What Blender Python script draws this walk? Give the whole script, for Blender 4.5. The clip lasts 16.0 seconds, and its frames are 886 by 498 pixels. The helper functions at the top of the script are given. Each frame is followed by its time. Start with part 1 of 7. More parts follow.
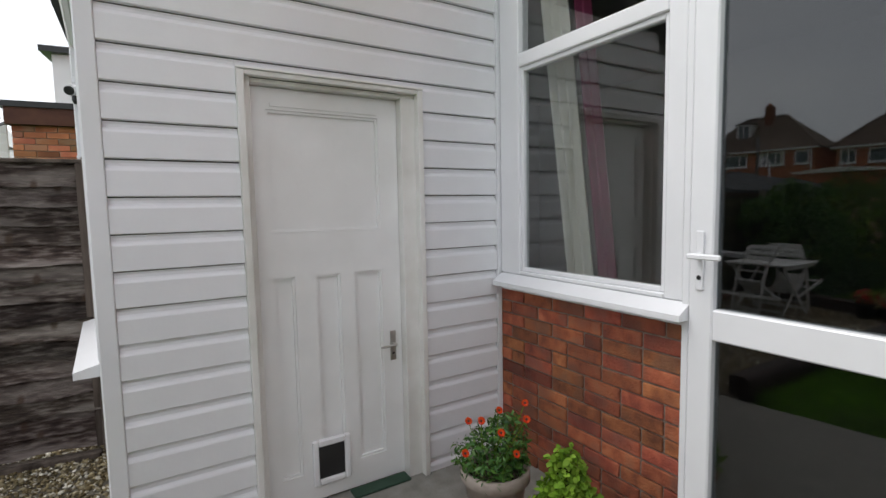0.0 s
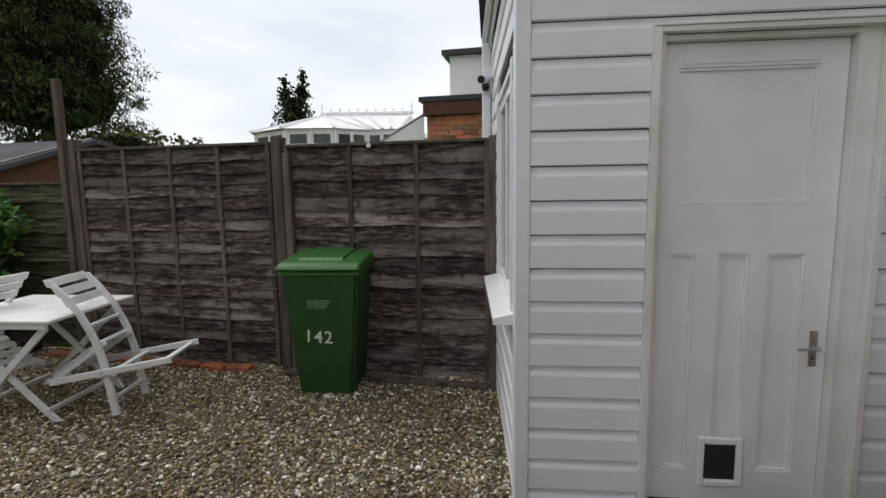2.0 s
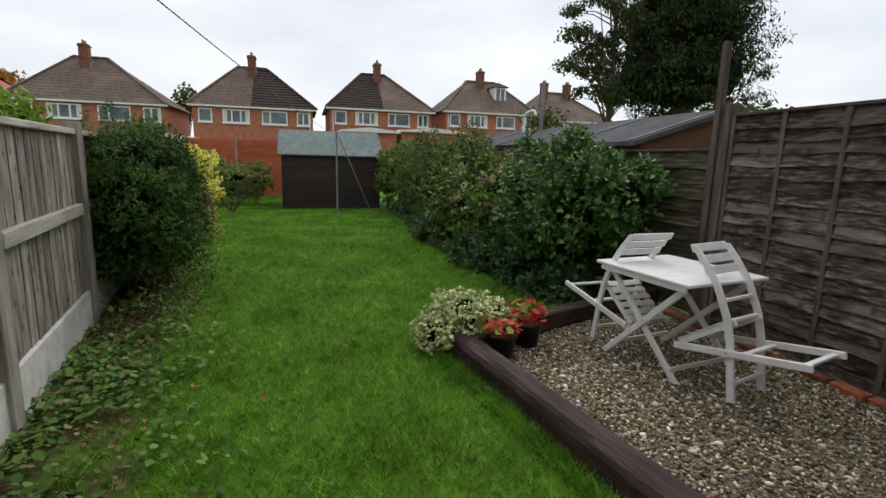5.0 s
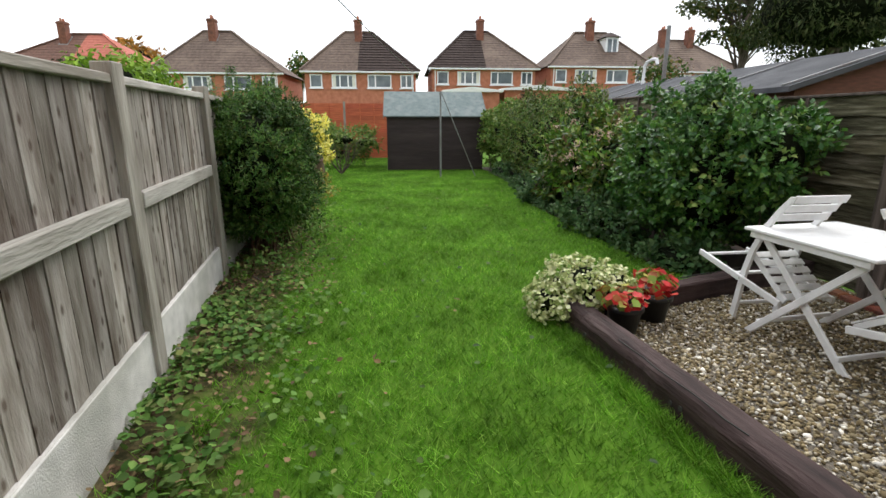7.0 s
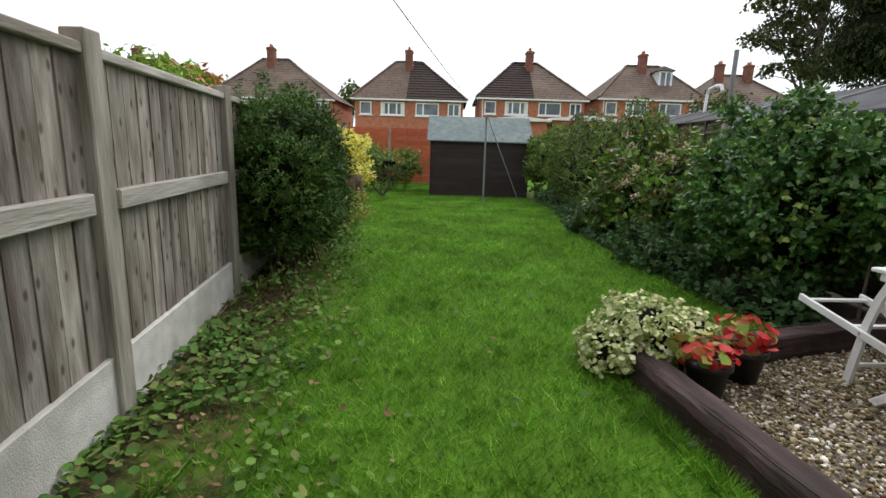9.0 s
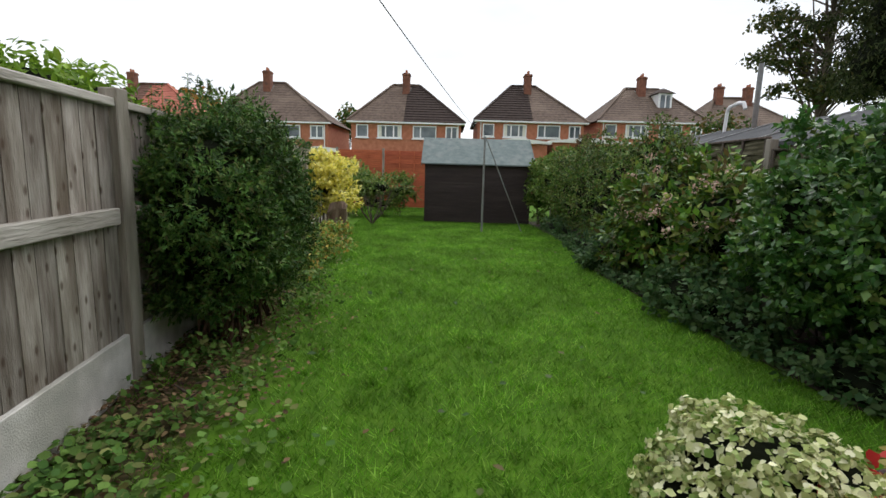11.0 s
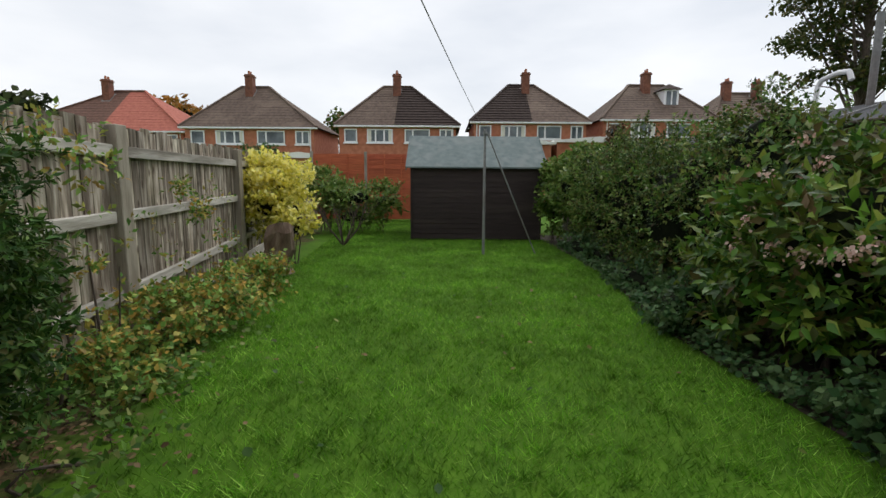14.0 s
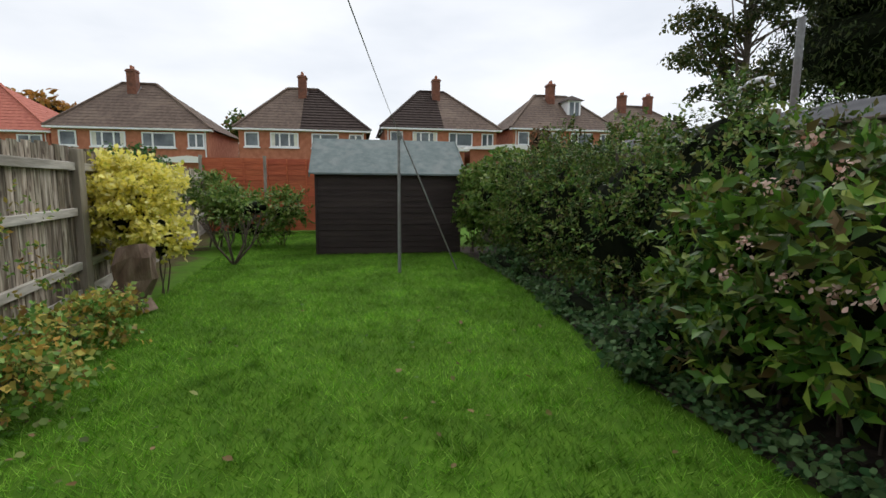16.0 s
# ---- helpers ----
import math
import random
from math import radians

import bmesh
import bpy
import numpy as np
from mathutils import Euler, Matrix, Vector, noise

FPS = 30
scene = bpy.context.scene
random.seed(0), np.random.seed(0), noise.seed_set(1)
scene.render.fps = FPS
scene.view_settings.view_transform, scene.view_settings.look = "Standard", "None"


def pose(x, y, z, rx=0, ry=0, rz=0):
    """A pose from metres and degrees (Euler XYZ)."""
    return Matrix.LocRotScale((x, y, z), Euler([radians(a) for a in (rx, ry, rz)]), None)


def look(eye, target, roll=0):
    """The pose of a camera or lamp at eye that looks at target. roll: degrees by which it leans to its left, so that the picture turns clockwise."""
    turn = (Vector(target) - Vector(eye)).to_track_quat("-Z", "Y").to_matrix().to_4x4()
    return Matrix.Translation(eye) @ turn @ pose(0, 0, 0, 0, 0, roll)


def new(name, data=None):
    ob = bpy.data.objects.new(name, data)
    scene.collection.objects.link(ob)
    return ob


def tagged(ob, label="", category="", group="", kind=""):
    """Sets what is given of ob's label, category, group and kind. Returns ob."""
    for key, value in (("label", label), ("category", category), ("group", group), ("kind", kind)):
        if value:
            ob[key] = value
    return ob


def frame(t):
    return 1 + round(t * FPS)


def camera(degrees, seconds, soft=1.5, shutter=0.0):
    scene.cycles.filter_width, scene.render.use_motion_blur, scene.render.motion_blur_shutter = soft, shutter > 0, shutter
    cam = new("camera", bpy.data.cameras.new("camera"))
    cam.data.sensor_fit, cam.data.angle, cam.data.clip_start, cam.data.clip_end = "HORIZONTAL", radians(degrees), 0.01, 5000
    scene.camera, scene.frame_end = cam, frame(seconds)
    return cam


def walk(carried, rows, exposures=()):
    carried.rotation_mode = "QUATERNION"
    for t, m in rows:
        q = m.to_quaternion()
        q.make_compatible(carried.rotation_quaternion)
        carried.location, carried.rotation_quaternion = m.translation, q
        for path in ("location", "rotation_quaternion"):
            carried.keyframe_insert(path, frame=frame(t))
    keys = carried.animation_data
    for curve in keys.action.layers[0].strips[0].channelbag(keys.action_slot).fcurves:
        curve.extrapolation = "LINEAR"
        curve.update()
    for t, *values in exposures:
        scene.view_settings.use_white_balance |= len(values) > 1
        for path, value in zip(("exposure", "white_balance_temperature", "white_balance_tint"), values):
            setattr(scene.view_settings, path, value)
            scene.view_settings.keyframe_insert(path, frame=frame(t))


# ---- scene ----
cam = camera(84.3, 16.0)
PATH = [
    (0, (0.134, 0.479, 1.53), (0.967, 2.289, 1.359), -1.1),
    (0.5, (0.102, 0.512, 1.519), (0.689, 2.412, 1.312), -1.1),
    (1, (0.055, 0.552, 1.514), (0.357, 2.517, 1.297), -0.9),
    (1.5, (-0.017, 0.591, 1.506), (-0.106, 2.576, 1.284), -0.6),
    (2, (-0.161, 0.599, 1.503), (-0.591, 2.537, 1.259), -0.8),
    (2.5, (-0.384, 0.607, 1.503), (-1.108, 2.454, 1.248), -1.8),
    (3, (-0.512, 0.598, 1.483), (-1.524, 2.304, 1.22), -2.1),
    (3.5, (-0.6, 0.646, 1.468), (-1.939, 2.109, 1.208), -0.9),
    (4, (-0.694, 0.689, 1.463), (-2.307, 1.836, 1.173), 0.3),
    (4.5, (-0.758, 0.712, 1.456), (-2.552, 1.532, 1.123), 0.5),
    (5, (-0.798, 0.684, 1.442), (-2.69, 1.226, 1.085), 1.6),
    (7.5, (-1.135, 0.624, 1.378), (-3.077, 0.705, 0.907), -0.1),
    (8, (-1.268, 0.674, 1.348), (-3.232, 0.684, 0.973), 1.2),
    (8.5, (-1.394, 0.723, 1.301), (-3.357, 0.672, 0.923), 2.0),
    (9, (-1.572, 0.689, 1.243), (-3.532, 0.668, 0.842), 1.8),
    (11.5, (-3.027, 0.816, 1.271), (-5.004, 0.794, 0.969), 1.7),
    (12, (-3.379, 0.865, 1.26), (-5.352, 0.82, 0.932), 1.7),
    (12.5, (-3.888, 0.869, 1.26), (-5.865, 0.837, 0.961), -0.3),
    (13, (-4.410, 0.897, 1.239), (-6.393, 0.84, 0.986), 0.2),
    (13.5, (-5.010, 0.906, 1.247), (-6.989, 0.814, 0.973), 0.9),
    (14, (-5.47, 0.875, 1.266), (-7.448, 0.862, 0.976), 0.4),
    (14.5, (-5.753, 0.888, 1.285), (-7.731, 0.853, 0.988), 1.8),
    (15, (-6.169, 0.833, 1.258), (-8.135, 0.799, 0.889), 2.7),
    (15.5, (-6.425, 0.797, 1.268), (-8.398, 0.851, 0.946), 0.3),
    (16, (-6.52, 0.913, 1.28), (-8.474, 1.251, 1.02), 0.5),
]
walk(cam, [(t, look(eye, target, roll)) for t, eye, target, roll in PATH], [(0.0, 0.43), (0.5, 0.36), (1.0, 0.28), (1.5, 0.2), (2.0, 0.05), (2.5, -0.15), (3.0, -0.25), (4.0, -0.2), (5.0, 0.0), (7.5, 0.82), (8.0, 0.7), (8.5, 0.58), (9.0, 0.45), (11.5, 0.24), (12.5, 0.1), (14.5, -0.03), (15.5, 0.0), (16.0, 0.05)])

# ---- world and light ----
SUN_EL, SUN_AZ = radians(52), radians(300)
world = bpy.data.worlds.new("overcast")
scene.world = world
world.use_nodes = True
wn, wl = world.node_tree.nodes, world.node_tree.links
wn.clear()
w_out = wn.new("ShaderNodeOutputWorld")
w_bg = wn.new("ShaderNodeBackground")
w_sky = wn.new("ShaderNodeTexSky")
w_sky.sky_type, w_sky.sun_disc, w_sky.sun_elevation, w_sky.sun_rotation = "NISHITA", False, SUN_EL, SUN_AZ
w_scale = wn.new("ShaderNodeVectorMath")
w_scale.operation = "SCALE"
w_scale.inputs["Scale"].default_value = 0.1
wl.new(w_sky.outputs[0], w_scale.inputs[0])
w_co = wn.new("ShaderNodeTexCoord")
w_map = wn.new("ShaderNodeMapping")
w_map.inputs["Scale"].default_value = (1.0, 1.0, 3.2)
wl.new(w_co.outputs["Generated"], w_map.inputs[0])
w_noise = wn.new("ShaderNodeTexNoise")
w_noise.inputs["Scale"].default_value, w_noise.inputs["Detail"].default_value = 2.1, 5.0
wl.new(w_map.outputs[0], w_noise.inputs[0])
w_ramp = wn.new("ShaderNodeValToRGB")
w_ramp.color_ramp.elements[0].position, w_ramp.color_ramp.elements[0].color = 0.34, (0.66, 0.69, 0.74, 1)
w_ramp.color_ramp.elements[1].position, w_ramp.color_ramp.elements[1].color = 0.66, (0.86, 0.87, 0.89, 1)
wl.new(w_noise.outputs[0], w_ramp.inputs[0])
w_mix = wn.new("ShaderNodeMixRGB")
w_mix.inputs[0].default_value = 0.9
wl.new(w_scale.outputs[0], w_mix.inputs[1])
wl.new(w_ramp.outputs[0], w_mix.inputs[2])
wl.new(w_mix.outputs[0], w_bg.inputs[0])
w_bg.inputs[1].default_value = 1.22
wl.new(w_bg.outputs[0], w_out.inputs[0])

sun = new("sun", bpy.data.lights.new("sun", "SUN"))
sun.data.energy, sun.data.angle, sun.data.color = 1.5, radians(45), (1.0, 0.97, 0.93)
SUN_DIR = Vector((math.sin(SUN_AZ) * math.cos(SUN_EL), math.cos(SUN_AZ) * math.cos(SUN_EL), math.sin(SUN_EL)))
sun.matrix_world = look((0, 0, 30), Vector((0, 0, 30)) - SUN_DIR)
scene.view_settings.exposure = 0.0


# ---- materials ----
def material(name, colours, rough=0.7, scale=8.0, detail=6.0, bump=0.2, bump_scale=60.0, metal=0.0, stretch=(1, 1, 1),
             vary=0.0, island=0.0, stain=None, stain_scale=1.5, stain_amount=0.5, trans=0.0, spec=0.5, knots=0.0):
    """Noise between colours, a second scale of stains, fine relief; vary and island change single pieces."""
    m = bpy.data.materials.new(name)
    m.use_nodes = True
    n, l = m.node_tree.nodes, m.node_tree.links
    b = n["Principled BSDF"]
    co = n.new("ShaderNodeTexCoord")
    mp = n.new("ShaderNodeMapping")
    mp.inputs["Scale"].default_value = stretch
    l.new(co.outputs["Object"], mp.inputs[0])
    info = None
    if vary > 0:
        info = n.new("ShaderNodeObjectInfo")
        add = n.new("ShaderNodeVectorMath")
        add.operation = "MULTIPLY_ADD"
        add.inputs[1].default_value = (1, 1, 1)
        mul = n.new("ShaderNodeMath")
        mul.operation = "MULTIPLY"
        mul.inputs[1].default_value = 37.0
        l.new(info.outputs["Random"], mul.inputs[0])
        l.new(mp.outputs[0], add.inputs[0])
        l.new(mul.outputs[0], add.inputs[2])
        vec = add.outputs[0]
    else:
        vec = mp.outputs[0]
    no = n.new("ShaderNodeTexNoise")
    no.inputs["Scale"].default_value, no.inputs["Detail"].default_value = scale, detail
    l.new(vec, no.inputs[0])
    ramp = n.new("ShaderNodeValToRGB")
    el = ramp.color_ramp.elements
    while len(el) < len(colours):
        el.new(0.5)
    for i, c in enumerate(colours):
        el[i].position = 0.3 + 0.4 * i / max(1, len(colours) - 1)
        el[i].color = (*c, 1)
    l.new(no.outputs[0], ramp.inputs[0])
    col = ramp.outputs[0]
    if stain:
        n2 = n.new("ShaderNodeTexNoise")
        n2.inputs["Scale"].default_value, n2.inputs["Detail"].default_value = stain_scale, 4.0
        l.new(vec, n2.inputs[0])
        r2 = n.new("ShaderNodeMapRange")
        r2.inputs[1].default_value, r2.inputs[2].default_value = 0.5, 0.64
        r2.inputs[3].default_value, r2.inputs[4].default_value = 0.0, stain_amount
        l.new(n2.outputs[0], r2.inputs[0])
        mx = n.new("ShaderNodeMixRGB")
        l.new(r2.outputs[0], mx.inputs[0])
        l.new(col, mx.inputs[1])
        mx.inputs[2].default_value = (*stain, 1)
        col = mx.outputs[0]
    if knots > 0:
        kv = n.new("ShaderNodeTexVoronoi")
        kv.inputs["Scale"].default_value = knots
        ka = n.new("ShaderNodeVectorMath")
        ka.operation = "MULTIPLY_ADD"
        ka.inputs[1].default_value = (1, 1, 0.55)
        l.new(co.outputs["Object"], ka.inputs[0])
        if info:
            l.new(mul.outputs[0], ka.inputs[2])
        ks, kc = n.new("ShaderNodeSeparateXYZ"), n.new("ShaderNodeCombineXYZ")
        kv.voronoi_dimensions = "2D"
        l.new(ka.outputs[0], ks.inputs[0])
        l.new(ks.outputs["X"], kc.inputs["X"])
        l.new(ks.outputs["Z"], kc.inputs["Y"])
        l.new(kc.outputs[0], kv.inputs["Vector"])
        kr = n.new("ShaderNodeMapRange")
        kr.inputs[1].default_value, kr.inputs[2].default_value = 0.05, 0.13
        kr.inputs[3].default_value, kr.inputs[4].default_value = 0.8, 0.0
        l.new(kv.outputs["Distance"], kr.inputs[0])
        km = n.new("ShaderNodeMixRGB")
        l.new(kr.outputs[0], km.inputs[0])
        l.new(col, km.inputs[1])
        km.inputs[2].default_value = (0.07, 0.045, 0.03, 1)
        col = km.outputs[0]
    if vary > 0 or island > 0:
        src = info.outputs["Random"] if vary > 0 else n.new("ShaderNodeNewGeometry").outputs["Random Per Island"]
        hs = n.new("ShaderNodeHueSaturation")
        mr = n.new("ShaderNodeMapRange")
        a = max(vary, island)
        mr.inputs[3].default_value, mr.inputs[4].default_value = 1 - a, 1 + a
        l.new(src, mr.inputs[0])
        l.new(mr.outputs[0], hs.inputs["Value"])
        mh = n.new("ShaderNodeMapRange")
        wn_ = n.new("ShaderNodeTexWhiteNoise")
        wn_.noise_dimensions = "1D"
        l.new(src, wn_.inputs["W"])
        mh.inputs[3].default_value, mh.inputs[4].default_value = 0.5 - 0.03 * a, 0.5 + 0.03 * a
        l.new(wn_.outputs[0], mh.inputs[0])
        l.new(mh.outputs[0], hs.inputs["Hue"])
        l.new(col, hs.inputs["Color"])
        col = hs.outputs[0]
    l.new(col, b.inputs["Base Color"])
    b.inputs["Roughness"].default_value = rough
    b.inputs["Metallic"].default_value = metal
    b.inputs["Specular IOR Level"].default_value = spec
    if bump > 0:
        nb = n.new("ShaderNodeTexNoise")
        nb.inputs["Scale"].default_value, nb.inputs["Detail"].default_value = bump_scale, 5.0
        l.new(vec, nb.inputs[0])
        bp = n.new("ShaderNodeBump")
        bp.inputs["Strength"].default_value, bp.inputs["Distance"].default_value = bump, 0.01
        l.new(nb.outputs[0], bp.inputs["Height"])
        l.new(bp.outputs[0], b.inputs["Normal"])
    if trans > 0:
        tr = n.new("ShaderNodeBsdfTranslucent")
        l.new(col, tr.inputs["Color"])
        ms = n.new("ShaderNodeMixShader")
        ms.inputs[0].default_value = trans
        l.new(b.outputs[0], ms.inputs[1])
        l.new(tr.outputs[0], ms.inputs[2])
        l.new(ms.outputs[0], n["Material Output"].inputs[0])
    return m


def leaf_material(name, colours, island=0.35, rough=0.45, trans=0.25, patch=0.0, spec=0.13, mode="LINEAR", fine=0.0):
    """Leaves: each island takes one colour of the list."""
    m = bpy.data.materials.new(name)
    m.use_nodes = True
    n, l = m.node_tree.nodes, m.node_tree.links
    b = n["Principled BSDF"]
    g = n.new("ShaderNodeNewGeometry")
    ramp = n.new("ShaderNodeValToRGB")
    ramp.color_ramp.interpolation = mode
    el = ramp.color_ramp.elements
    while len(el) < len(colours):
        el.new(0.5)
    for i, c in enumerate(colours):
        el[i].position = i / max(1, len(colours) - 1)
        el[i].color = (*c, 1)
    l.new(g.outputs["Random Per Island"], ramp.inputs[0])
    w = n.new("ShaderNodeTexWhiteNoise")
    w.noise_dimensions = "1D"
    l.new(g.outputs["Random Per Island"], w.inputs["W"])
    mr = n.new("ShaderNodeMapRange")
    mr.inputs[3].default_value, mr.inputs[4].default_value = 1 - island, 1 + island
    l.new(w.outputs[0], mr.inputs[0])
    hs = n.new("ShaderNodeHueSaturation")
    l.new(mr.outputs[0], hs.inputs["Value"])
    l.new(ramp.outputs[0], hs.inputs["Color"])
    if patch > 0:
        co = n.new("ShaderNodeTexCoord")
        pn = n.new("ShaderNodeTexNoise")
        pn.inputs["Scale"].default_value, pn.inputs["Detail"].default_value = 1.3, 4.0
        l.new(co.outputs["Object"], pn.inputs[0])
        pm = n.new("ShaderNodeMapRange")
        pm.inputs[1].default_value, pm.inputs[2].default_value = 0.35, 0.65
        pm.inputs[3].default_value, pm.inputs[4].default_value = 1 - patch, 1 + patch
        l.new(pn.outputs[0], pm.inputs[0])
        h2 = n.new("ShaderNodeHueSaturation")
        val = pm.outputs[0]
        if fine > 0:
            fn = n.new("ShaderNodeTexNoise")
            fn.inputs["Scale"].default_value, fn.inputs["Detail"].default_value = fine, 3.0
            l.new(co.outputs["Object"], fn.inputs[0])
            fm = n.new("ShaderNodeMapRange")
            fm.inputs[1].default_value, fm.inputs[2].default_value = 0.35, 0.7
            fm.inputs[3].default_value, fm.inputs[4].default_value = 0.75, 1.3
            l.new(fn.outputs[0], fm.inputs[0])
            mu = n.new("ShaderNodeMath")
            mu.operation = "MULTIPLY"
            l.new(pm.outputs[0], mu.inputs[0])
            l.new(fm.outputs[0], mu.inputs[1])
            val = mu.outputs[0]
        l.new(val, h2.inputs["Value"])
        l.new(hs.outputs[0], h2.inputs["Color"])
        hs = h2
    l.new(hs.outputs[0], b.inputs["Base Color"])
    b.inputs["Roughness"].default_value = rough
    b.inputs["Specular IOR Level"].default_value = spec
    tr = n.new("ShaderNodeBsdfTranslucent")
    l.new(hs.outputs[0], tr.inputs["Color"])
    ms = n.new("ShaderNodeMixShader")
    ms.inputs[0].default_value = trans
    l.new(b.outputs[0], ms.inputs[1])
    l.new(tr.outputs[0], ms.inputs[2])
    l.new(ms.outputs[0], n["Material Output"].inputs[0])
    return m


def glass_material(name, tint=(0.75, 0.8, 0.82), gloss=0.06):
    """A pane: sharp reflection, stronger at grazing angles, over a clear, slightly tinted view through."""
    m = bpy.data.materials.new(name)
    m.use_nodes = True
    n, l = m.node_tree.nodes, m.node_tree.links
    n.remove(n["Principled BSDF"])
    lw = n.new("ShaderNodeLayerWeight")
    lw.inputs[0].default_value = 0.5
    pw = n.new("ShaderNodeMath")
    pw.operation = "POWER"
    pw.inputs[1].default_value = 5.0
    ma = n.new("ShaderNodeMath")
    ma.operation = "MULTIPLY_ADD"
    ma.inputs[1].default_value, ma.inputs[2].default_value = 1 - gloss, gloss
    l.new(lw.outputs["Facing"], pw.inputs[0])
    l.new(pw.outputs[0], ma.inputs[0])
    gl = n.new("ShaderNodeBsdfGlossy")
    gl.inputs["Roughness"].default_value = 0.02
    tr = n.new("ShaderNodeBsdfTransparent")
    tr.inputs[0].default_value = (*tint, 1)
    ms = n.new("ShaderNodeMixShader")
    l.new(ma.outputs[0], ms.inputs[0])
    l.new(tr.outputs[0], ms.inputs[1])
    l.new(gl.outputs[0], ms.inputs[2])
    l.new(ms.outputs[0], n["Material Output"].inputs[0])
    return m


M_CLAD = material("white_cladding", [(0.74, 0.74, 0.77), (0.8, 0.8, 0.82)], 0.35, 3, bump=0.04, stain=(0.6, 0.6, 0.58), stain_amount=0.25)
M_GAP = material("dark_gap", [(0.03, 0.03, 0.03), (0.05, 0.045, 0.04)], 0.9, bump=0)
M_PVC = material("white_upvc", [(0.8, 0.8, 0.82), (0.84, 0.84, 0.86)], 0.22, 4, bump=0.01)
M_DOOR = material("white_gloss_door", [(0.8, 0.8, 0.8), (0.85, 0.85, 0.85)], 0.3, 5, bump=0.08, bump_scale=25, stain=(0.66, 0.65, 0.61), stain_amount=0.25)
M_FRAMEW = material("off_white_timber", [(0.74, 0.73, 0.7), (0.81, 0.8, 0.78)], 0.45, 9, bump=0.2, stain=(0.45, 0.43, 0.36), stain_amount=0.35)
M_BRICK = material("red_brick", [(0.16, 0.042, 0.022), (0.31, 0.088, 0.038), (0.41, 0.14, 0.062)], 0.85, 14, bump=0.7, bump_scale=90, vary=0.4, stain=(0.1, 0.05, 0.04), stain_scale=7, stain_amount=0.6)
M_MORTAR = material("mortar", [(0.16, 0.12, 0.1), (0.28, 0.23, 0.19)], 0.95, 30, bump=0.6, bump_scale=150)
M_FARBRICK = material("far_brick", [(0.38, 0.13, 0.072), (0.52, 0.205, 0.125)], 0.9, 3, bump=0.2)
M_METAL = material("brushed_metal", [(0.45, 0.44, 0.42), (0.6, 0.59, 0.56)], 0.35, 12, bump=0.05, metal=0.9)
M_BLACK = material("black_plastic", [(0.012, 0.012, 0.013), (0.02, 0.02, 0.02)], 0.4, bump=0.05)
M_BIN = material("green_plastic", [(0.012, 0.052, 0.009), (0.02, 0.078, 0.014)], 0.45, 7, bump=0.15, bump_scale=200, stain=(0.035, 0.09, 0.025), stain_amount=0.4)
M_LID = material("green_plastic_lid", [(0.035, 0.125, 0.025), (0.05, 0.16, 0.035)], 0.4, 7, bump=0.15, bump_scale=200)
M_CHALK = material("white_marking", [(0.55, 0.6, 0.55), (0.8, 0.82, 0.8)], 0.8, 40, bump=0)
M_WANEY = material("weathered_waney_board", [(0.02, 0.014, 0.012), (0.068, 0.05, 0.042), (0.21, 0.18, 0.16)], 0.92, 18, detail=14.0, bump=1.0, bump_scale=70, knots=5.0, stretch=(0.55, 1, 2.6), vary=0.5, stain=(0.33, 0.29, 0.26), stain_scale=3.0, stain_amount=0.5, spec=0.25)
M_WANEY_GREEN = material("greenish_waney_board", [(0.03, 0.026, 0.014), (0.085, 0.078, 0.045), (0.2, 0.185, 0.13)], 0.95, 14, detail=12.0, bump=1.0, bump_scale=60, stretch=(0.25, 1, 2.6), vary=0.4, spec=0.2)
M_WANEY_POST = material("dark_weathered_post", [(0.045, 0.034, 0.027), (0.15, 0.12, 0.1)], 0.9, 16, detail=10.0, bump=0.8, stretch=(1, 1, 0.12), vary=0.3, spec=0.3)
M_GREYBOARD = material("grey_weathered_board", [(0.17, 0.145, 0.12), (0.29, 0.26, 0.225), (0.41, 0.38, 0.34)], 0.95, 9, detail=12.0, bump=0.9, bump_scale=45, stretch=(2.2, 2.2, 0.4), vary=0.25, stain=(0.1, 0.072, 0.052), stain_scale=2.6, stain_amount=0.75, knots=8.0, spec=0.25)
M_GREYPOST = material("grey_weathered_post", [(0.2, 0.18, 0.15), (0.42, 0.39, 0.34)], 0.92, 14, detail=10.0, bump=0.8, stretch=(1, 1, 0.15), vary=0.2, stain=(0.12, 0.11, 0.07), stain_amount=0.6, spec=0.3)
M_RAIL = material("grey_rail", [(0.3, 0.28, 0.24), (0.62, 0.59, 0.54)], 0.92, 14, detail=10.0, bump=0.8, stretch=(0.15, 1, 1), vary=0.2, stain=(0.13, 0.11, 0.08), stain_scale=3, stain_amount=0.75, spec=0.3)
M_CONCRETE = material("concrete", [(0.52, 0.51, 0.48), (0.7, 0.68, 0.64)], 0.9, 10, bump=0.4, bump_scale=120, stain=(0.25, 0.25, 0.2), stain_amount=0.5)
M_SLEEPER = material("brown_stained_sleeper", [(0.016, 0.009, 0.008), (0.042, 0.024, 0.022), (0.075, 0.048, 0.045)], 0.75, 16, detail=10.0, bump=1.0, bump_scale=40, stretch=(0.14, 1, 1), stain=(0.1, 0.072, 0.067), stain_scale=3, stain_amount=0.5, spec=0.3)
M_SOIL = material("soil", [(0.03, 0.022, 0.016), (0.07, 0.05, 0.035)], 0.95, 12, bump=1.0, bump_scale=60)
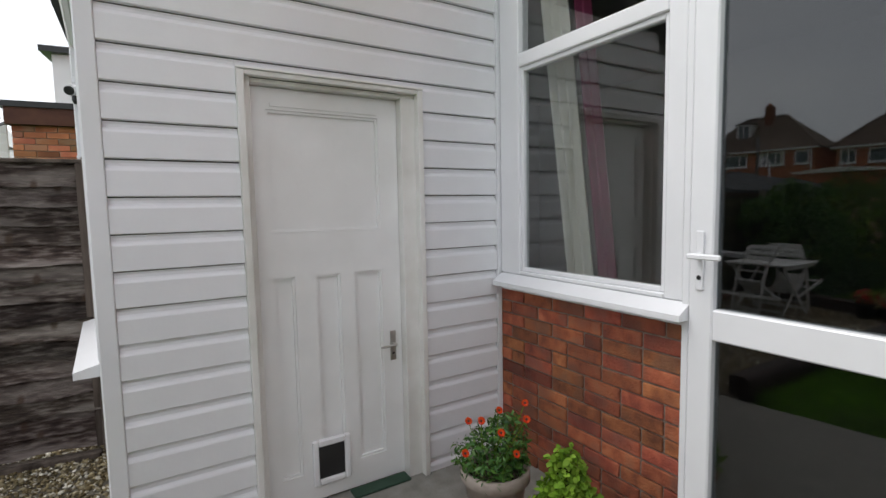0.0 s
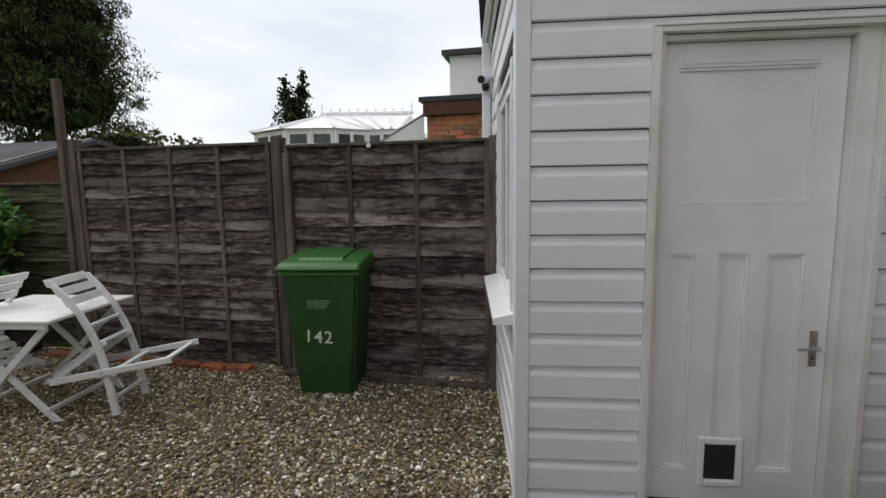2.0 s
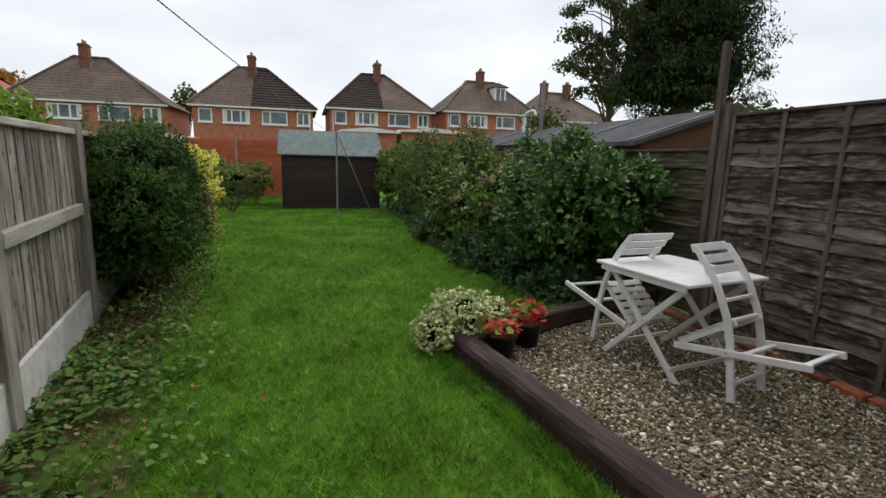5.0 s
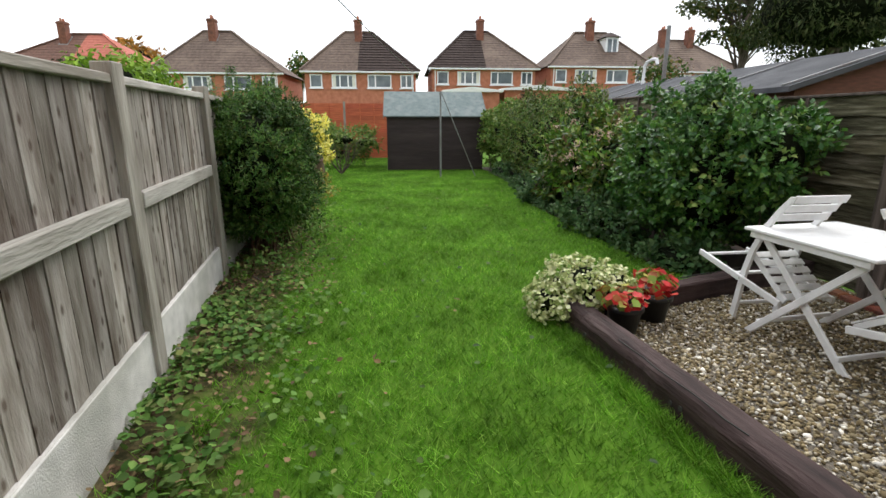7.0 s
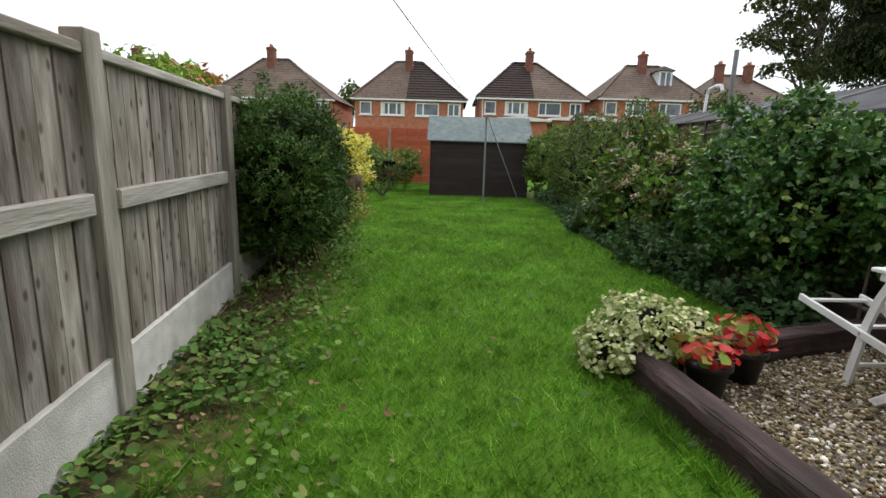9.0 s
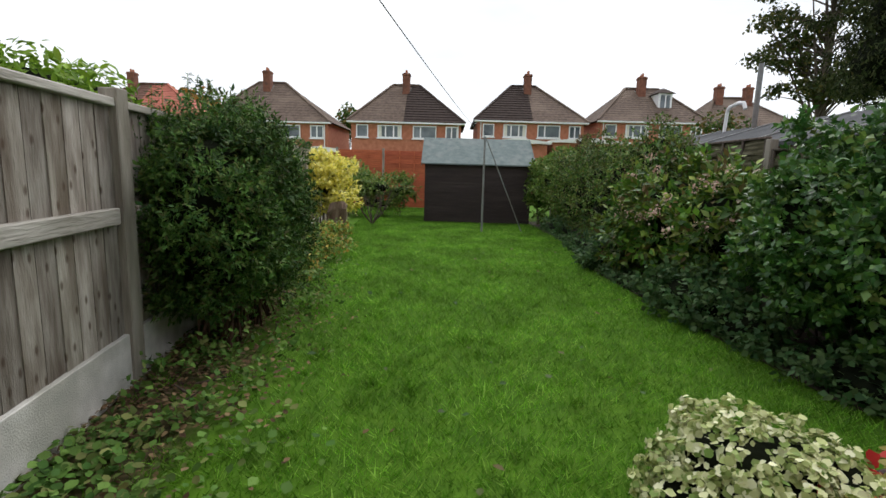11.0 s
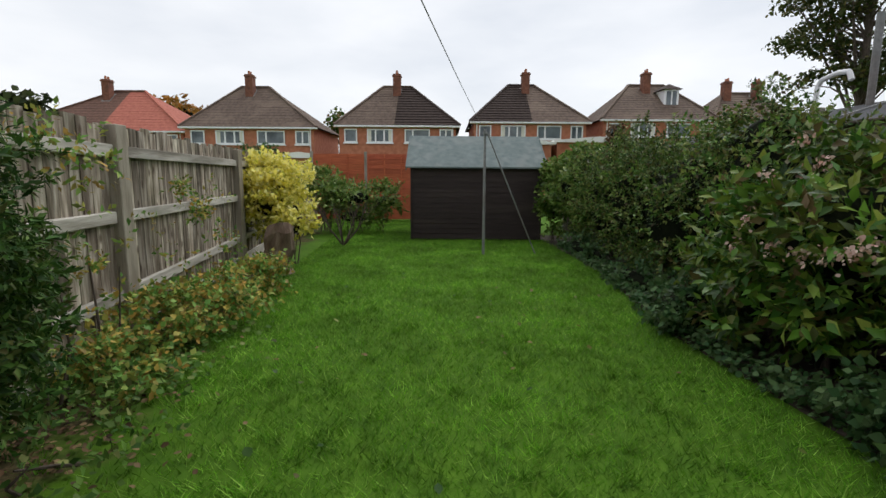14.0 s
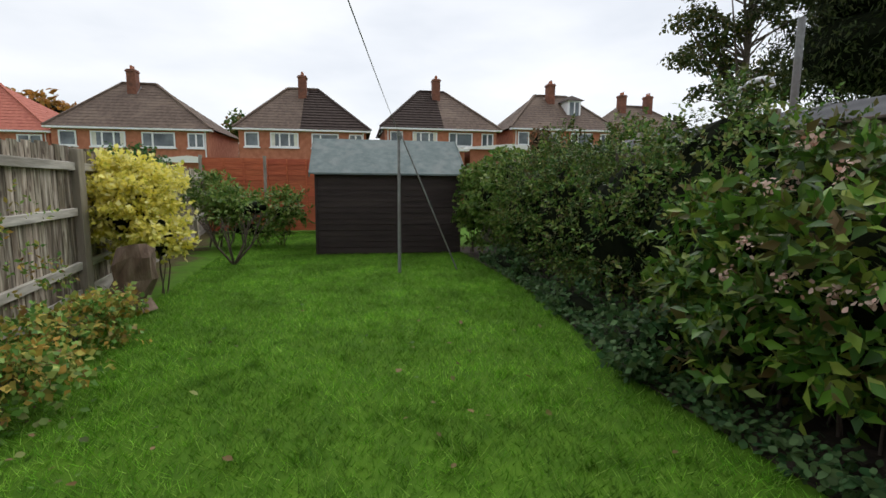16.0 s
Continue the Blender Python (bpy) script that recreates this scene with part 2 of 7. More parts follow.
M_LAWN = material("lawn_ground", [(0.05, 0.12, 0.01), (0.085, 0.18, 0.014)], 0.9, 5, bump=0.3, bump_scale=80, spec=0.1)


def bare_edge(m):
    """Lawn ground turning to bare soil and litter in a ragged strip along the grey fence."""
    n, l = m.node_tree.nodes, m.node_tree.links
    b = n["Principled BSDF"]
    old = b.inputs["Base Color"].links[0].from_socket
    co = n.new("ShaderNodeTexCoord")
    dot = n.new("ShaderNodeVectorMath")
    dot.operation = "DOT_PRODUCT"
    dot.inputs[1].default_value = (-0.155, 1.0, 0.0)
    l.new(co.outputs["Object"], dot.inputs[0])
    no = n.new("ShaderNodeTexNoise")
    no.inputs["Scale"].default_value, no.inputs["Detail"].default_value = 2.6, 6.0
    l.new(co.outputs["Object"], no.inputs[0])
    add = n.new("ShaderNodeMath")
    add.operation = "MULTIPLY_ADD"
    add.inputs[1].default_value = 1.6
    l.new(no.outputs[0], add.inputs[0])
    sh = n.new("ShaderNodeMath")
    sh.operation = "ADD"
    sh.inputs[1].default_value = 0.248
    ab = n.new("ShaderNodeMath")
    ab.operation = "ABSOLUTE"
    l.new(dot.outputs["Value"], sh.inputs[0])
    l.new(sh.outputs[0], ab.inputs[0])
    l.new(ab.outputs[0], add.inputs[2])
    mr = n.new("ShaderNodeMapRange")
    mr.inputs[1].default_value, mr.inputs[2].default_value = 1.5, 1.1
    mr.inputs[3].default_value, mr.inputs[4].default_value = 0.0, 0.9
    l.new(add.outputs[0], mr.inputs[0])
    ramp = n.new("ShaderNodeValToRGB")
    ramp.color_ramp.elements[0].position, ramp.color_ramp.elements[0].color = 0.35, (0.035, 0.026, 0.017, 1)
    ramp.color_ramp.elements[1].position, ramp.color_ramp.elements[1].color = 0.7, (0.13, 0.09, 0.05, 1)
    n3 = n.new("ShaderNodeTexNoise")
    n3.inputs["Scale"].default_value = 30.0
    l.new(co.outputs["Object"], n3.inputs[0])
    l.new(n3.outputs[0], ramp.inputs[0])
    mx = n.new("ShaderNodeMixRGB")
    l.new(mr.outputs[0], mx.inputs[0])
    l.new(old, mx.inputs[1])
    l.new(ramp.outputs[0], mx.inputs[2])
    l.new(mx.outputs[0], b.inputs["Base Color"])


bare_edge(M_LAWN)
M_GRAVELBED = material("gravel_bed", [(0.07, 0.06, 0.045), (0.2, 0.17, 0.13)], 0.95, 60, bump=1.0, bump_scale=140)
M_SLAB = material("paving_slab", [(0.2, 0.19, 0.17), (0.3, 0.29, 0.26)], 0.9, 10, bump=0.4)
M_FURN = material("white_painted_wood", [(0.7, 0.7, 0.69), (0.8, 0.8, 0.79)], 0.5, 12, bump=0.25, bump_scale=40, stretch=(1, 1, 1), stain=(0.5, 0.5, 0.46), stain_scale=4, stain_amount=0.3)
M_SHED = material("dark_brown_shiplap", [(0.018, 0.011, 0.01), (0.035, 0.022, 0.02)], 0.8, 8, bump=0.4, stretch=(1, 0.3, 3), stain=(0.055, 0.04, 0.035), stain_amount=0.4)
M_FELT = material("green_mineral_felt", [(0.12, 0.155, 0.155), (0.18, 0.22, 0.215)], 0.95, 6, bump=0.4, bump_scale=300, stain=(0.24, 0.26, 0.25), stain_scale=2.5, stain_amount=0.5)
M_GFELT = material("grey_roof_felt", [(0.06, 0.062, 0.068), (0.11, 0.112, 0.12)], 0.95, 3, bump=0.3, stain=(0.045, 0.048, 0.052), stain_amount=0.6, spec=0.2)
M_REDFENCE = material("orange_stained_fence", [(0.32, 0.072, 0.03), (0.52, 0.13, 0.055)], 0.85, 6, bump=0.4, stretch=(1, 0.4, 5), vary=0.15)
M_TILE_B = material("brown_roof_tiles", [(0.085, 0.058, 0.045), (0.155, 0.108, 0.082)], 0.9, 4, bump=0.4, bump_scale=12, stain=(0.2, 0.145, 0.11), stain_scale=0.6, stain_amount=0.5)
M_TILE_D = material("dark_roof_tiles", [(0.04, 0.028, 0.025), (0.065, 0.046, 0.04)], 0.9, 4, bump=0.4, bump_scale=12, spec=0.25)
M_TILE_DR = material("dark_red_brown_tiles", [(0.1, 0.05, 0.035), (0.17, 0.085, 0.06)], 0.9, 4, bump=0.4, bump_scale=12)
M_TILE_R = material("red_roof_tiles", [(0.35, 0.1, 0.07), (0.48, 0.16, 0.11)], 0.9, 4, bump=0.4, bump_scale=12)
M_POLY = material("polycarbonate", [(0.78, 0.78, 0.75), (0.86, 0.86, 0.83)], 0.4, 3, bump=0.05)
M_RENDER = material("white_render", [(0.82, 0.82, 0.83), (0.87, 0.87, 0.87)], 0.85, 3, bump=0.1)
M_CURT_W = material("cream_curtain", [(0.62, 0.6, 0.52), (0.75, 0.73, 0.66)], 0.9, 3, bump=0.1)
M_CURT_P = material("plum_curtain", [(0.16, 0.02, 0.06), (0.22, 0.03, 0.085)], 0.9, 3, bump=0.1)
M_ROOM = material("room_wall", [(0.22, 0.21, 0.2), (0.27, 0.26, 0.25)], 0.9, 3, bump=0)
M_FARGLASS = material("far_glass", [(0.05, 0.065, 0.08), (0.22, 0.25, 0.28)], 0.12, 0.7, bump=0)
M_DARKPANE = material("dark_glazing", [(0.03, 0.035, 0.035), (0.08, 0.09, 0.09)], 0.15, 2, bump=0)
M_POT = material("grey_terracotta", [(0.3, 0.25, 0.22), (0.4, 0.34, 0.3)], 0.9, 12, bump=0.3)
M_TERRA = material("terracotta", [(0.3, 0.11, 0.06), (0.42, 0.16, 0.09)], 0.85, 12, bump=0.2)
M_BARK = material("bark", [(0.06, 0.045, 0.035), (0.13, 0.1, 0.08)], 0.95, 20, bump=0.9, stretch=(1, 1, 0.3))
M_STUMP = material("weathered_stump_wood", [(0.07, 0.045, 0.03), (0.16, 0.105, 0.075), (0.27, 0.2, 0.15)], 0.95, 9, bump=1.0, stretch=(1, 1, 0.3))
M_GREYMETAL = material("galvanised_pole", [(0.16, 0.17, 0.17), (0.26, 0.26, 0.26)], 0.6, 20, bump=0.1, stain=(0.1, 0.06, 0.04), stain_amount=0.4)
M_CABLE = material("cable", [(0.02, 0.02, 0.02), (0.03, 0.03, 0.03)], 0.6, bump=0)
M_GLASS = glass_material("window_glass", (0.8, 0.82, 0.82), 0.11)
M_GLASSDARK = glass_material("dark_reflecting_glass", (0.4, 0.43, 0.44), 0.095)
L_GRASS = leaf_material("grass_blades", [(0.056, 0.152, 0.011), (0.1, 0.262, 0.016), (0.158, 0.35, 0.026), (0.3, 0.47, 0.09)], 0.3, 0.6, 0.42, 0.3, 0.16, fine=9.0)
L_PRIVET = leaf_material("narrow_green_leaves", [(0.02, 0.055, 0.012), (0.04, 0.1, 0.02), (0.07, 0.16, 0.03), (0.12, 0.21, 0.045), (0.09, 0.09, 0.03)], 0.35, 0.5, 0.2, 0.35)
L_HEDGE = leaf_material("hedge_leaves", [(0.034, 0.085, 0.018), (0.06, 0.135, 0.024), (0.11, 0.195, 0.036), (0.19, 0.225, 0.055), (0.1, 0.07, 0.032)], 0.35, 0.5, 0.25, 0.5, spec=0.2)
L_SHRUB = leaf_material("pointed_shrub_leaves", [(0.03, 0.085, 0.014), (0.065, 0.165, 0.02), (0.13, 0.26, 0.03), (0.26, 0.31, 0.055), (0.055, 0.13, 0.022), (0.17, 0.11, 0.045)], 0.35, 0.4, 0.25, 0.3, spec=0.3)
L_RHODO = leaf_material("light_green_leaves", [(0.06, 0.13, 0.025), (0.11, 0.2, 0.035), (0.18, 0.27, 0.06), (0.26, 0.3, 0.09)], 0.3, 0.4)
L_BRAMBLE = leaf_material("bramble_leaves", [(0.1, 0.23, 0.05), (0.17, 0.33, 0.07), (0.26, 0.38, 0.09), (0.46, 0.42, 0.1), (0.5, 0.3, 0.07), (0.12, 0.26, 0.05), (0.3, 0.16, 0.06)], 0.3, 0.45)
M_REDBARK = material("reddish_brown_stems", [(0.045, 0.022, 0.014), (0.1, 0.05, 0.03)], 0.9, 20, bump=0.5)
M_CHIMNEY = material("chimney_brick", [(0.13, 0.05, 0.032), (0.25, 0.1, 0.062)], 0.9, 5, bump=0.2, stain=(0.08, 0.04, 0.03), stain_amount=0.5)
M_EXTBRICK = material("orange_red_brick", [(0.34, 0.12, 0.06), (0.5, 0.19, 0.09), (0.58, 0.36, 0.22)], 0.9, 3, bump=0.3, vary=0.45)
M_PALEMORTAR = material("pale_mortar", [(0.3, 0.24, 0.19), (0.42, 0.35, 0.28)], 0.95, 20, bump=0.3)
M_TANBOARD = material("brown_weathered_board", [(0.11, 0.09, 0.065), (0.3, 0.255, 0.2), (0.6, 0.55, 0.46)], 0.95, 12, detail=10.0, bump=0.8, bump_scale=40, stretch=(1.6, 1.6, 0.25), vary=0.35, stain=(0.07, 0.052, 0.035), stain_scale=3.5, stain_amount=0.75, knots=5.0, spec=0.25)
M_TANPOST = material("pale_tan_weathered_timber", [(0.3, 0.26, 0.2), (0.55, 0.5, 0.41)], 0.92, 12, detail=10.0, bump=0.8, stretch=(1, 1, 0.2), vary=0.2, stain=(0.16, 0.14, 0.1), stain_amount=0.6, spec=0.3)
L_DARK = leaf_material("dark_green_leaves", [(0.016, 0.055, 0.014), (0.028, 0.09, 0.018), (0.05, 0.125, 0.026), (0.075, 0.17, 0.034)])
L_GLOSSY = leaf_material("glossy_green_leaves", [(0.026, 0.09, 0.02), (0.045, 0.13, 0.024), (0.075, 0.185, 0.03), (0.13, 0.24, 0.045)], 0.4, 0.35, spec=0.45)
L_MIX = leaf_material("mixed_autumn_leaves", [(0.025, 0.07, 0.015), (0.05, 0.11, 0.02), (0.1, 0.13, 0.03), (0.2, 0.12, 0.05), (0.04, 0.1, 0.02)])
L_GREY = leaf_material("grey_green_leaves", [(0.03, 0.08, 0.028), (0.055, 0.12, 0.04), (0.1, 0.17, 0.065), (0.06, 0.1, 0.03)])
L_IVY = leaf_material("ground_ivy_leaves", [(0.05, 0.12, 0.025), (0.09, 0.19, 0.035), (0.15, 0.26, 0.055), (0.07, 0.14, 0.03), (0.22, 0.24, 0.08)], 0.35, 0.6)
L_GOLD = leaf_material("yellow_variegated_leaves", [(0.4, 0.42, 0.06), (0.78, 0.7, 0.12), (0.9, 0.83, 0.24), (0.9, 0.86, 0.42)], 0.2, trans=0.4)
L_CREAM = leaf_material("cream_variegated_leaves", [(0.16, 0.26, 0.06), (0.42, 0.48, 0.18), (0.68, 0.7, 0.38), (0.8, 0.8, 0.55)], 0.2)
L_RED = leaf_material("red_green_leaves", [(0.5, 0.035, 0.035), (0.22, 0.3, 0.06), (0.42, 0.03, 0.025), (0.33, 0.3, 0.07), (0.6, 0.09, 0.07), (0.5, 0.2, 0.09), (0.5, 0.035, 0.035)], mode="CONSTANT")
L_ORANGE = leaf_material("orange_red_petals", [(0.5, 0.03, 0.01), (0.7, 0.09, 0.015)], 0.2)
L_PINK = leaf_material("faded_pink_petals", [(0.5, 0.3, 0.25), (0.65, 0.5, 0.42), (0.4, 0.2, 0.14)], 0.2)
L_CONIFER = leaf_material("conifer_foliage", [(0.014, 0.022, 0.008), (0.028, 0.042, 0.014), (0.05, 0.068, 0.022), (0.07, 0.075, 0.028)], 0.35, 0.8, 0.1, 0.4)
L_TREE = leaf_material("tree_foliage", [(0.028, 0.045, 0.012), (0.05, 0.075, 0.02), (0.085, 0.1, 0.03), (0.13, 0.11, 0.03)], 0.3)
L_LIME = leaf_material("lime_green_leaves", [(0.1, 0.2, 0.02), (0.18, 0.32, 0.03), (0.26, 0.4, 0.05)], 0.3)
L_ORTREE = leaf_material("autumn_orange_leaves", [(0.25, 0.13, 0.03), (0.4, 0.18, 0.03), (0.2, 0.16, 0.04)], 0.3)
L_LITTER = leaf_material("leaf_litter", [(0.08, 0.05, 0.03), (0.15, 0.09, 0.05), (0.27, 0.19, 0.1), (0.05, 0.035, 0.025)], 0.35, 0.8, 0.05)
L_STONE = leaf_material("pebbles", [(0.07, 0.05, 0.025), (0.17, 0.13, 0.07), (0.25, 0.2, 0.11), (0.34, 0.29, 0.19), (0.75, 0.72, 0.65)], 0.4, 0.85, 0.0, 0.2)
# near-black colour that puts the shade between the leaves into a surface
L_SHADE = material("shade_core", [(0.004, 0.006, 0.003), (0.011, 0.014, 0.006)], 0.95, 9, bump=0.8, bump_scale=20, spec=0.05)


# ---- building helpers ----
def finish(bm, name, mat, parent=None, label="", kind="", smooth=False):
    me = bpy.data.meshes.new(name)
    bm.normal_update()
    bm.to_mesh(me)
    bm.free()
    me.materials.append(mat)
    if smooth:
        me.polygons.foreach_set("use_smooth", [True] * len(me.polygons))
    ob = new(name, me)
    ob.parent = parent
    return tagged(ob, label, kind=kind)


def part(name, bm, mat, parent, label="", smooth=False):
    return finish(bm, name, mat, parent, label, "", smooth)


def thing(name, label, category, group="", at=(0, 0, 0), turn=0.0):
    e = new(name)
    e.empty_display_size = 0.1
    e.matrix_basis = pose(*at, 0, 0, turn)
    return tagged(e, label, category, group)


def structure(name, label="", at=None):
    e = tagged(new(name), label, kind="structure")
    if at is not None:
        e.matrix_basis = at
    return e


def box(bm, x0, x1, y0, y1, z0, z1, bevel=0.0):
    m = Matrix.Translation(((x0 + x1) / 2, (y0 + y1) / 2, (z0 + z1) / 2)) @ Matrix.Diagonal((abs(x1 - x0), abs(y1 - y0), abs(z1 - z0), 1))
    r = bmesh.ops.create_cube(bm, size=1, matrix=m)
    if bevel:
        edges = list({e for v in r["verts"] for e in v.link_edges})
        bmesh.ops.bevel(bm, geom=edges, offset=bevel, segments=1, affect="EDGES")
    return bm


def beam(bm, p, q, w, h, bevel=0.0, up=(0, 0, 1)):
    """A bar from p to q, w across and h along 'up'."""
    p, q = Vector(p), Vector(q)
    d = q - p
    x = d.normalized()
    y = Vector(up).cross(x)
    if y.length < 1e-4:
        y = Vector((0, 1, 0)).cross(x)
    y.normalize()
    z = x.cross(y)
    rot = Matrix((x, y, z)).transposed().to_4x4()
    m = Matrix.Translation((p + q) / 2) @ rot @ Matrix.Diagonal((d.length, w, h, 1))
    r = bmesh.ops.create_cube(bm, size=1, matrix=m)
    if bevel:
        edges = list({e for v in r["verts"] for e in v.link_edges})
        bmesh.ops.bevel(bm, geom=edges, offset=bevel, segments=1, affect="EDGES")
    return bm


def tube(bm, p, q, r0, r1=None, n=10):
    r1 = r0 if r1 is None else r1
    p, q = Vector(p), Vector(q)
    d = q - p
    rot = d.to_track_quat("Z", "Y").to_matrix().to_4x4()
    bmesh.ops.create_cone(bm, cap_ends=True, segments=n, radius1=r0, radius2=max(r1, 1e-4), depth=d.length, matrix=Matrix.Translation((p + q) / 2) @ rot)
    return bm


def prism(bm, outline, axis, a, b):
    """Extrude a closed outline of (u, v) along x, y or z from a to b."""
    def at(u, v, w):
        return {"x": (w, u, v), "y": (u, w, v), "z": (u, v, w)}[axis]
    lo = [bm.verts.new(at(u, v, a)) for u, v in outline]
    hi = [bm.verts.new(at(u, v, b)) for u, v in outline]
    n = len(outline)
    bm.faces.new(lo), bm.faces.new(hi[::-1])
    for i in range(n):
        bm.faces.new((lo[i], hi[i], hi[(i + 1) % n], lo[(i + 1) % n]))
    bmesh.ops.recalc_face_normals(bm, faces=bm.faces)
    return bm


def lathe(bm, prof, at=(0, 0, 0), n=20):
    rings = []
    for r, z in prof:
        rings.append([bm.verts.new((at[0] + r * math.cos(2 * math.pi * i / n), at[1] + r * math.sin(2 * math.pi * i / n), at[2] + z)) for i in range(n)])
    for a, b in zip(rings, rings[1:]):
        for i in range(n):
            bm.faces.new((a[i], a[(i + 1) % n], b[(i + 1) % n], b[i]))
    bm.faces.new(rings[0][::-1])
    return bm


def mesh_object(name, verts, faces, mat, parent=None, label="", kind="", smooth=False):
    """Many alike faces from arrays: faces is (n, k)."""
    me = bpy.data.meshes.new(name)
    verts = np.asarray(verts, dtype=np.float32)
    faces = np.asarray(faces, dtype=np.int32)
    n, k = faces.shape
    me.vertices.add(len(verts))
    me.vertices.foreach_set("co", verts.ravel())
    me.loops.add(n * k)
    me.loops.foreach_set("vertex_index", faces.ravel())
    me.polygons.add(n)
    me.polygons.foreach_set("loop_start", np.arange(n, dtype=np.int32) * k)
    me.polygons.foreach_set("loop_total", np.full(n, k, dtype=np.int32))
    if smooth:
        me.polygons.foreach_set("use_smooth", np.ones(n, dtype=bool))
    me.update(calc_edges=True)
    me.materials.append(mat)
    ob = new(name, me)
    ob.parent = parent
    return tagged(ob, label, kind=kind)


LEAF = np.array([(0, 0, 0), (0.3, 0.28, 0.04), (0.34, 0.62, 0.03), (0, 1, -0.08), (-0.34, 0.62, 0.03), (-0.3, 0.28, 0.04)])
LEAF_F = np.array([(0, 1, 2, 3), (0, 3, 4, 5)])
POINTED = np.array([(0, 0, 0), (0.32, 0.4, 0.07), (0, 1, -0.1), (-0.32, 0.4, 0.07), (0, 0.42, -0.02)])
POINTED_F = np.array([(0, 1, 4), (1, 2, 4), (0, 4, 3), (4, 2, 3)])
DIAMOND = np.array([(0, 0, 0), (0.3, 0.5, 0.05), (0, 1, -0.05), (-0.3, 0.5, 0.05)])
DIAMOND_F = np.array([(0, 1, 2, 3)])
SPIKE = np.array([(-0.5, 0, 0), (0.5, 0, 0), (0, 1, 0.3)])
SPIKE_F = np.array([(0, 1, 2)])


def scatter(name, pts, nrm, size, mat, parent=None, shape=LEAF, shape_f=LEAF_F, narrow=1.0, tilt=0.7, seed=0, label="", kind="", up=0.2, droop=0.4):
    """Leaves at pts, their faces turned roughly to nrm."""
    rng = np.random.default_rng(seed)
    n = len(pts)
    z = nrm + rng.normal(0, tilt, (n, 3)) + np.array((0, 0, up))
    z /= np.linalg.norm(z, axis=1, keepdims=True) + 1e-9
    a = rng.normal(0, 1, (n, 3)) + np.array((0, 0, -droop))
    y = a - z * (a * z).sum(1, keepdims=True)
    y /= np.linalg.norm(y, axis=1, keepdims=True) + 1e-9
    x = np.cross(y, z)
    s = size * rng.uniform(0.6, 1.3, (n, 1))
    v = pts[:, None, :] + s[:, None, :] * (shape[None, :, 0:1] * narrow * x[:, None, :] + shape[None, :, 1:2] * y[:, None, :] + shape[None, :, 2:3] * z[:, None, :])
    k = len(shape)
    f = (shape_f[None, :, :] + (np.arange(n) * k)[:, None, None]).reshape(-1, shape_f.shape[1])
    return mesh_object(name, v.reshape(-1, 3), f, mat, parent, label, kind)


def cloud(balls, n, seed, shell=0.3, lump=0.16, freq=2.2, floor=0.02, tuft=0.0, per=26):
    """Points near the surface of a lumpy union of ellipsoids (cx, cy, cz, rx, ry, rz)."""
    rng = np.random.default_rng(seed)
    b = np.array(balls, dtype=float)
    area = (b[:, 3] * b[:, 4] + b[:, 4] * b[:, 5] + b[:, 3] * b[:, 5])
    which = rng.choice(len(b), size=n, p=area / area.sum())
    u = rng.normal(0, 1, (n, 3))
    u /= np.linalg.norm(u, axis=1, keepdims=True)
    ph = rng.uniform(0, 6.28, (6,))
    bump = lump * (np.sin(u[:, 0] * 5 * freq + ph[0] + which) * np.sin(u[:, 1] * 4 * freq + ph[1]) + 0.6 * np.sin(u[:, 2] * 6 * freq + ph[2] + u[:, 0] * 7 + which * 2))
    rad = 1 + bump - shell * rng.uniform(0, 1, n) ** 1.6
    pts = b[which, :3] + u * b[which, 3:] * rad[:, None]
    keep = pts[:, 2] > floor
    for i in range(len(b)):
        d = np.linalg.norm((pts - b[i, :3]) / b[i, 3:], axis=1)
        keep &= (which == i) | (d > 0.72)
    nr = u / b[which, 3:]
    nr /= np.linalg.norm(nr, axis=1, keepdims=True)
    pts, nr = pts[keep], nr[keep]
    if tuft:
        # most leaves gather in rounded clumps with gaps between them
        k = max(4, len(pts) // per)
        c = rng.choice(len(pts), k, replace=False)
        own = rng.integers(0, k, len(pts))
        off = rng.normal(0, 1, (len(pts), 3))
        off /= np.linalg.norm(off, axis=1, keepdims=True)
        size_ = (tuft * rng.uniform(0.6, 1.5, k))[own][:, None]
        q = pts[c][own] + off * size_ * rng.uniform(0.5, 1.0, (len(pts), 1)) * np.array((1, 1, 0.7)) + nr[c][own] * tuft * 0.5
        use = (rng.uniform(0, 1, len(pts)) < 0.78) & (q[:, 2] > floor)
        pts = np.where(use[:, None], q, pts)
        nn = off * 0.8 + nr[c][own] * 0.6
        nn /= np.linalg.norm(nn, axis=1, keepdims=True)
        nr = np.where(use[:, None], nn, nr)
    return pts, nr


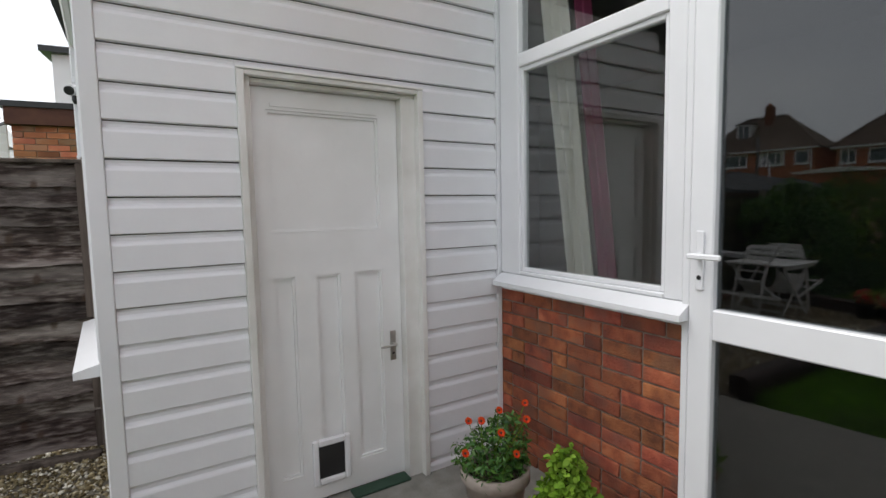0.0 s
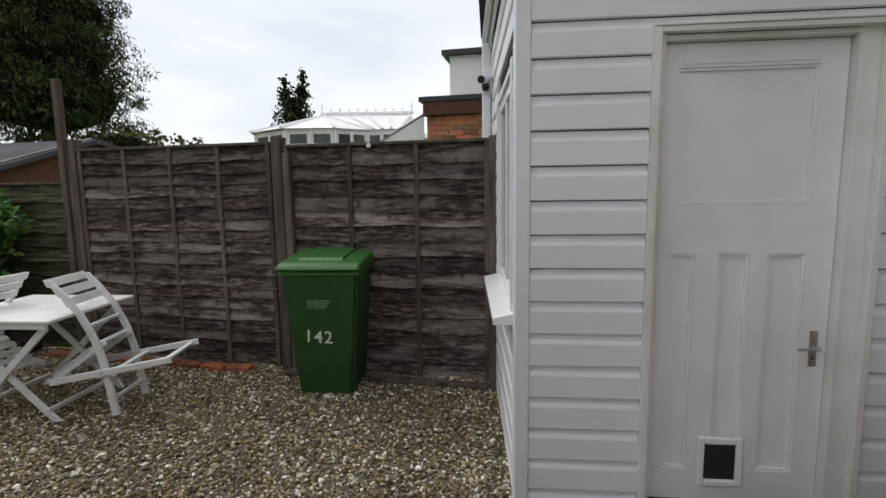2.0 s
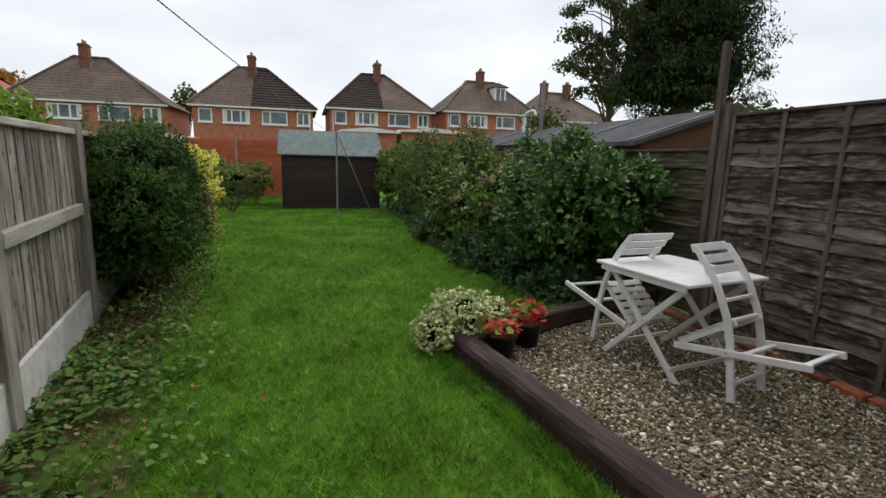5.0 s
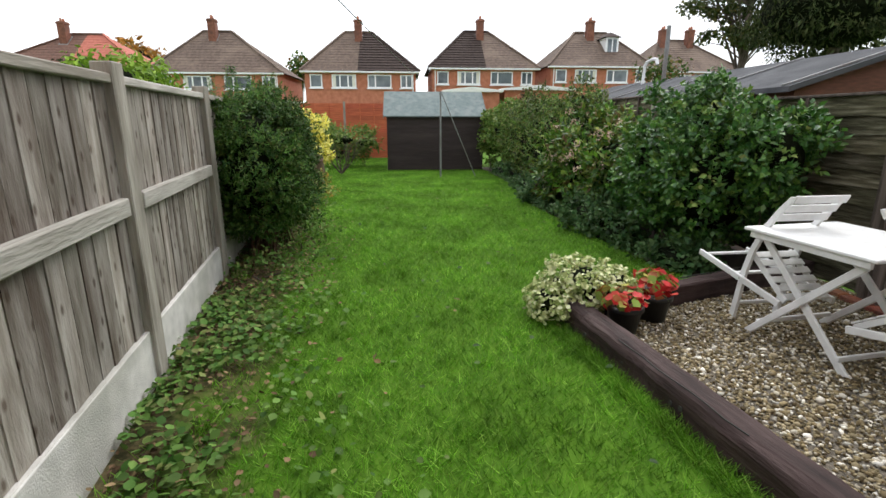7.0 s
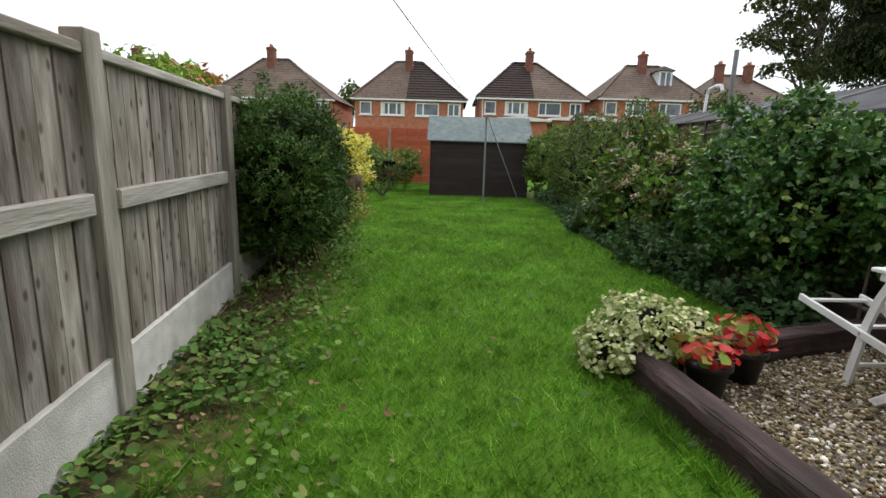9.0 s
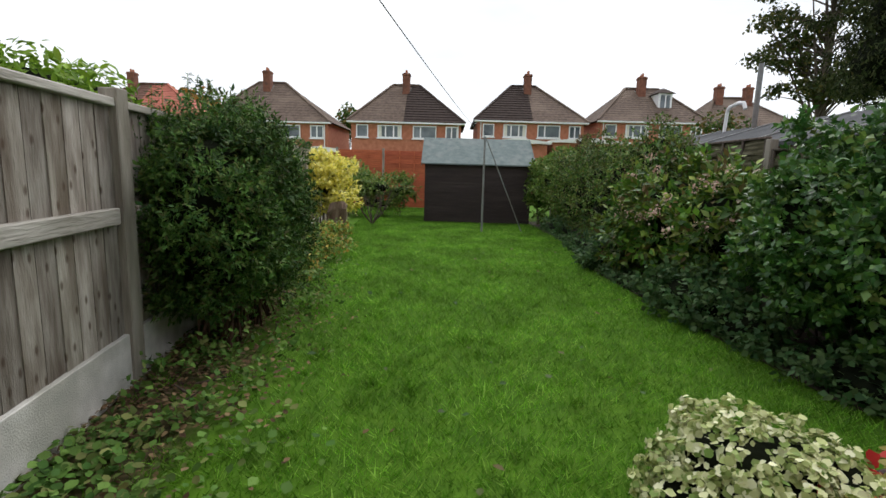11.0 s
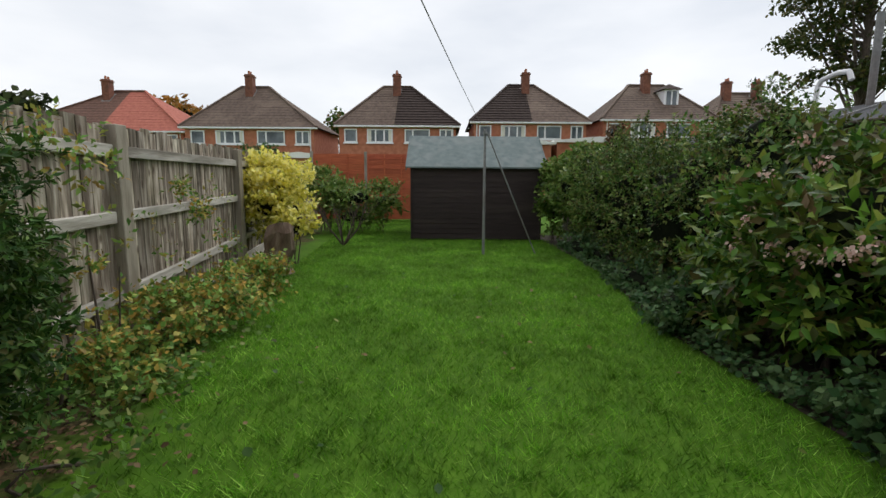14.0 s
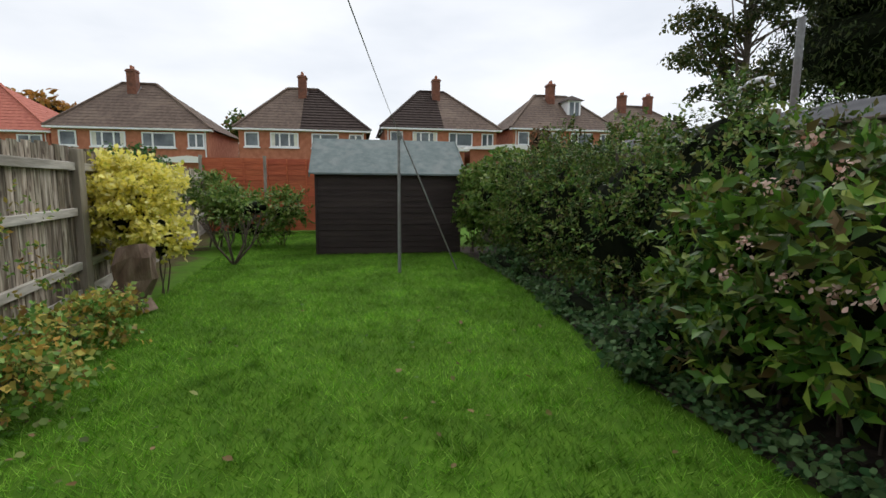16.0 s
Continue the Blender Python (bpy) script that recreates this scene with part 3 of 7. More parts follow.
def sprays(name, pts, nrm, k, size, mat, parent=None, narrow=0.5, seed=0, spread=0.9, up=0.35, label="", kind=""):
    """Twig tips at pts with k pointed leaves each, standing off the twig."""
    rng = np.random.default_rng(seed)
    n = len(pts)
    ax = nrm * 0.7 + rng.normal(0, 0.45, (n, 3)) + np.array((0, 0, up))
    ax /= np.linalg.norm(ax, axis=1, keepdims=True) + 1e-9
    ax = np.repeat(ax, k, axis=0)
    p = np.repeat(pts, k, axis=0)
    m = n * k
    side_ = rng.normal(0, 1, (m, 3))
    side_ -= ax * (side_ * ax).sum(1, keepdims=True)
    side_ /= np.linalg.norm(side_, axis=1, keepdims=True) + 1e-9
    t = np.tile(np.arange(k) / max(1, k - 1), n)[:, None]
    p = p + ax * t * size * 1.6
    y = side_ * spread * (1.1 - 0.5 * t) + ax * (0.35 + 0.6 * t) + np.array((0, 0, -0.15))
    y /= np.linalg.norm(y, axis=1, keepdims=True) + 1e-9
    z = ax - y * (ax * y).sum(1, keepdims=True) + rng.normal(0, 0.2, (m, 3))
    z -= y * (z * y).sum(1, keepdims=True)
    z /= np.linalg.norm(z, axis=1, keepdims=True) + 1e-9
    x = np.cross(y, z)
    s = size * rng.uniform(0.65, 1.2, (m, 1))
    v = p[:, None, :] + s[:, None, :] * (POINTED[None, :, 0:1] * narrow * x[:, None, :] + POINTED[None, :, 1:2] * y[:, None, :] + POINTED[None, :, 2:3] * z[:, None, :])
    f = (POINTED_F[None] + (np.arange(m) * len(POINTED))[:, None, None]).reshape(-1, 3)
    return mesh_object(name, v.reshape(-1, 3), f, mat, parent, label, kind)


def core(balls, parent, scale=0.72, name="shade_core"):
    # solid lumps behind the leaves: they stop see-through and paint the inner shade
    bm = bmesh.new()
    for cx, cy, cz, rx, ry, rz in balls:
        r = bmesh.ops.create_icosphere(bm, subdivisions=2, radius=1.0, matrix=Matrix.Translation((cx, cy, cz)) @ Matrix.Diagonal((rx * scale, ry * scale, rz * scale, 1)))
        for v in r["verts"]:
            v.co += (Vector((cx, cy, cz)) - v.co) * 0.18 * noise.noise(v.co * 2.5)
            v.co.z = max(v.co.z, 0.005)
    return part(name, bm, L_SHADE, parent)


def bush(name, label, balls, n, size, mat, seed, category="bush", stems=6, shape=LEAF, shape_f=LEAF_F, narrow=1.0, extra=(), lump=0.16, core_scale=0.7, tilt=0.7, group="", twig=0, low=0.02, stem_mat=None, tuft=0.0):
    cx, cy = float(np.mean([b[0] for b in balls])), float(np.mean([b[1] for b in balls]))
    e = thing(name, label, category, group)
    pts, nr = cloud(balls, n, seed, lump=lump, floor=low, tuft=tuft)
    if twig:
        sprays("leaves", pts, nr, twig, size, mat, e, narrow, seed)
    else:
        scatter("leaves", pts, nr, size, mat, e, shape, shape_f, narrow, tilt, seed)
    for i, (nm, n2, s2, m2) in enumerate(extra):
        p2, r2 = cloud(balls, n2, seed + 50 + i, shell=0.08, lump=lump)
        keep = p2[:, 2] > 0.35 * max(b[2] + b[5] for b in balls)
        sprays(nm, p2[keep], r2[keep], twig or 3, s2, m2, e, narrow, seed + 9)
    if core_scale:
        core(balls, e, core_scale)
    rng = random.Random(seed)
    for i in range(stems):
        b = rng.choice(balls)
        bx, by = b[0] + rng.uniform(-0.35, 0.35) * b[3], b[1] + rng.uniform(-0.35, 0.35) * b[4]
        top = Vector((b[0] + rng.uniform(-0.5, 0.5) * b[3], b[1] + rng.uniform(-0.5, 0.5) * b[4], b[2]))
        foot = Vector((bx, by, -0.03 + float(fall(bx))))
        bend = foot.lerp(top, 0.5) + Vector((rng.uniform(-0.05, 0.05), rng.uniform(-0.05, 0.05), 0))
        r_ = rng.uniform(0.005, 0.011)
        bm = bmesh.new()
        tube(bm, foot, bend, r_ * 1.3, r_, 6)
        tube(bm, bend, top, r_, r_ * 0.5, 6)
        part("stem", bm, stem_mat or M_BARK, e)
    return e




# ---- ground ----
def fall(x):
    """Height of the lawn, which drops a little towards the far end."""
    return -0.2 * np.clip((-10.5 - x) / 7.5, 0, 1)


bm = bmesh.new()
rows_ = [[bm.verts.new((gx, gy, float(fall(gx)) - 0.012)) for gy in (-300, 300)] for gx in (240, -10.5, -12, -13.5, -15, -16.5, -18, -360)]
for ra_, rb_ in zip(rows_, rows_[1:]):
    bm.faces.new((ra_[0], ra_[1], rb_[1], rb_[0]))
bmesh.ops.recalc_face_normals(bm, faces=bm.faces)
if bm.faces[:][0].normal.z < 0:
    bmesh.ops.reverse_faces(bm, faces=bm.faces)
tagged(finish(bm, "ground", M_LAWN), "green grass ground reaching beyond the houses", kind="structure")

EDGE = [(-4.2, 1.69), (-0.25, 2.31)]
FAR_EDGE = [(-4.25, 1.72), (-5.12, 4.2)]


def left_line(x):
    return -0.8 + 0.155 * (x + 3.56)


bm = bmesh.new()
prism(bm, [(-4.3, 1.76), (-0.2, 2.4), (-0.2, 4.32), (-5.15, 4.32)], "z", -0.01, 0.012)
tagged(finish(bm, "gravel_bed", M_GRAVELBED), "gravel bed inside sleeper edging", kind="structure")
bm = bmesh.new()
prism(bm, [(-0.19, -0.6), (3.2, -0.6), (3.2, 3.5), (-0.19, 2.95)], "z", -0.01, 0.015)
tagged(finish(bm, "patio", M_SLAB), "grey paving slabs by the house", kind="structure")
bm = bmesh.new()
prism(bm, [(-5.1, 3.4), (-5.4, 4.4), (-10.5, 4.4), (-10.5, 2.85), (-9.5, 2.74), (-7, 2.94), (-5.4, 3.1)], "z", -0.01, 0.003)
prism(bm, [(-10.5, 2.85), (-10.5, 4.4), (-18, 4.4), (-18, 3.1), (-14, 3.1), (-12, 3.04)], "z", -0.01, 0.003)
for v in bm.verts:
    v.co.z += float(fall(v.co.x))
tagged(finish(bm, "soil_border_right", M_SOIL), "bare soil border below the hedge", kind="structure")


# ---- clad outbuilding ----
CX, CY, IX = -0.30, 2.81, 1.71
PITCH, Z0 = 0.1503, 0.088 - 0.1503
D0, D1, DTOP = 0.262, 1.15, 2.135
SIDE_TOP = 2.72
AXIS = Matrix.Translation((-0.235, CY, 0)) @ pose(0, 0, 0, 0, 0, 7) @ Matrix.Translation((0.235, -CY, 0))
SIDE_AXIS = AXIS @ Matrix.Translation((CX, CY, 0)) @ pose(0, 0, 0, 0, 0, 2.7) @ Matrix.Translation((-CX, -CY, 0))
shell = structure("wall_clad", "white clad outbuilding wall", AXIS)
flank = structure("wall_side", "white clad side wall with a window", SIDE_AXIS)


def clad_profile():
    return [(0.0, 0.005), (0.017, 0.005), (0.0215, 0.009), (0.0205, 0.108), (0.0165, 0.116), (0.006, 0.127), (0.002, 0.14), (0.002, 0.1505), (0.0, 0.1505)]


CLAD_MESHES = {}


def board(width):
    key = round(width, 3)
    if key not in CLAD_MESHES:
        b = bmesh.new()
        prism(b, [(-o, z) for o, z in clad_profile()], "x", 0, width)
        me = bpy.data.meshes.new("cladding_board")
        b.to_mesh(me)
        b.free()
        me.materials.append(M_CLAD)
        CLAD_MESHES[key] = me
    return CLAD_MESHES[key]


def lay_board(x, y, z, width, turn, parent):
    ob = new("cladding_board", board(width))
    ob.parent = parent
    ob.matrix_basis = pose(x, y, z + random.uniform(-0.0008, 0.0008), 0, 0, turn)


WY0, WY1, WZ0, WZ1 = CY + 0.15, CY + 1.12, 0.92, 2.04
SEND = CY + 1.9
TOPZ = 2.95
bm = bmesh.new()
for b in ((CX + 0.02, D0, CY + 0.001, CY + 0.09, 0, SIDE_TOP), (D1, IX, CY + 0.001, CY + 0.09, 0, TOPZ), (D0, D1, CY + 0.001, CY + 0.09, DTOP, TOPZ - 0.2)):
    box(bm, *b)
part("backing", bm, M_GAP, shell)
bm = bmesh.new()
for b in ((CX + 0.001, CX + 0.09, CY + 0.09, WY0, 0, SIDE_TOP), (CX + 0.001, CX + 0.09, WY1, SEND, 0, SIDE_TOP), (CX + 0.001, CX + 0.09, WY0, WY1, 0, WZ0), (CX + 0.001, CX + 0.09, WY0, WY1, WZ1, SIDE_TOP),
          (CX + 0.09, 2.2, SEND - 0.1, SEND, 0, SIDE_TOP)):
    box(bm, *b)
part("backing", bm, M_GAP, flank)
bm = bmesh.new()
box(bm, CX - 0.02, CX + 0.045, CY - 0.027, CY, 0, SIDE_TOP, 0.004)
part("corner_trim", bm, M_CLAD, shell)
bm = bmesh.new()
box(bm, CX - 0.024, CX, CY - 0.02, CY + 0.045, 0, SIDE_TOP, 0.004)
part("corner_trim", bm, M_CLAD, flank)
bm = bmesh.new()
box(bm, CX - 0.024, CX, SEND - 0.03, SEND, 0, SIDE_TOP, 0.004)
part("end_trim", bm, M_CLAD, flank)
bm = bmesh.new()
box(bm, IX - 0.032, IX, CY - 0.026, CY, 0.0, TOPZ, 0.003)
part("inner_trim", bm, M_CLAD, shell)
bm = bmesh.new()
prism(bm, [(CX - 0.2, SIDE_TOP), (CX - 0.2, SIDE_TOP + 0.06), (2.2, TOPZ + 0.16), (2.2, TOPZ + 0.1)], "y", CY - 0.1, SEND + 0.1)
finish(bm, "roof_felt", M_GFELT, None, "sloping felt roof of the outbuilding", "structure").matrix_basis = AXIS
bm = bmesh.new()
box(bm, CX - 0.05, CX - 0.03, CY - 0.1, SEND + 0.1, SIDE_TOP - 0.1, SIDE_TOP - 0.001, 0.003)
finish(bm, "fascia", M_PVC, None, "white fascia board", "structure").matrix_basis = SIDE_AXIS
bm = bmesh.new()
box(bm, CX - 0.1, CX - 0.051, CY - 0.1, SEND + 0.12, SIDE_TOP - 0.05, SIDE_TOP - 0.002, 0.012)
finish(bm, "gutter", M_PVC, None, "white plastic gutter", "structure").matrix_basis = SIDE_AXIS

dp = thing("downpipe", "white square plastic downpipe at the end of the clad wall", "downpipe")
dp.matrix_basis = SIDE_AXIS
bm = bmesh.new()
box(bm, CX - 0.1, CX - 0.03, SEND + 0.005, SEND + 0.07, 0.0, SIDE_TOP - 0.06, 0.006)
part("pipe", bm, M_PVC, dp)
for z in (0.7, 1.9):
    bm = bmesh.new()
    box(bm, CX - 0.105, CX - 0.0, SEND + 0.0, SEND + 0.075, z, z + 0.035, 0.004)
    part("clip", bm, M_PVC, dp)
cctv = thing("security_camera", "small white security camera on a wall bracket", "security camera")
cctv.matrix_basis = SIDE_AXIS
bm = bmesh.new()
beam(bm, (CX, SEND - 0.03, 2.4), (CX - 0.08, SEND - 0.03, 2.4), 0.035, 0.04, 0.004)
part("bracket", bm, M_PVC, cctv)
bm = bmesh.new()
tube(bm, (CX - 0.05, SEND - 0.01, 2.385), (CX - 0.11, SEND - 0.12, 2.35), 0.032, 0.036, 14)
hd = part("housing", bm, M_PVC, cctv)
bm = bmesh.new()
tube(bm, (CX - 0.111, SEND - 0.122, 2.349), (CX - 0.117, SEND - 0.134, 2.345), 0.03, 0.028, 14)
part("lens", bm, M_BLACK, hd)

bm = bmesh.new()
box(bm, CX - 0.1, CX, SEND - 0.04, SEND - 0.015, 2.42, 2.47, 0.004)
part("arm", bm, M_PVC, cctv)
bm = bmesh.new()
lathe(bm, [(0.03, 0.0), (0.03, -0.03), (0.02, -0.05), (0.0, -0.055)], (CX - 0.075, SEND - 0.03, 2.33), 12)
part("dome", bm, M_BLACK, cctv)

# side window
side = structure("window_1", "white plastic window in the clad side wall", SIDE_AXIS)
bm = bmesh.new()
for b in ((WY0, WY0 + 0.06, WZ0, WZ1), (WY1 - 0.06, WY1, WZ0, WZ1), (WY0 + 0.06, WY1 - 0.06, WZ0, WZ0 + 0.06), (WY0 + 0.06, WY1 - 0.06, WZ1 - 0.06, WZ1), (3.42, 3.48, WZ0 + 0.06, WZ1 - 0.06)):
    box(bm, CX - 0.012, CX + 0.05, b[0], b[1], b[2], b[3], 0.004)
part("window_frame", bm, M_PVC, side)
for a, b in ((WY0 + 0.06, 3.42), (3.48, WY1 - 0.06)):
    bm = bmesh.new()
    box(bm, CX + 0.012, CX + 0.02, a, b, WZ0 + 0.06, WZ1 - 0.06)
    part("pane", bm, M_GLASSDARK, side).visible_shadow = False
bm = bmesh.new()
prism(bm, [(CX - 0.115, WZ0 - 0.055), (CX - 0.115, WZ0 - 0.025), (CX - 0.013, WZ0 + 0.0), (CX, WZ0), (CX, WZ0 - 0.055)], "y", WY0 - 0.1, WY1 + 0.06)
part("window_sill", bm, M_PVC, side)
bm = bmesh.new()
box(bm, CX - 0.03, CX, WY0 - 0.045, WY0, WZ0 - 0.02, WZ1 + 0.05, 0.003)
box(bm, CX - 0.03, CX, WY1, WY1 + 0.045, WZ0 - 0.02, WZ1 + 0.05, 0.003)
box(bm, CX - 0.028, CX, WY0, WY1, WZ1, WZ1 + 0.03, 0.003)
part("window_trim", bm, M_CLAD, side)

# door
door = structure("door_1", "white painted four-panel door with a cat flap", AXIS)
bm = bmesh.new()
box(bm, D0 - 0.02, D0 + 0.012, CY - 0.042, CY + 0.001, 0, DTOP + 0.014, 0.003)
box(bm, D1 - 0.012, D1 + 0.02, CY - 0.042, CY + 0.001, 0, DTOP + 0.014, 0.003)
box(bm, D0 - 0.02, D1 + 0.02, CY - 0.048, CY + 0.001, DTOP + 0.0145, DTOP + 0.024, 0.002)
box(bm, D0 + 0.0125, D1 - 0.0125, CY - 0.04, CY + 0.001, DTOP - 0.008, DTOP + 0.014, 0.002)
part("architrave", bm, M_FRAMEW, door)
bm = bmesh.new()
box(bm, D0 + 0.0, D0 + 0.042, CY + 0.002, CY + 0.14, 0, DTOP - 0.002, 0.003)
box(bm, D1 - 0.092, D1, CY + 0.002, CY + 0.14, 0, DTOP - 0.002, 0.003)
box(bm, D0 + 0.042, D1 - 0.092, CY + 0.002, CY + 0.14, DTOP - 0.03, DTOP - 0.009, 0.003)
part("door_frame", bm, M_FRAMEW, door)
LX0, LX1, LY, LZ1 = D0 + 0.045, D1 - 0.095, CY + 0.055, DTOP - 0.034
cols = [LX0, LX0 + 0.07, 0.48, 0.585, 0.712, 0.79, 0.935, LX1]
bm = bmesh.new()
for a, b, z0, z1 in ((LX0, LX0 + 0.07, 0.03, LZ1), (LX1 - 0.11, LX1, 0.03, LZ1), (LX0 + 0.07, LX1 - 0.11, LZ1 - 0.1, LZ1), (LX0 + 0.07, LX1 - 0.11, 1.2, 1.42), (LX0 + 0.07, LX1 - 0.11, 0.03, 0.18),
                     (cols[2], cols[3], 0.18, 1.2), (cols[4], cols[5], 0.18, 1.2)):
    box(bm, a, b, LY, LY + 0.04, z0, z1)
box(bm, LX0 + 0.01, LX1 - 0.01, LY + 0.02, LY + 0.035, 0.04, LZ1 - 0.01)
part("door_leaf", bm, M_DOOR, door)
bm = bmesh.new()
for a, b, z0, z1 in ((LX0 + 0.07, LX1 - 0.11, 1.42, LZ1 - 0.1), (cols[1], cols[2], 0.18, 1.2), (cols[3], cols[4], 0.18, 1.2), (cols[5], LX1 - 0.11, 0.18, 1.2)):
    for p in ((a, b, z1 - 0.012, z1 - 0.001), (a, b, z0 + 0.001, z0 + 0.012), (a + 0.0005, a + 0.012, z0 + 0.012, z1 - 0.012), (b - 0.012, b - 0.0005, z0 + 0.012, z1 - 0.012)):
        box(bm, p[0], p[1], LY + 0.007, LY + 0.0205, p[2], p[3])
box(bm, LX0 + 0.09, LX1 - 0.12, LY - 0.006, LY, LZ1 - 0.085, LZ1 - 0.07)
part("panel_moulding", bm, M_DOOR, door)
bm = bmesh.new()
fx0, fx1, fz0, fz1 = 0.528, 0.728, 0.108, 0.347
for b in ((fx0, fx0 + 0.03, fz0, fz1), (fx1 - 0.03, fx1, fz0, fz1), (fx0 + 0.03, fx1 - 0.03, fz1 - 0.035, fz1), (fx0 + 0.03, fx1 - 0.03, fz0, fz0 + 0.03)):
    box(bm, b[0], b[1], LY - 0.022, LY + 0.002, b[2], b[3], 0.006)
flap = part("cat_flap", bm, M_PVC, door, "white plastic cat flap frame")
bm = bmesh.new()
box(bm, fx0 + 0.031, fx1 - 0.031, LY - 0.008, LY - 0.002, fz0 + 0.031, fz1 - 0.036)
part("flap_door", bm, M_BLACK, flap, "dark see-through flap")
bm = bmesh.new()
box(bm, 0.983, 1.018, LY - 0.005, LY, 0.69, 0.855, 0.002)
handle = part("lock_plate", bm, M_METAL, door, "chrome lock plate")
bm = bmesh.new()
tube(bm, (1.0, LY - 0.005, 0.785), (1.0, LY - 0.05, 0.785), 0.008)
tube(bm, (1.003, LY - 0.048, 0.785), (0.91, LY - 0.048, 0.782), 0.008, 0.006)
part("door_handle", bm, M_METAL, handle, "chrome lever handle")
bm = bmesh.new()
tube(bm, (1.0, LY - 0.0065, 0.73), (1.0, LY - 0.004, 0.73), 0.006)
part("keyhole", bm, M_BLACK, handle)
bm = bmesh.new()
box(bm, 0.72, 1.05, CY - 0.035, CY + 0.05, 0.016, 0.03, 0.004)
part("threshold", bm, material("green_mat", [(0.02, 0.05, 0.03), (0.03, 0.07, 0.045)], 0.8), door)

# ---- main house wall ----
HX = IX
house = structure("wall_house", "red brick house wall below a white window", AXIS)
bm = bmesh.new()
WY_A, WY_B = 1.61, 2.8
box(bm, HX + 0.012, HX + 0.22, WY_A + 0.001, CY - 0.0, 0, 1.03)
part("mortar_bed", bm, M_MORTAR, house)
bm = bmesh.new()
for b in ((HX, HX + 0.25, -6.0, -0.6, 0, 5.2), (HX, HX + 0.25, -0.6, CY, 2.95, 5.2), (HX, HX + 0.25, CY, 12.0, TOPZ + 0.2, 5.2)):
    box(bm, *b)
part("upper_wall", bm, M_FARBRICK, house)
bm = bmesh.new()
box(bm, HX + 0.25, 5.0, -6.2, -6.0, 0, 5.2), box(bm, HX + 0.25, 5.0, 6.0, 6.2, 0, 5.2), box(bm, 5.0, 5.2, -6.2, 6.2, 0, 5.2)
part("room_wall", bm, M_ROOM, house)
bm = bmesh.new()
box(bm, HX + 0.25, 5.0, -6.0, 6.0, 3.0, 3.1)
tagged(finish(bm, "ceiling", M_ROOM), "plain room ceiling", kind="structure").matrix_basis = AXIS
bm = bmesh.new()
box(bm, HX + 0.25, 5.0, -6.0, 6.0, 0.0, 0.06)
tagged(finish(bm, "floor", M_ROOM), "plain room floor", kind="structure").matrix_basis = AXIS
bm = bmesh.new()
prism(bm, [(HX - 0.3, 5.2), (HX - 0.3, 5.3), (4.0, 7.6), (6.0, 7.6), (6.0, 5.2)], "y", -6.4, 12.2)
tagged(finish(bm, "roof_house", M_TILE_B), "brown tiled roof of the near house", kind="structure").matrix_basis = AXIS

win = structure("window_2", "white plastic window above red brick", AXIS)
TZ = 2.3
bm = bmesh.new()
fw = 0.085
zt = 2.95
for b in ((WY_B - fw - 0.1, WY_B - 0.02, 1.13, zt), (WY_A, WY_A + fw, 1.13, zt), (WY_A + fw, WY_B - fw - 0.1, 1.13, 1.13 + 0.022), (WY_A + fw, WY_B - fw - 0.1, TZ, TZ + 0.075), (WY_A + fw, WY_B - fw - 0.1, zt - 0.07, zt)):
    box(bm, HX - 0.01, HX + 0.07, b[0], b[1], b[2], b[3], 0.005)
part("window_frame", bm, M_PVC, win)
bm = bmesh.new()
for b in ((WY_B - fw - 0.125, WY_B - fw - 0.1, 1.152, TZ), (WY_A + fw, WY_A + fw + 0.025, 1.152, TZ), (WY_A + fw + 0.025, WY_B - fw - 0.125, 1.152, 1.175), (WY_A + fw + 0.025, WY_B - fw - 0.125, TZ - 0.025, TZ)):
    box(bm, HX + 0.006, HX + 0.05, b[0], b[1], b[2], b[3], 0.004)
part("glazing_bead", bm, M_PVC, win)
for z0, z1 in ((1.175, TZ - 0.025), (TZ + 0.075, zt - 0.07)):
    bm = bmesh.new()
    box(bm, HX + 0.025, HX + 0.031, WY_A + fw, WY_B - fw - 0.1, z0 - 0.02, z1 + 0.02)
    part("pane", bm, M_GLASS, win).visible_shadow = False
bm = bmesh.new()
prism(bm, [(HX - 0.085, 1.06), (HX - 0.085, 1.085), (HX - 0.011, 1.128), (HX + 0.07, 1.128), (HX + 0.07, 1.031), (HX - 0.01, 1.031), (HX - 0.01, 1.06)], "y", WY_A - 0.035, WY_B - 0.03)
part("window_sill", bm, M_PVC, win)


def curtain(label, top, foot, x, mat, folds):
    """A sheet in vertical folds, top and foot each (y0, y1)."""
    e = thing("curtain", label, "curtain")
    e.matrix_basis = AXIS
    b = bmesh.new()
    n = folds * 8
    rows = []
    for iz in range(7):
        t = iz / 6
        y0, y1 = foot[0] + (top[0] - foot[0]) * t, foot[1] + (top[1] - foot[1]) * t
        rows.append([b.verts.new((x + 0.02 * math.sin(2 * math.pi * i / 8), y0 + (y1 - y0) * i / n, 0.5 + 2.35 * t)) for i in range(n + 1)])
    for r, s in zip(rows, rows[1:]):
        for i in range(n):
            b.faces.new((r[i], r[i + 1], s[i + 1], s[i]))
    part("cloth", b, mat, e, smooth=True)


curtain("cream striped curtain hanging behind the window", (2.4, 2.59), (2.1, 2.27), HX + 0.12, M_CURT_W, 3)
curtain("plum coloured curtain hanging behind the window", (2.26, 2.36), (1.96, 2.07), HX + 0.13, M_CURT_P, 2)

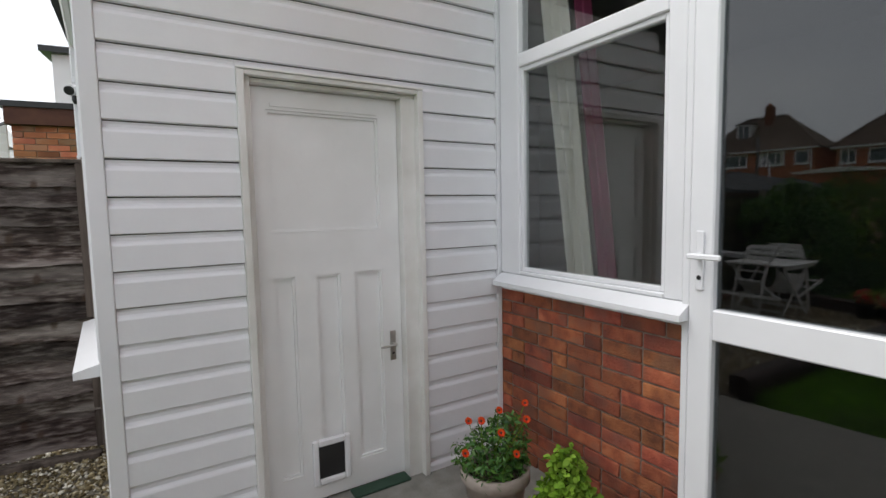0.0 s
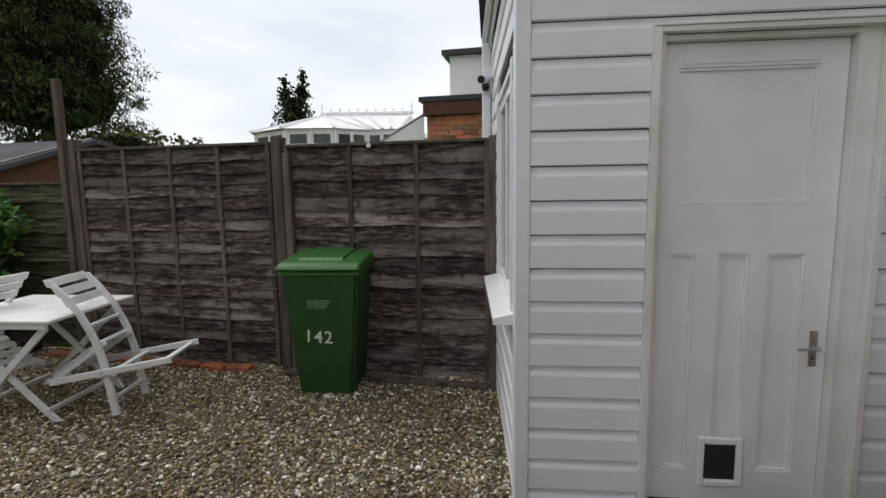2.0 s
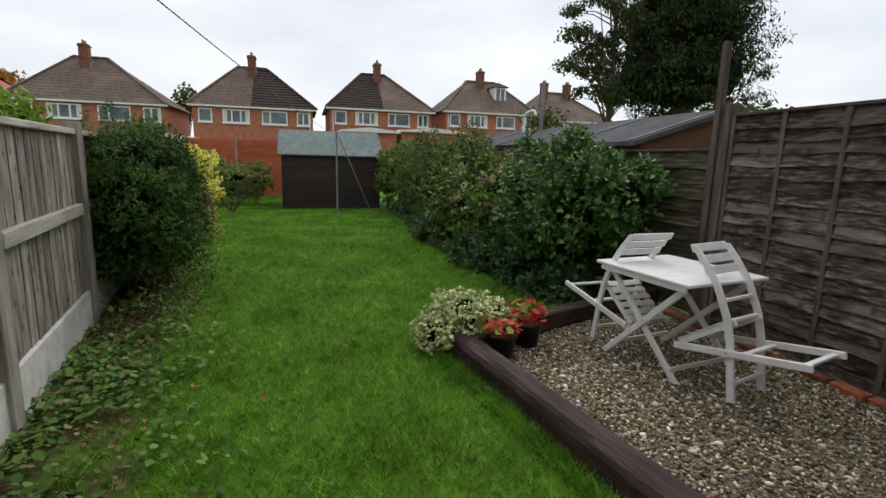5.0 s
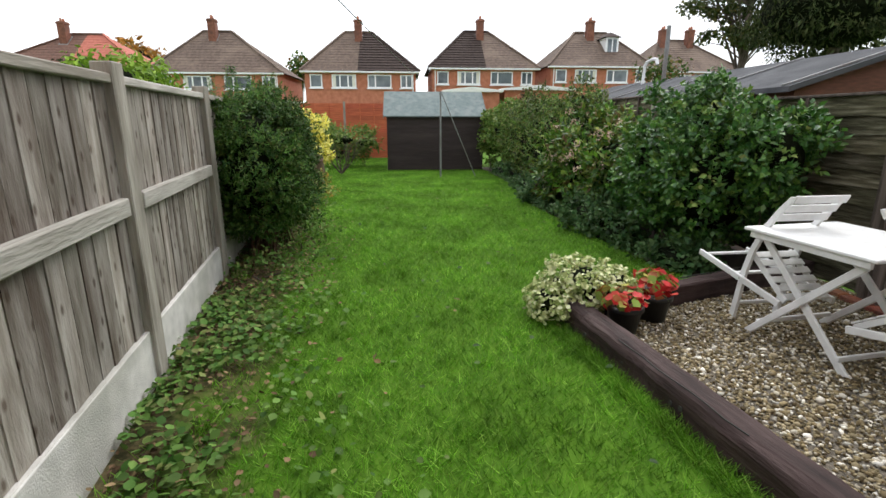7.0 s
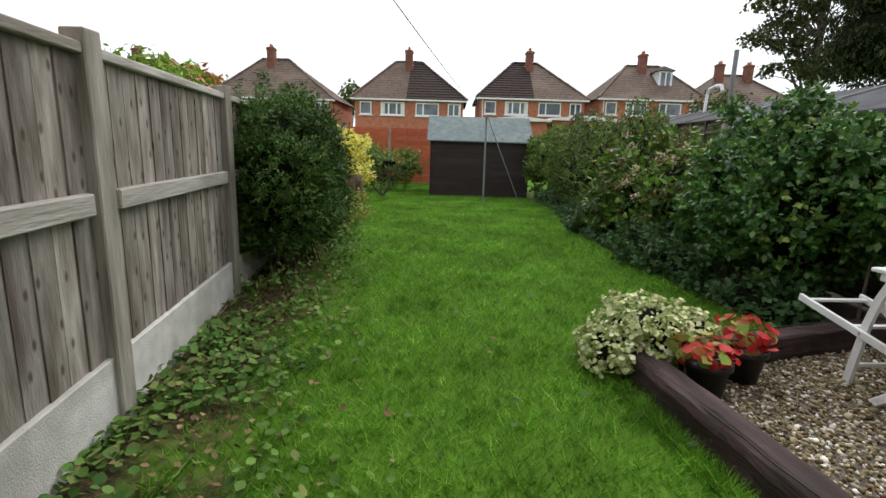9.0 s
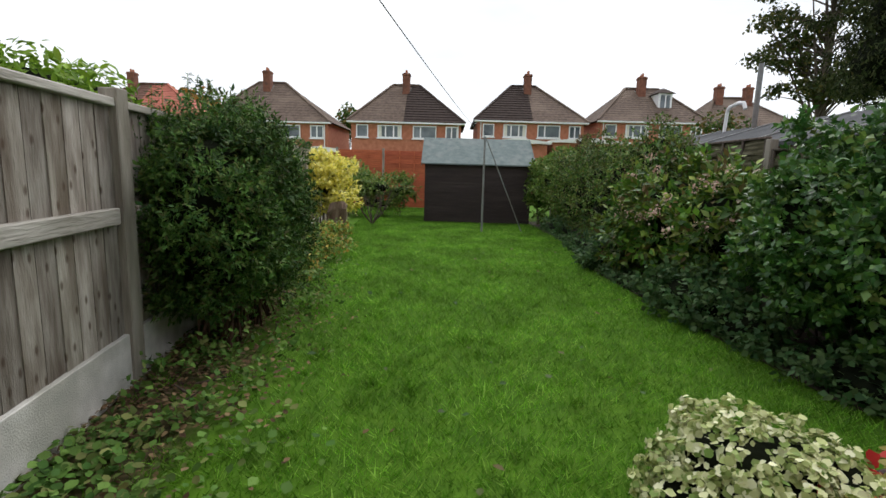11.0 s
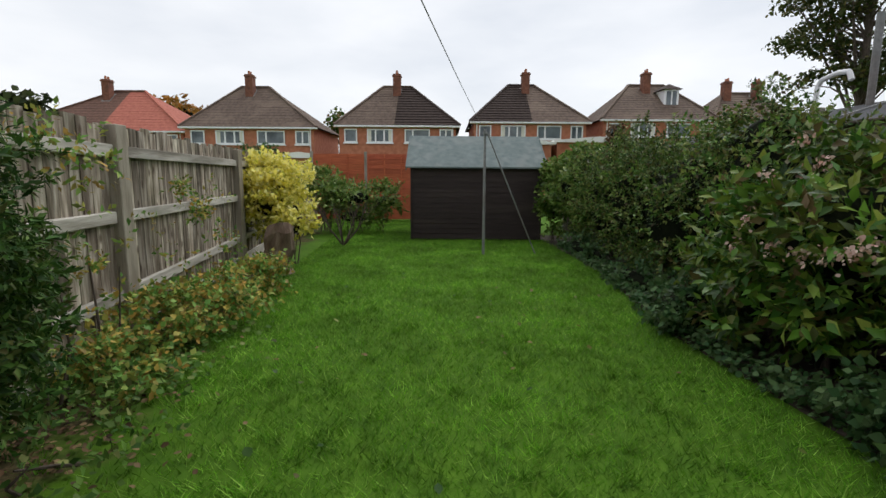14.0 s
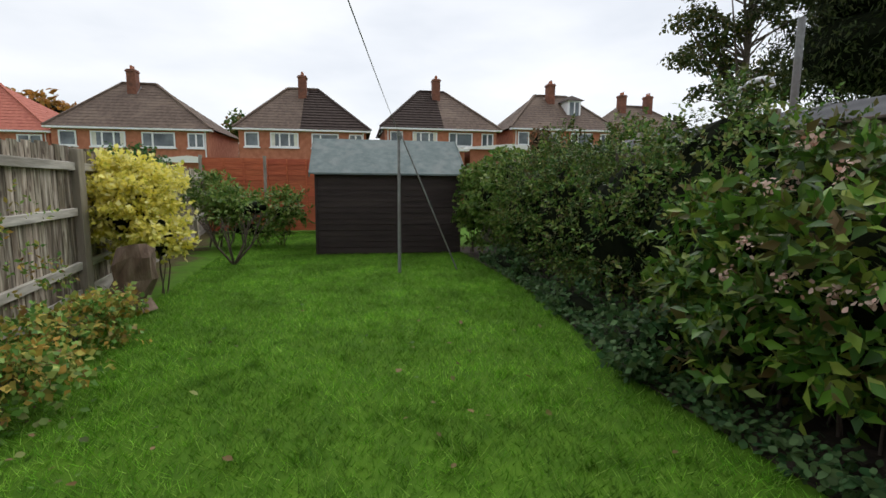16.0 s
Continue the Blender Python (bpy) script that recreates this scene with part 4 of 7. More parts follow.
pdoor = structure("door_2", "white plastic patio door with two dark panes", AXIS)
bm = bmesh.new()
DY = WY_A - 0.0
for b in ((DY - 0.035, DY - 0.002, 0, zt), (-0.6, -0.52, 0, zt), (-0.52, DY - 0.035, zt - 0.08, zt)):
    box(bm, HX - 0.02, HX + 0.07, b[0], b[1], b[2], b[3], 0.005)
part("door_frame", bm, M_PVC, pdoor)
for s0, s1 in ((0.62, DY - 0.038), (-0.515, 0.61)):
    leaf = None
    bm = bmesh.new()
    for b in ((s1 - 0.095, s1, 0.04, zt - 0.085), (s0, s0 + 0.095, 0.04, zt - 0.085), (s0 + 0.095, s1 - 0.095, 0.04, 0.17), (s0 + 0.095, s1 - 0.095, 1.0, 1.12), (s0 + 0.095, s1 - 0.095, zt - 0.18, zt - 0.085)):
        box(bm, HX - 0.032, HX + 0.04, b[0], b[1], b[2], b[3], 0.006)
    leaf = part("door_leaf", bm, M_PVC, pdoor)
    for z0, z1 in ((0.17, 1.0), (1.12, zt - 0.18)):
        bm = bmesh.new()
        box(bm, HX + 0.0, HX + 0.008, s0 + 0.09, s1 - 0.09, z0 - 0.005, z1 + 0.005)
        part("pane", bm, M_GLASSDARK, leaf).visible_shadow = False
bm = bmesh.new()
box(bm, HX - 0.042, HX - 0.033, DY - 0.1, DY - 0.07, 1.19, 1.42, 0.003)
hp = part("handle_plate", bm, M_PVC, pdoor)
bm = bmesh.new()
tube(bm, (HX - 0.04, DY - 0.085, 1.325), (HX - 0.085, DY - 0.085, 1.325), 0.011)
beam(bm, (HX - 0.085, DY - 0.06, 1.325), (HX - 0.085, DY - 0.19, 1.325), 0.016, 0.022, 0.005)
part("door_handle", bm, M_PVC, hp)
bm = bmesh.new()
tube(bm, (HX - 0.0445, DY - 0.085, 1.24), (HX - 0.04, DY - 0.085, 1.24), 0.009)
part("keyhole", bm, M_BLACK, hp)


# ---- fences ----
FENCE = [thing("fence", "weathered dark lapped timber fence beside gravel and hedge", "fence")]


def waney_panel(x0, x1, y, ztop, n, label, mat=M_WANEY, seed=0, battens=3, z0=0.06):
    rng = random.Random(seed)
    e = thing("fence_panel", label, "", "garden fence panels", at=(x0, y, 0))
    e.parent = FENCE[0]
    w = x1 - x0
    h = (ztop - z0) / n
    for i in range(n):
        b = bmesh.new()
        z = z0 + i * h
        segs = 14
        ph, am, fq = rng.uniform(0, 6.3), rng.uniform(0.004, 0.013), rng.uniform(0.5, 1.3)
        lo = [(w * k / segs, z - 0.014 - (0.25 if i == 0 and x0 < -11 else 0) + am * math.sin(ph + k * fq) + rng.uniform(-0.007, 0.005)) for k in range(segs + 1)]
        sl = rng.uniform(-0.006, 0.006)
        front = []
        for k, (u, v) in enumerate(lo):
            tz = z + h + 0.012
            front.append(((u, -0.046 + sl * k / segs, v), (u, -0.008, tz), (u, 0.0, tz), (u, -0.019 + sl * k / segs, v)))
        vs = [[b.verts.new(c) for c in row] for row in front]
        for r, s in zip(vs, vs[1:]):
            for j in range(4):
                b.faces.new((r[j], s[j], s[(j + 1) % 4], r[(j + 1) % 4]))
        b.faces.new(vs[0][::-1]), b.faces.new(vs[-1])
        bmesh.ops.recalc_face_normals(b, faces=b.faces)
        part("board", b, mat, e)
    for k in range(battens + 2):
        u = 0.02 + (w - 0.04) * k / (battens + 1)
        b = bmesh.new()
        box(b, u - 0.019, u + 0.019, -0.048, -0.024, z0 - 0.02, ztop + 0.01, 0.003)
        part("batten", b, M_WANEY_POST, e)
    b = bmesh.new()
    box(b, 0, w, -0.05, 0.015, ztop + 0.011, ztop + 0.035, 0.004)
    part("capping", b, M_WANEY_POST, e)
    return e


FY = 4.22
posts = [(-0.56, 1.88), (-2.3, 1.93), (-4.3, 1.98)]
waney_panel(-2.24, -0.6, FY, 1.83, 15, "weathered brown waney-lap fence panel beside the outbuilding", seed=1, battens=2)
waney_panel(-4.24, -2.36, FY, 1.86, 19, "weathered brown waney-lap fence panel with three battens", seed=2)


def post(name, x, y, w, ztop, mat, label, lean=0.0, d=None):
    e = thing(name, label, "", "garden fence posts", at=(x, y, 0))
    e.parent = FENCE[0]
    b = bmesh.new()
    d = d or w
    box(b, -w / 2, w / 2, -d / 2, d / 2, -0.05 + float(fall(x)), ztop, 0.006)
    b2 = part("shaft", b, mat, e)
    b2.matrix_basis = pose(0, 0, 0, 0, lean, 0)
    return e


for x, z in posts:
    post("fence_post", x, FY - 0.01, 0.09, z, M_WANEY_POST, "dark weathered timber fence post by the gravel")
post("fence_post", -4.4, FY - 0.03, 0.06, 2.5, M_WANEY_POST, "tall dark timber post standing above the fence")
post("fence_post", -2.2, FY - 0.06, 0.06, 1.8, M_WANEY_POST, "short grey post strapped beside the panel joint")
x = -4.5
k = 0
while x > -19.5:
    waney_panel(x - 1.78, x, FY + 0.08, 1.58 if k < 2 else 1.72, 11, "greenish grey lapped fence panel behind the hedge", M_WANEY_GREEN, seed=20 + k, battens=1 if k < 2 else 3)
    post("fence_post", x - 1.84, FY + 0.06, 0.09, 1.72 if k < 2 else 1.92, M_GREYPOST, "grey timber post behind the hedge")
    x -= 1.9
    k += 1


def board_panel(p0, p1, ztop, label, seed, gravel=0.3, near=True):
    """Vertical boards between two posts, with rails and a concrete gravel board."""
    rng = random.Random(seed)
    dx, dy = p1[0] - p0[0], p1[1] - p0[1]
    w = math.hypot(dx, dy)
    e = thing("fence_panel", label, "", "grey board fence panels", at=(p0[0], p0[1], 0), turn=math.degrees(math.atan2(dy, dx)))
    e.parent = FENCE[0]
    n = max(8, int(w / 0.125))
    bw = w / n
    for i in range(n):
        b = bmesh.new()
        t = ztop + (0.05 + rng.uniform(-0.035, 0.02) if not near else 0.0)
        c_, k_ = rng.uniform(-0.003, 0.002), rng.uniform(-0.004, 0.004)
        prism(b, [(i * bw - 0.012, 0.006 + c_), (i * bw + bw + k_, -0.006 + c_), (i * bw + bw + k_, -0.013 + c_), (i * bw - 0.012, -0.018 + c_)], "z", gravel + 0.002, t)
        part("board", b, M_GREYBOARD if near else M_TANBOARD, e)
    return e, w


def left_panel(x0, x1, ztop, seed, near):
    e, w = board_panel((x0, left_line(x0)), (x1, left_line(x1)), ztop, "grey weathered vertical board fence panel", seed, 0.3 if near else 0.08, near)
    sgn = -1
    for z in ((0.98,) if near else (0.35, 0.95)):
        b = bmesh.new()
        box(b, 0.05, w - 0.05, -0.062, -0.018, z - 0.045, z + 0.045, 0.006)
        part("rail", b, M_RAIL, e)
    b = bmesh.new()
    if near:
        box(b, 0.0, w, -0.05, 0.03, ztop + 0.001, ztop + 0.045, 0.005)
    else:
        box(b, 0.0, w, -0.062, -0.018, ztop - 0.2, ztop - 0.11, 0.005)
    part("capping", b, M_RAIL, e)
    b = bmesh.new()
    if near:
        box(b, 0.0, w, -0.04, 0.02, -0.02, 0.3, 0.004)
        part("gravel_board", b, M_CONCRETE, e, "pale concrete gravel board")
    else:
        box(b, 0.0, w, -0.03, 0.01, -0.02 + float(fall(x1)), 0.079, 0.004)
        part("gravel_board", b, M_RAIL, e)


FENCE[0] = thing("fence", "grey weathered board fence with concrete gravel boards", "fence")
NEARP = [1.6, -0.1, -1.74, -3.6, -5.42, -7.25]
for i, (a, b_) in enumerate(zip(NEARP, NEARP[1:])):
    left_panel(a - 0.05, b_ + 0.05, 1.56, 40 + i, True)
for a in NEARP:
    post("fence_post", a, left_line(a) + 0.02, 0.1, 1.66, M_GREYPOST, "grey weathered timber fence post")
FARP = [-7.25, -9.22, -12.6, -14.5, -16.3, -20.5, -22.5]
for i, (a, b_) in enumerate(zip(FARP, FARP[1:])):
    left_panel(a - 0.05, b_ + 0.05, 1.6, 60 + i, False)
for a in FARP[1:]:
    post("fence_post", a, left_line(a) + 0.04, 0.13, 1.64, M_TANPOST, "wide tan weathered timber fence post")

# back fence
FENCE[0] = thing("fence", "orange-brown stained lap fence across the garden end", "fence")
back = -22.6
y = left_line(back)
k = 0
while y < 1.6:
    e = thing("fence_panel", "orange-brown stained lap fence panel at the garden end", "", "end fence panels", at=(back, y, 0))
    e.parent = FENCE[0]
    for i in range(12):
        b = bmesh.new()
        prism(b, [(0.0, (0.06 if i else -0.2) + i * 0.165), (0.028, 0.05 + i * 0.165), (0.012, 0.225 + i * 0.165), (0.0, 0.225 + i * 0.165)], "y", 0.03, 1.78)
        part("board", b, M_REDFENCE, e)
    for u in (0.04, 0.62, 1.2, 1.76):
        b = bmesh.new()
        box(b, 0.03, 0.055, u - 0.02, u + 0.02, 0.05, 2.03, 0.003)
        part("batten", b, M_REDFENCE, e)
    post("fence_post", back, y - 0.04, 0.09, 2.12, M_GREYPOST, "grey post of the end fence")
    y += 1.86
    k += 1


tag_ = thing("fence_tag", "small white round tag on the fence capping", "tag", at=(-1.52, FY - 0.052, 1.84))
b = bmesh.new()
tube(b, (0, 0, 0), (0, -0.004, 0), 0.02, n=12)
part("disc", b, M_CHALK, tag_)

# ---- sleepers ----
def sleeper(p, q, label, h=0.18, w=0.165):
    p, q = Vector((*p, 0)), Vector((*q, 0))
    d = (q - p)
    e = thing("sleeper", label, "railway sleeper", "gravel edging sleepers", at=(p.x, p.y, 0), turn=math.degrees(math.atan2(d.y, d.x)))
    b = bmesh.new()
    n = 34
    rng = random.Random(int(abs(p.x) * 100))
    prof = [(0.006, -0.03), (w, -0.03), (w, h - 0.015), (w - 0.015, h - 0.004), (0.05, h), (0.02, h - 0.022), (0.002, h - 0.055)]
    rings = []
    for i in range(n + 1):
        x_ = d.length * i / n
        gouge = 0.03 * max(0.0, noise.noise(Vector((p.x * 3 + x_ * 4.5, 0, 0)))) if w > 0.1 else 0
        rings.append([b.verts.new((x_, u + rng.uniform(-0.003, 0.003) + (gouge if 4 <= j_ else 0), v + 0.009 * noise.noise(Vector((x_ * 6, j_ * 0.7, p.x))) - (gouge * 0.5 if j_ in (4, 5) else 0))) for j_, (u, v) in enumerate(prof)])
    for r, s in zip(rings, rings[1:]):
        for j in range(7):
            b.faces.new((r[j], r[(j + 1) % 7], s[(j + 1) % 7], s[j]))
    b.faces.new(rings[0]), b.faces.new(rings[-1][::-1])
    bmesh.ops.recalc_face_normals(b, faces=b.faces)
    part("timber", b, M_SLEEPER, e)
    for f_ in (0.16, 0.34, 0.52, 0.55, 0.83):
        b = bmesh.new()
        zc = h * rng.uniform(0.3, 0.55)
        r_ = rng.uniform(0.008, 0.014)
        tube(b, (d.length * f_, -0.001, zc), (d.length * f_, 0.006, zc), r_, r_, 9)
        part("bolt_hole", b, M_GAP, e, "dark round bolt hole")
    b = bmesh.new()
    prev_ = None
    for i in range(9):
        c_ = Vector((d.length * (0.3 + 0.05 * i), 0.03 + rng.uniform(-0.006, 0.008), h - 0.002))
        if prev_ is not None:
            beam(b, prev_, c_, 0.005, 0.006)
        prev_ = c_
    part("drying_crack", b, M_GAP, e, "dark drying crack along the top")


sleeper(EDGE[0], (-1.95, 2.043), "dark brown stained sleeper between lawn and gravel")
sleeper((-1.94, 2.045), EDGE[1], "dark brown stained sleeper running to the house")
sleeper(FAR_EDGE[1], (-4.3, 1.85), "dark brown stained sleeper at the far gravel edge")

# ---- shed ----
SX, SY0, SY1, SE, SR, SD = -16.85, 0.06, 3.05, 1.52, 2.27, 2.4
shed = thing("shed", "dark brown timber shed with a grey-green felt roof", "shed")
nb = 14
for i in range(nb):
    b = bmesh.new()
    z = -0.15 + i * (SE + 0.15) / nb
    hh = (SE + 0.15) / nb
    prism(b, [(SX + 0.0, z), (SX + 0.024, z), (SX + 0.014, z + hh - 0.004), (SX, z + hh - 0.004)], "y", SY0, SY1)
    part("board", b, M_SHED, shed)
b = bmesh.new()
prism(b, [(SX - SD, -0.22), (SX - 0.001, -0.22), (SX - 0.001, SE), (SX - SD / 2, SR - 0.03), (SX - SD, SE)], "y", SY0 + 0.01, SY1 - 0.01)
part("wall", b, M_SHED, shed)
b = bmesh.new()
box(b, SX - 0.01, SX + 0.04, SY0 - 0.02, SY0 + 0.03, -0.2, SE, 0.004)
part("corner_post", b, M_SHED, shed)
b = bmesh.new()
box(b, SX - 0.01, SX + 0.04, SY1 - 0.03, SY1 + 0.02, -0.2, SE, 0.004)
part("corner_post", b, M_SHED, shed)
b = bmesh.new()
prism(b, [(SX + 0.13, SE - 0.05), (SX + 0.13, SE - 0.015), (SX - SD / 2, SR + 0.02), (SX - SD - 0.13, SE - 0.015), (SX - SD - 0.13, SE - 0.05), (SX - SD / 2, SR - 0.02)], "y", SY0 - 0.1, SY1 + 0.1)
part("roof", b, M_FELT, shed)
for y0, y1 in ((SY0 - 0.125, SY0 - 0.101), (SY1 + 0.101, SY1 + 0.125)):
    for xe_ in (SX + 0.14, SX - SD - 0.14):
        b = bmesh.new()
        beam(b, (xe_, (y0 + y1) / 2, SE - 0.06), (SX - SD / 2, (y0 + y1) / 2, SR - 0.02), 0.022, 0.1)
        part("bargeboard", b, M_FELT, shed, "pale green bargeboard")

# washing pole
pole = thing("washing_pole", "thin grey metal washing line post with a slanting stay", "washing line post")
b = bmesh.new()
tube(b, (-14.15, 1.54, -0.2), (-14.12, 1.53, 2.09), 0.026, 0.022)
part("pole", b, M_GREYMETAL, pole)
b = bmesh.new()
box(b, -14.16, -14.08, 1.5, 1.56, 2.0, 2.06, 0.004)
part("cleat", b, M_GREYMETAL, pole)
b = bmesh.new()
tube(b, (-14.1, 1.56, 2.04), (-14.35, 2.5, fall(-14.3)), 0.013, 0.013, n=8)
part("stay", b, M_GREYMETAL, pole, "thin slanting grey metal stay")
b = bmesh.new()
tube(b, (-14.225, 2.02, 1.02), (-14.235, 2.06, 0.93), 0.02, n=8)
part("stay_joint", b, M_CABLE, pole)

# ---- garage next door ----
gar = thing("garage", "long low garage with a grey felt roof and brown gable", "garage")
b = bmesh.new()
prism(b, [(5.0, 0), (8.6, 0), (8.6, 1.75), (6.4, 2.2), (5.0, 1.72)], "x", -15.5, -6.5)
part("wall", b, material("dark_brown_boards", [(0.1, 0.04, 0.025), (0.16, 0.065, 0.04)], 0.85, 8, stretch=(1, 1, 5)), gar)
b = bmesh.new()
prism(b, [(4.85, 1.7), (6.4, 2.2), (8.8, 1.76), (8.8, 1.8), (6.4, 2.26), (4.85, 1.76)], "x", -15.7, -6.4)
part("roof", b, M_GFELT, gar)
for xx in (-6.5, -8.2, -9.9, -11.6, -13.3, -15.0):
    b = bmesh.new()
    beam(b, (xx, 4.85, 1.775), (xx, 6.4, 2.275), 0.04, 0.02)
    part("batten", b, M_GREYMETAL, gar)


# ---- houses ----
def course_strip(b, low, high, n, lip):
    """A roof slope from the low edge to the high edge in n overlapping courses."""
    (a0, a1), (c0, c1) = [[Vector(p) for p in e_] for e_ in (low, high)]
    nrm = (a1 - a0).cross(c0 - a0 if (c0 - a0).length > 0.01 else c1 - a0).normalized()
    if nrm.z < 0:
        nrm = -nrm
    for i in range(n):
        t, u = i / n, (i + 1) / n
        p, q, r, s_ = a0.lerp(c0, t) + nrm * lip, a1.lerp(c1, t) + nrm * lip, a1.lerp(c1, u), a0.lerp(c0, u)
        f0, f1 = a0.lerp(c0, t), a1.lerp(c1, t)
        v = [b.verts.new(k) for k in (p, q, r, s_)]
        if (r - s_).length > 0.02:
            b.faces.new(v)
        else:
            b.verts.remove(v[3])
            b.faces.new(v[:3])
        w = [b.verts.new(k) for k in (f0, f1, q, p)]
        b.faces.new(w)


def far_house(name, x, y0, y1, eave, ridge, tiles, tiles2, label, ra, rb, chim=(), split=None, dormer=None, base=0.0, brick=None, wins=((0.1, 0.055, 1), (0.35, 0.11, 3), (0.67, 0.108, 2), (0.915, 0.055, 2))):
    """Hipped semi-detached pair, its front towards +x at x; the ridge runs from ra to rb."""
    w = y1 - y0
    e = thing(name, label, "house", "houses behind the garden")
    dpt = 9.5
    b = bmesh.new()
    box(b, x - dpt, x, y0, y1, base, eave)
    part("wall", b, brick or M_FARBRICK, e)
    o = 0.35
    rx = x - dpt / 2
    sp = (ra + rb) / 2 if split is None else split
    for t, ya, yr, sgn in ((tiles, y0 - o, ra, -1), (tiles2, y1 + o, rb, 1)):
        b = bmesh.new()
        lip = 0.07 if t is M_TILE_D else 0.022
        course_strip(b, ((x + o, sp, eave), (x + o, ya, eave)), ((rx, sp, ridge), (rx, yr, ridge)), 15, lip)
        course_strip(b, ((x + o, ya, eave), (x - dpt - o, ya, eave)), ((rx, yr, ridge), (rx, yr, ridge)), 15, lip)
        course_strip(b, ((x - dpt - o, ya, eave), (x - dpt - o, sp, eave)), ((rx, yr, ridge), (rx, sp, ridge)), 6, lip)
        bmesh.ops.recalc_face_normals(b, faces=b.faces)
        rf = part("roof", b, t, e)
        b = bmesh.new()
        beam(b, (x + o, ya, eave + 0.06), (rx, yr, ridge + 0.07), 0.22, 0.12)
        part("hip_tiles", b, t, rf)
    b = bmesh.new()
    beam(b, (rx, ra, ridge + 0.06), (rx, rb, ridge + 0.06), 0.24, 0.16)
    part("ridge_tiles", b, tiles, e)
    b = bmesh.new()
    box(b, x + o, x + o + 0.1, y0 - o, y1 + o, eave - 0.14, eave - 0.02)
    part("gutter", b, M_PVC, e)
    b = bmesh.new()
    box(b, x + 0.01, x + o, y0 - o, y1 + o, eave - 0.16, eave - 0.03)
    part("soffit", b, M_FRAMEW, e)
    b = bmesh.new()
    yd = y1 - 0.25 if (y0 + y1) / 2 < 0 else y0 + 0.25
    tube(b, (x + 0.06, yd, base), (x + 0.06, yd, eave - 0.15), 0.05, n=6)
    part("downpipe", b, M_PVC, e)
    for yc in chim:
        b = bmesh.new()
        box(b, rx + 0.5, rx + 1.3, yc - 0.34, yc + 0.34, ridge - 1.5, ridge + 0.95, 0.02)
        box(b, rx + 0.45, rx + 1.35, yc - 0.4, yc + 0.4, ridge + 0.72, ridge + 0.86, 0.02)
        ch = part("chimney", b, M_CHIMNEY, e)
        b = bmesh.new()
        prism(b, [(rx + 0.4, ridge - 0.42), (rx + 1.4, ridge - 1.28), (rx + 1.4, ridge - 1.1), (rx + 0.4, ridge - 0.24)], "y", yc - 0.42, yc + 0.42)
        part("flashing", b, M_GREYMETAL, ch, "grey lead flashing")
        for dx in (0.7, 1.1):
            b = bmesh.new()
            tube(b, (rx + dx, yc, ridge + 0.94), (rx + dx, yc, ridge + 1.25), 0.12, 0.09, 8)
            part("chimney_pot", b, M_TERRA, ch)
    for frac, hwf, lights in wins:
        yc, hw = y0 + frac * w, hwf * w
        b = bmesh.new()
        z0, z1 = eave - 1.4, eave - 0.28
        box(b, x + 0.001, x + 0.03, yc - hw + 0.02, yc + hw - 0.02, z0 + 0.02, z1 - 0.02)
        wd = part("window", b, M_FARGLASS, e)
        b = bmesh.new()
        fw_ = 0.1
        for q in ((yc - hw, yc - hw + fw_, z0, z1), (yc + hw - fw_, yc + hw, z0, z1), (yc - hw + fw_, yc + hw - fw_, z0, z0 + fw_), (yc - hw + fw_, yc + hw - fw_, z1 - fw_, z1)):
            box(b, x + 0.031, x + 0.1, *q)
        for i in range(1, lights):
            yy = yc - hw + 2 * hw * i / lights if lights != 2 or hwf < 0.08 else yc - hw * 0.35
            box(b, x + 0.031, x + 0.1, yy - 0.06, yy + 0.06, z0 + fw_, z1 - fw_)
        part("frame", b, M_PVC, wd)
        b = bmesh.new()
        box(b, x + 0.001, x + 0.16, yc - hw - 0.08, yc + hw + 0.08, z0 - 0.1, z0 - 0.001)
        part("sill", b, M_PVC, wd)
        if lights == 3:
            for k_ in (-1, 1):
                b = bmesh.new()
                ws_ = hw * 0.12
                yy = yc + k_ * (hw - fw_ - ws_)
                box(b, x + 0.0302, x + 0.034, yy - ws_, yy + ws_, z0 + fw_, z1 - fw_)
                part("curtain", b, M_CURT_W, wd, "pale curtain behind the glass")
    if dormer is not None:
        b = bmesh.new()
        box(b, x - 3.6, x - 1.75, dormer - 0.62, dormer + 0.62, eave + 1.2, eave + 2.75)
        dm = part("dormer", b, M_PVC, e)
        b = bmesh.new()
        box(b, x - 1.749, x - 1.7, dormer - 0.42, dormer + 0.42, eave + 1.45, eave + 2.6)
        part("pane", b, M_FARGLASS, dm)
        b = bmesh.new()
        box(b, x - 1.699, x - 1.67, dormer - 0.05, dormer + 0.05, eave + 1.45, eave + 2.6)
        part("mullion", b, M_PVC, dm)
        b = bmesh.new()
        lo_ = [b.verts.new(k) for k in ((x - 1.5, dormer - 0.85, eave + 2.75), (x - 1.5, dormer + 0.85, eave + 2.75), (x - 4.2, dormer + 0.85, eave + 2.75), (x - 4.2, dormer - 0.85, eave + 2.75))]
        hi_ = [b.verts.new((x - 2.4, dormer, eave + 3.3)), b.verts.new((x - 4.2, dormer, eave + 3.3))]
        b.faces.new((lo_[0], lo_[1], hi_[0])), b.faces.new((lo_[1], lo_[2], hi_[1], hi_[0])), b.faces.new((lo_[3], lo_[0], hi_[0], hi_[1])), b.faces.new((lo_[2], lo_[3], hi_[1])), b.faces.new(lo_[::-1])
        part("dormer_roof", b, M_TILE_D, dm)
    return e


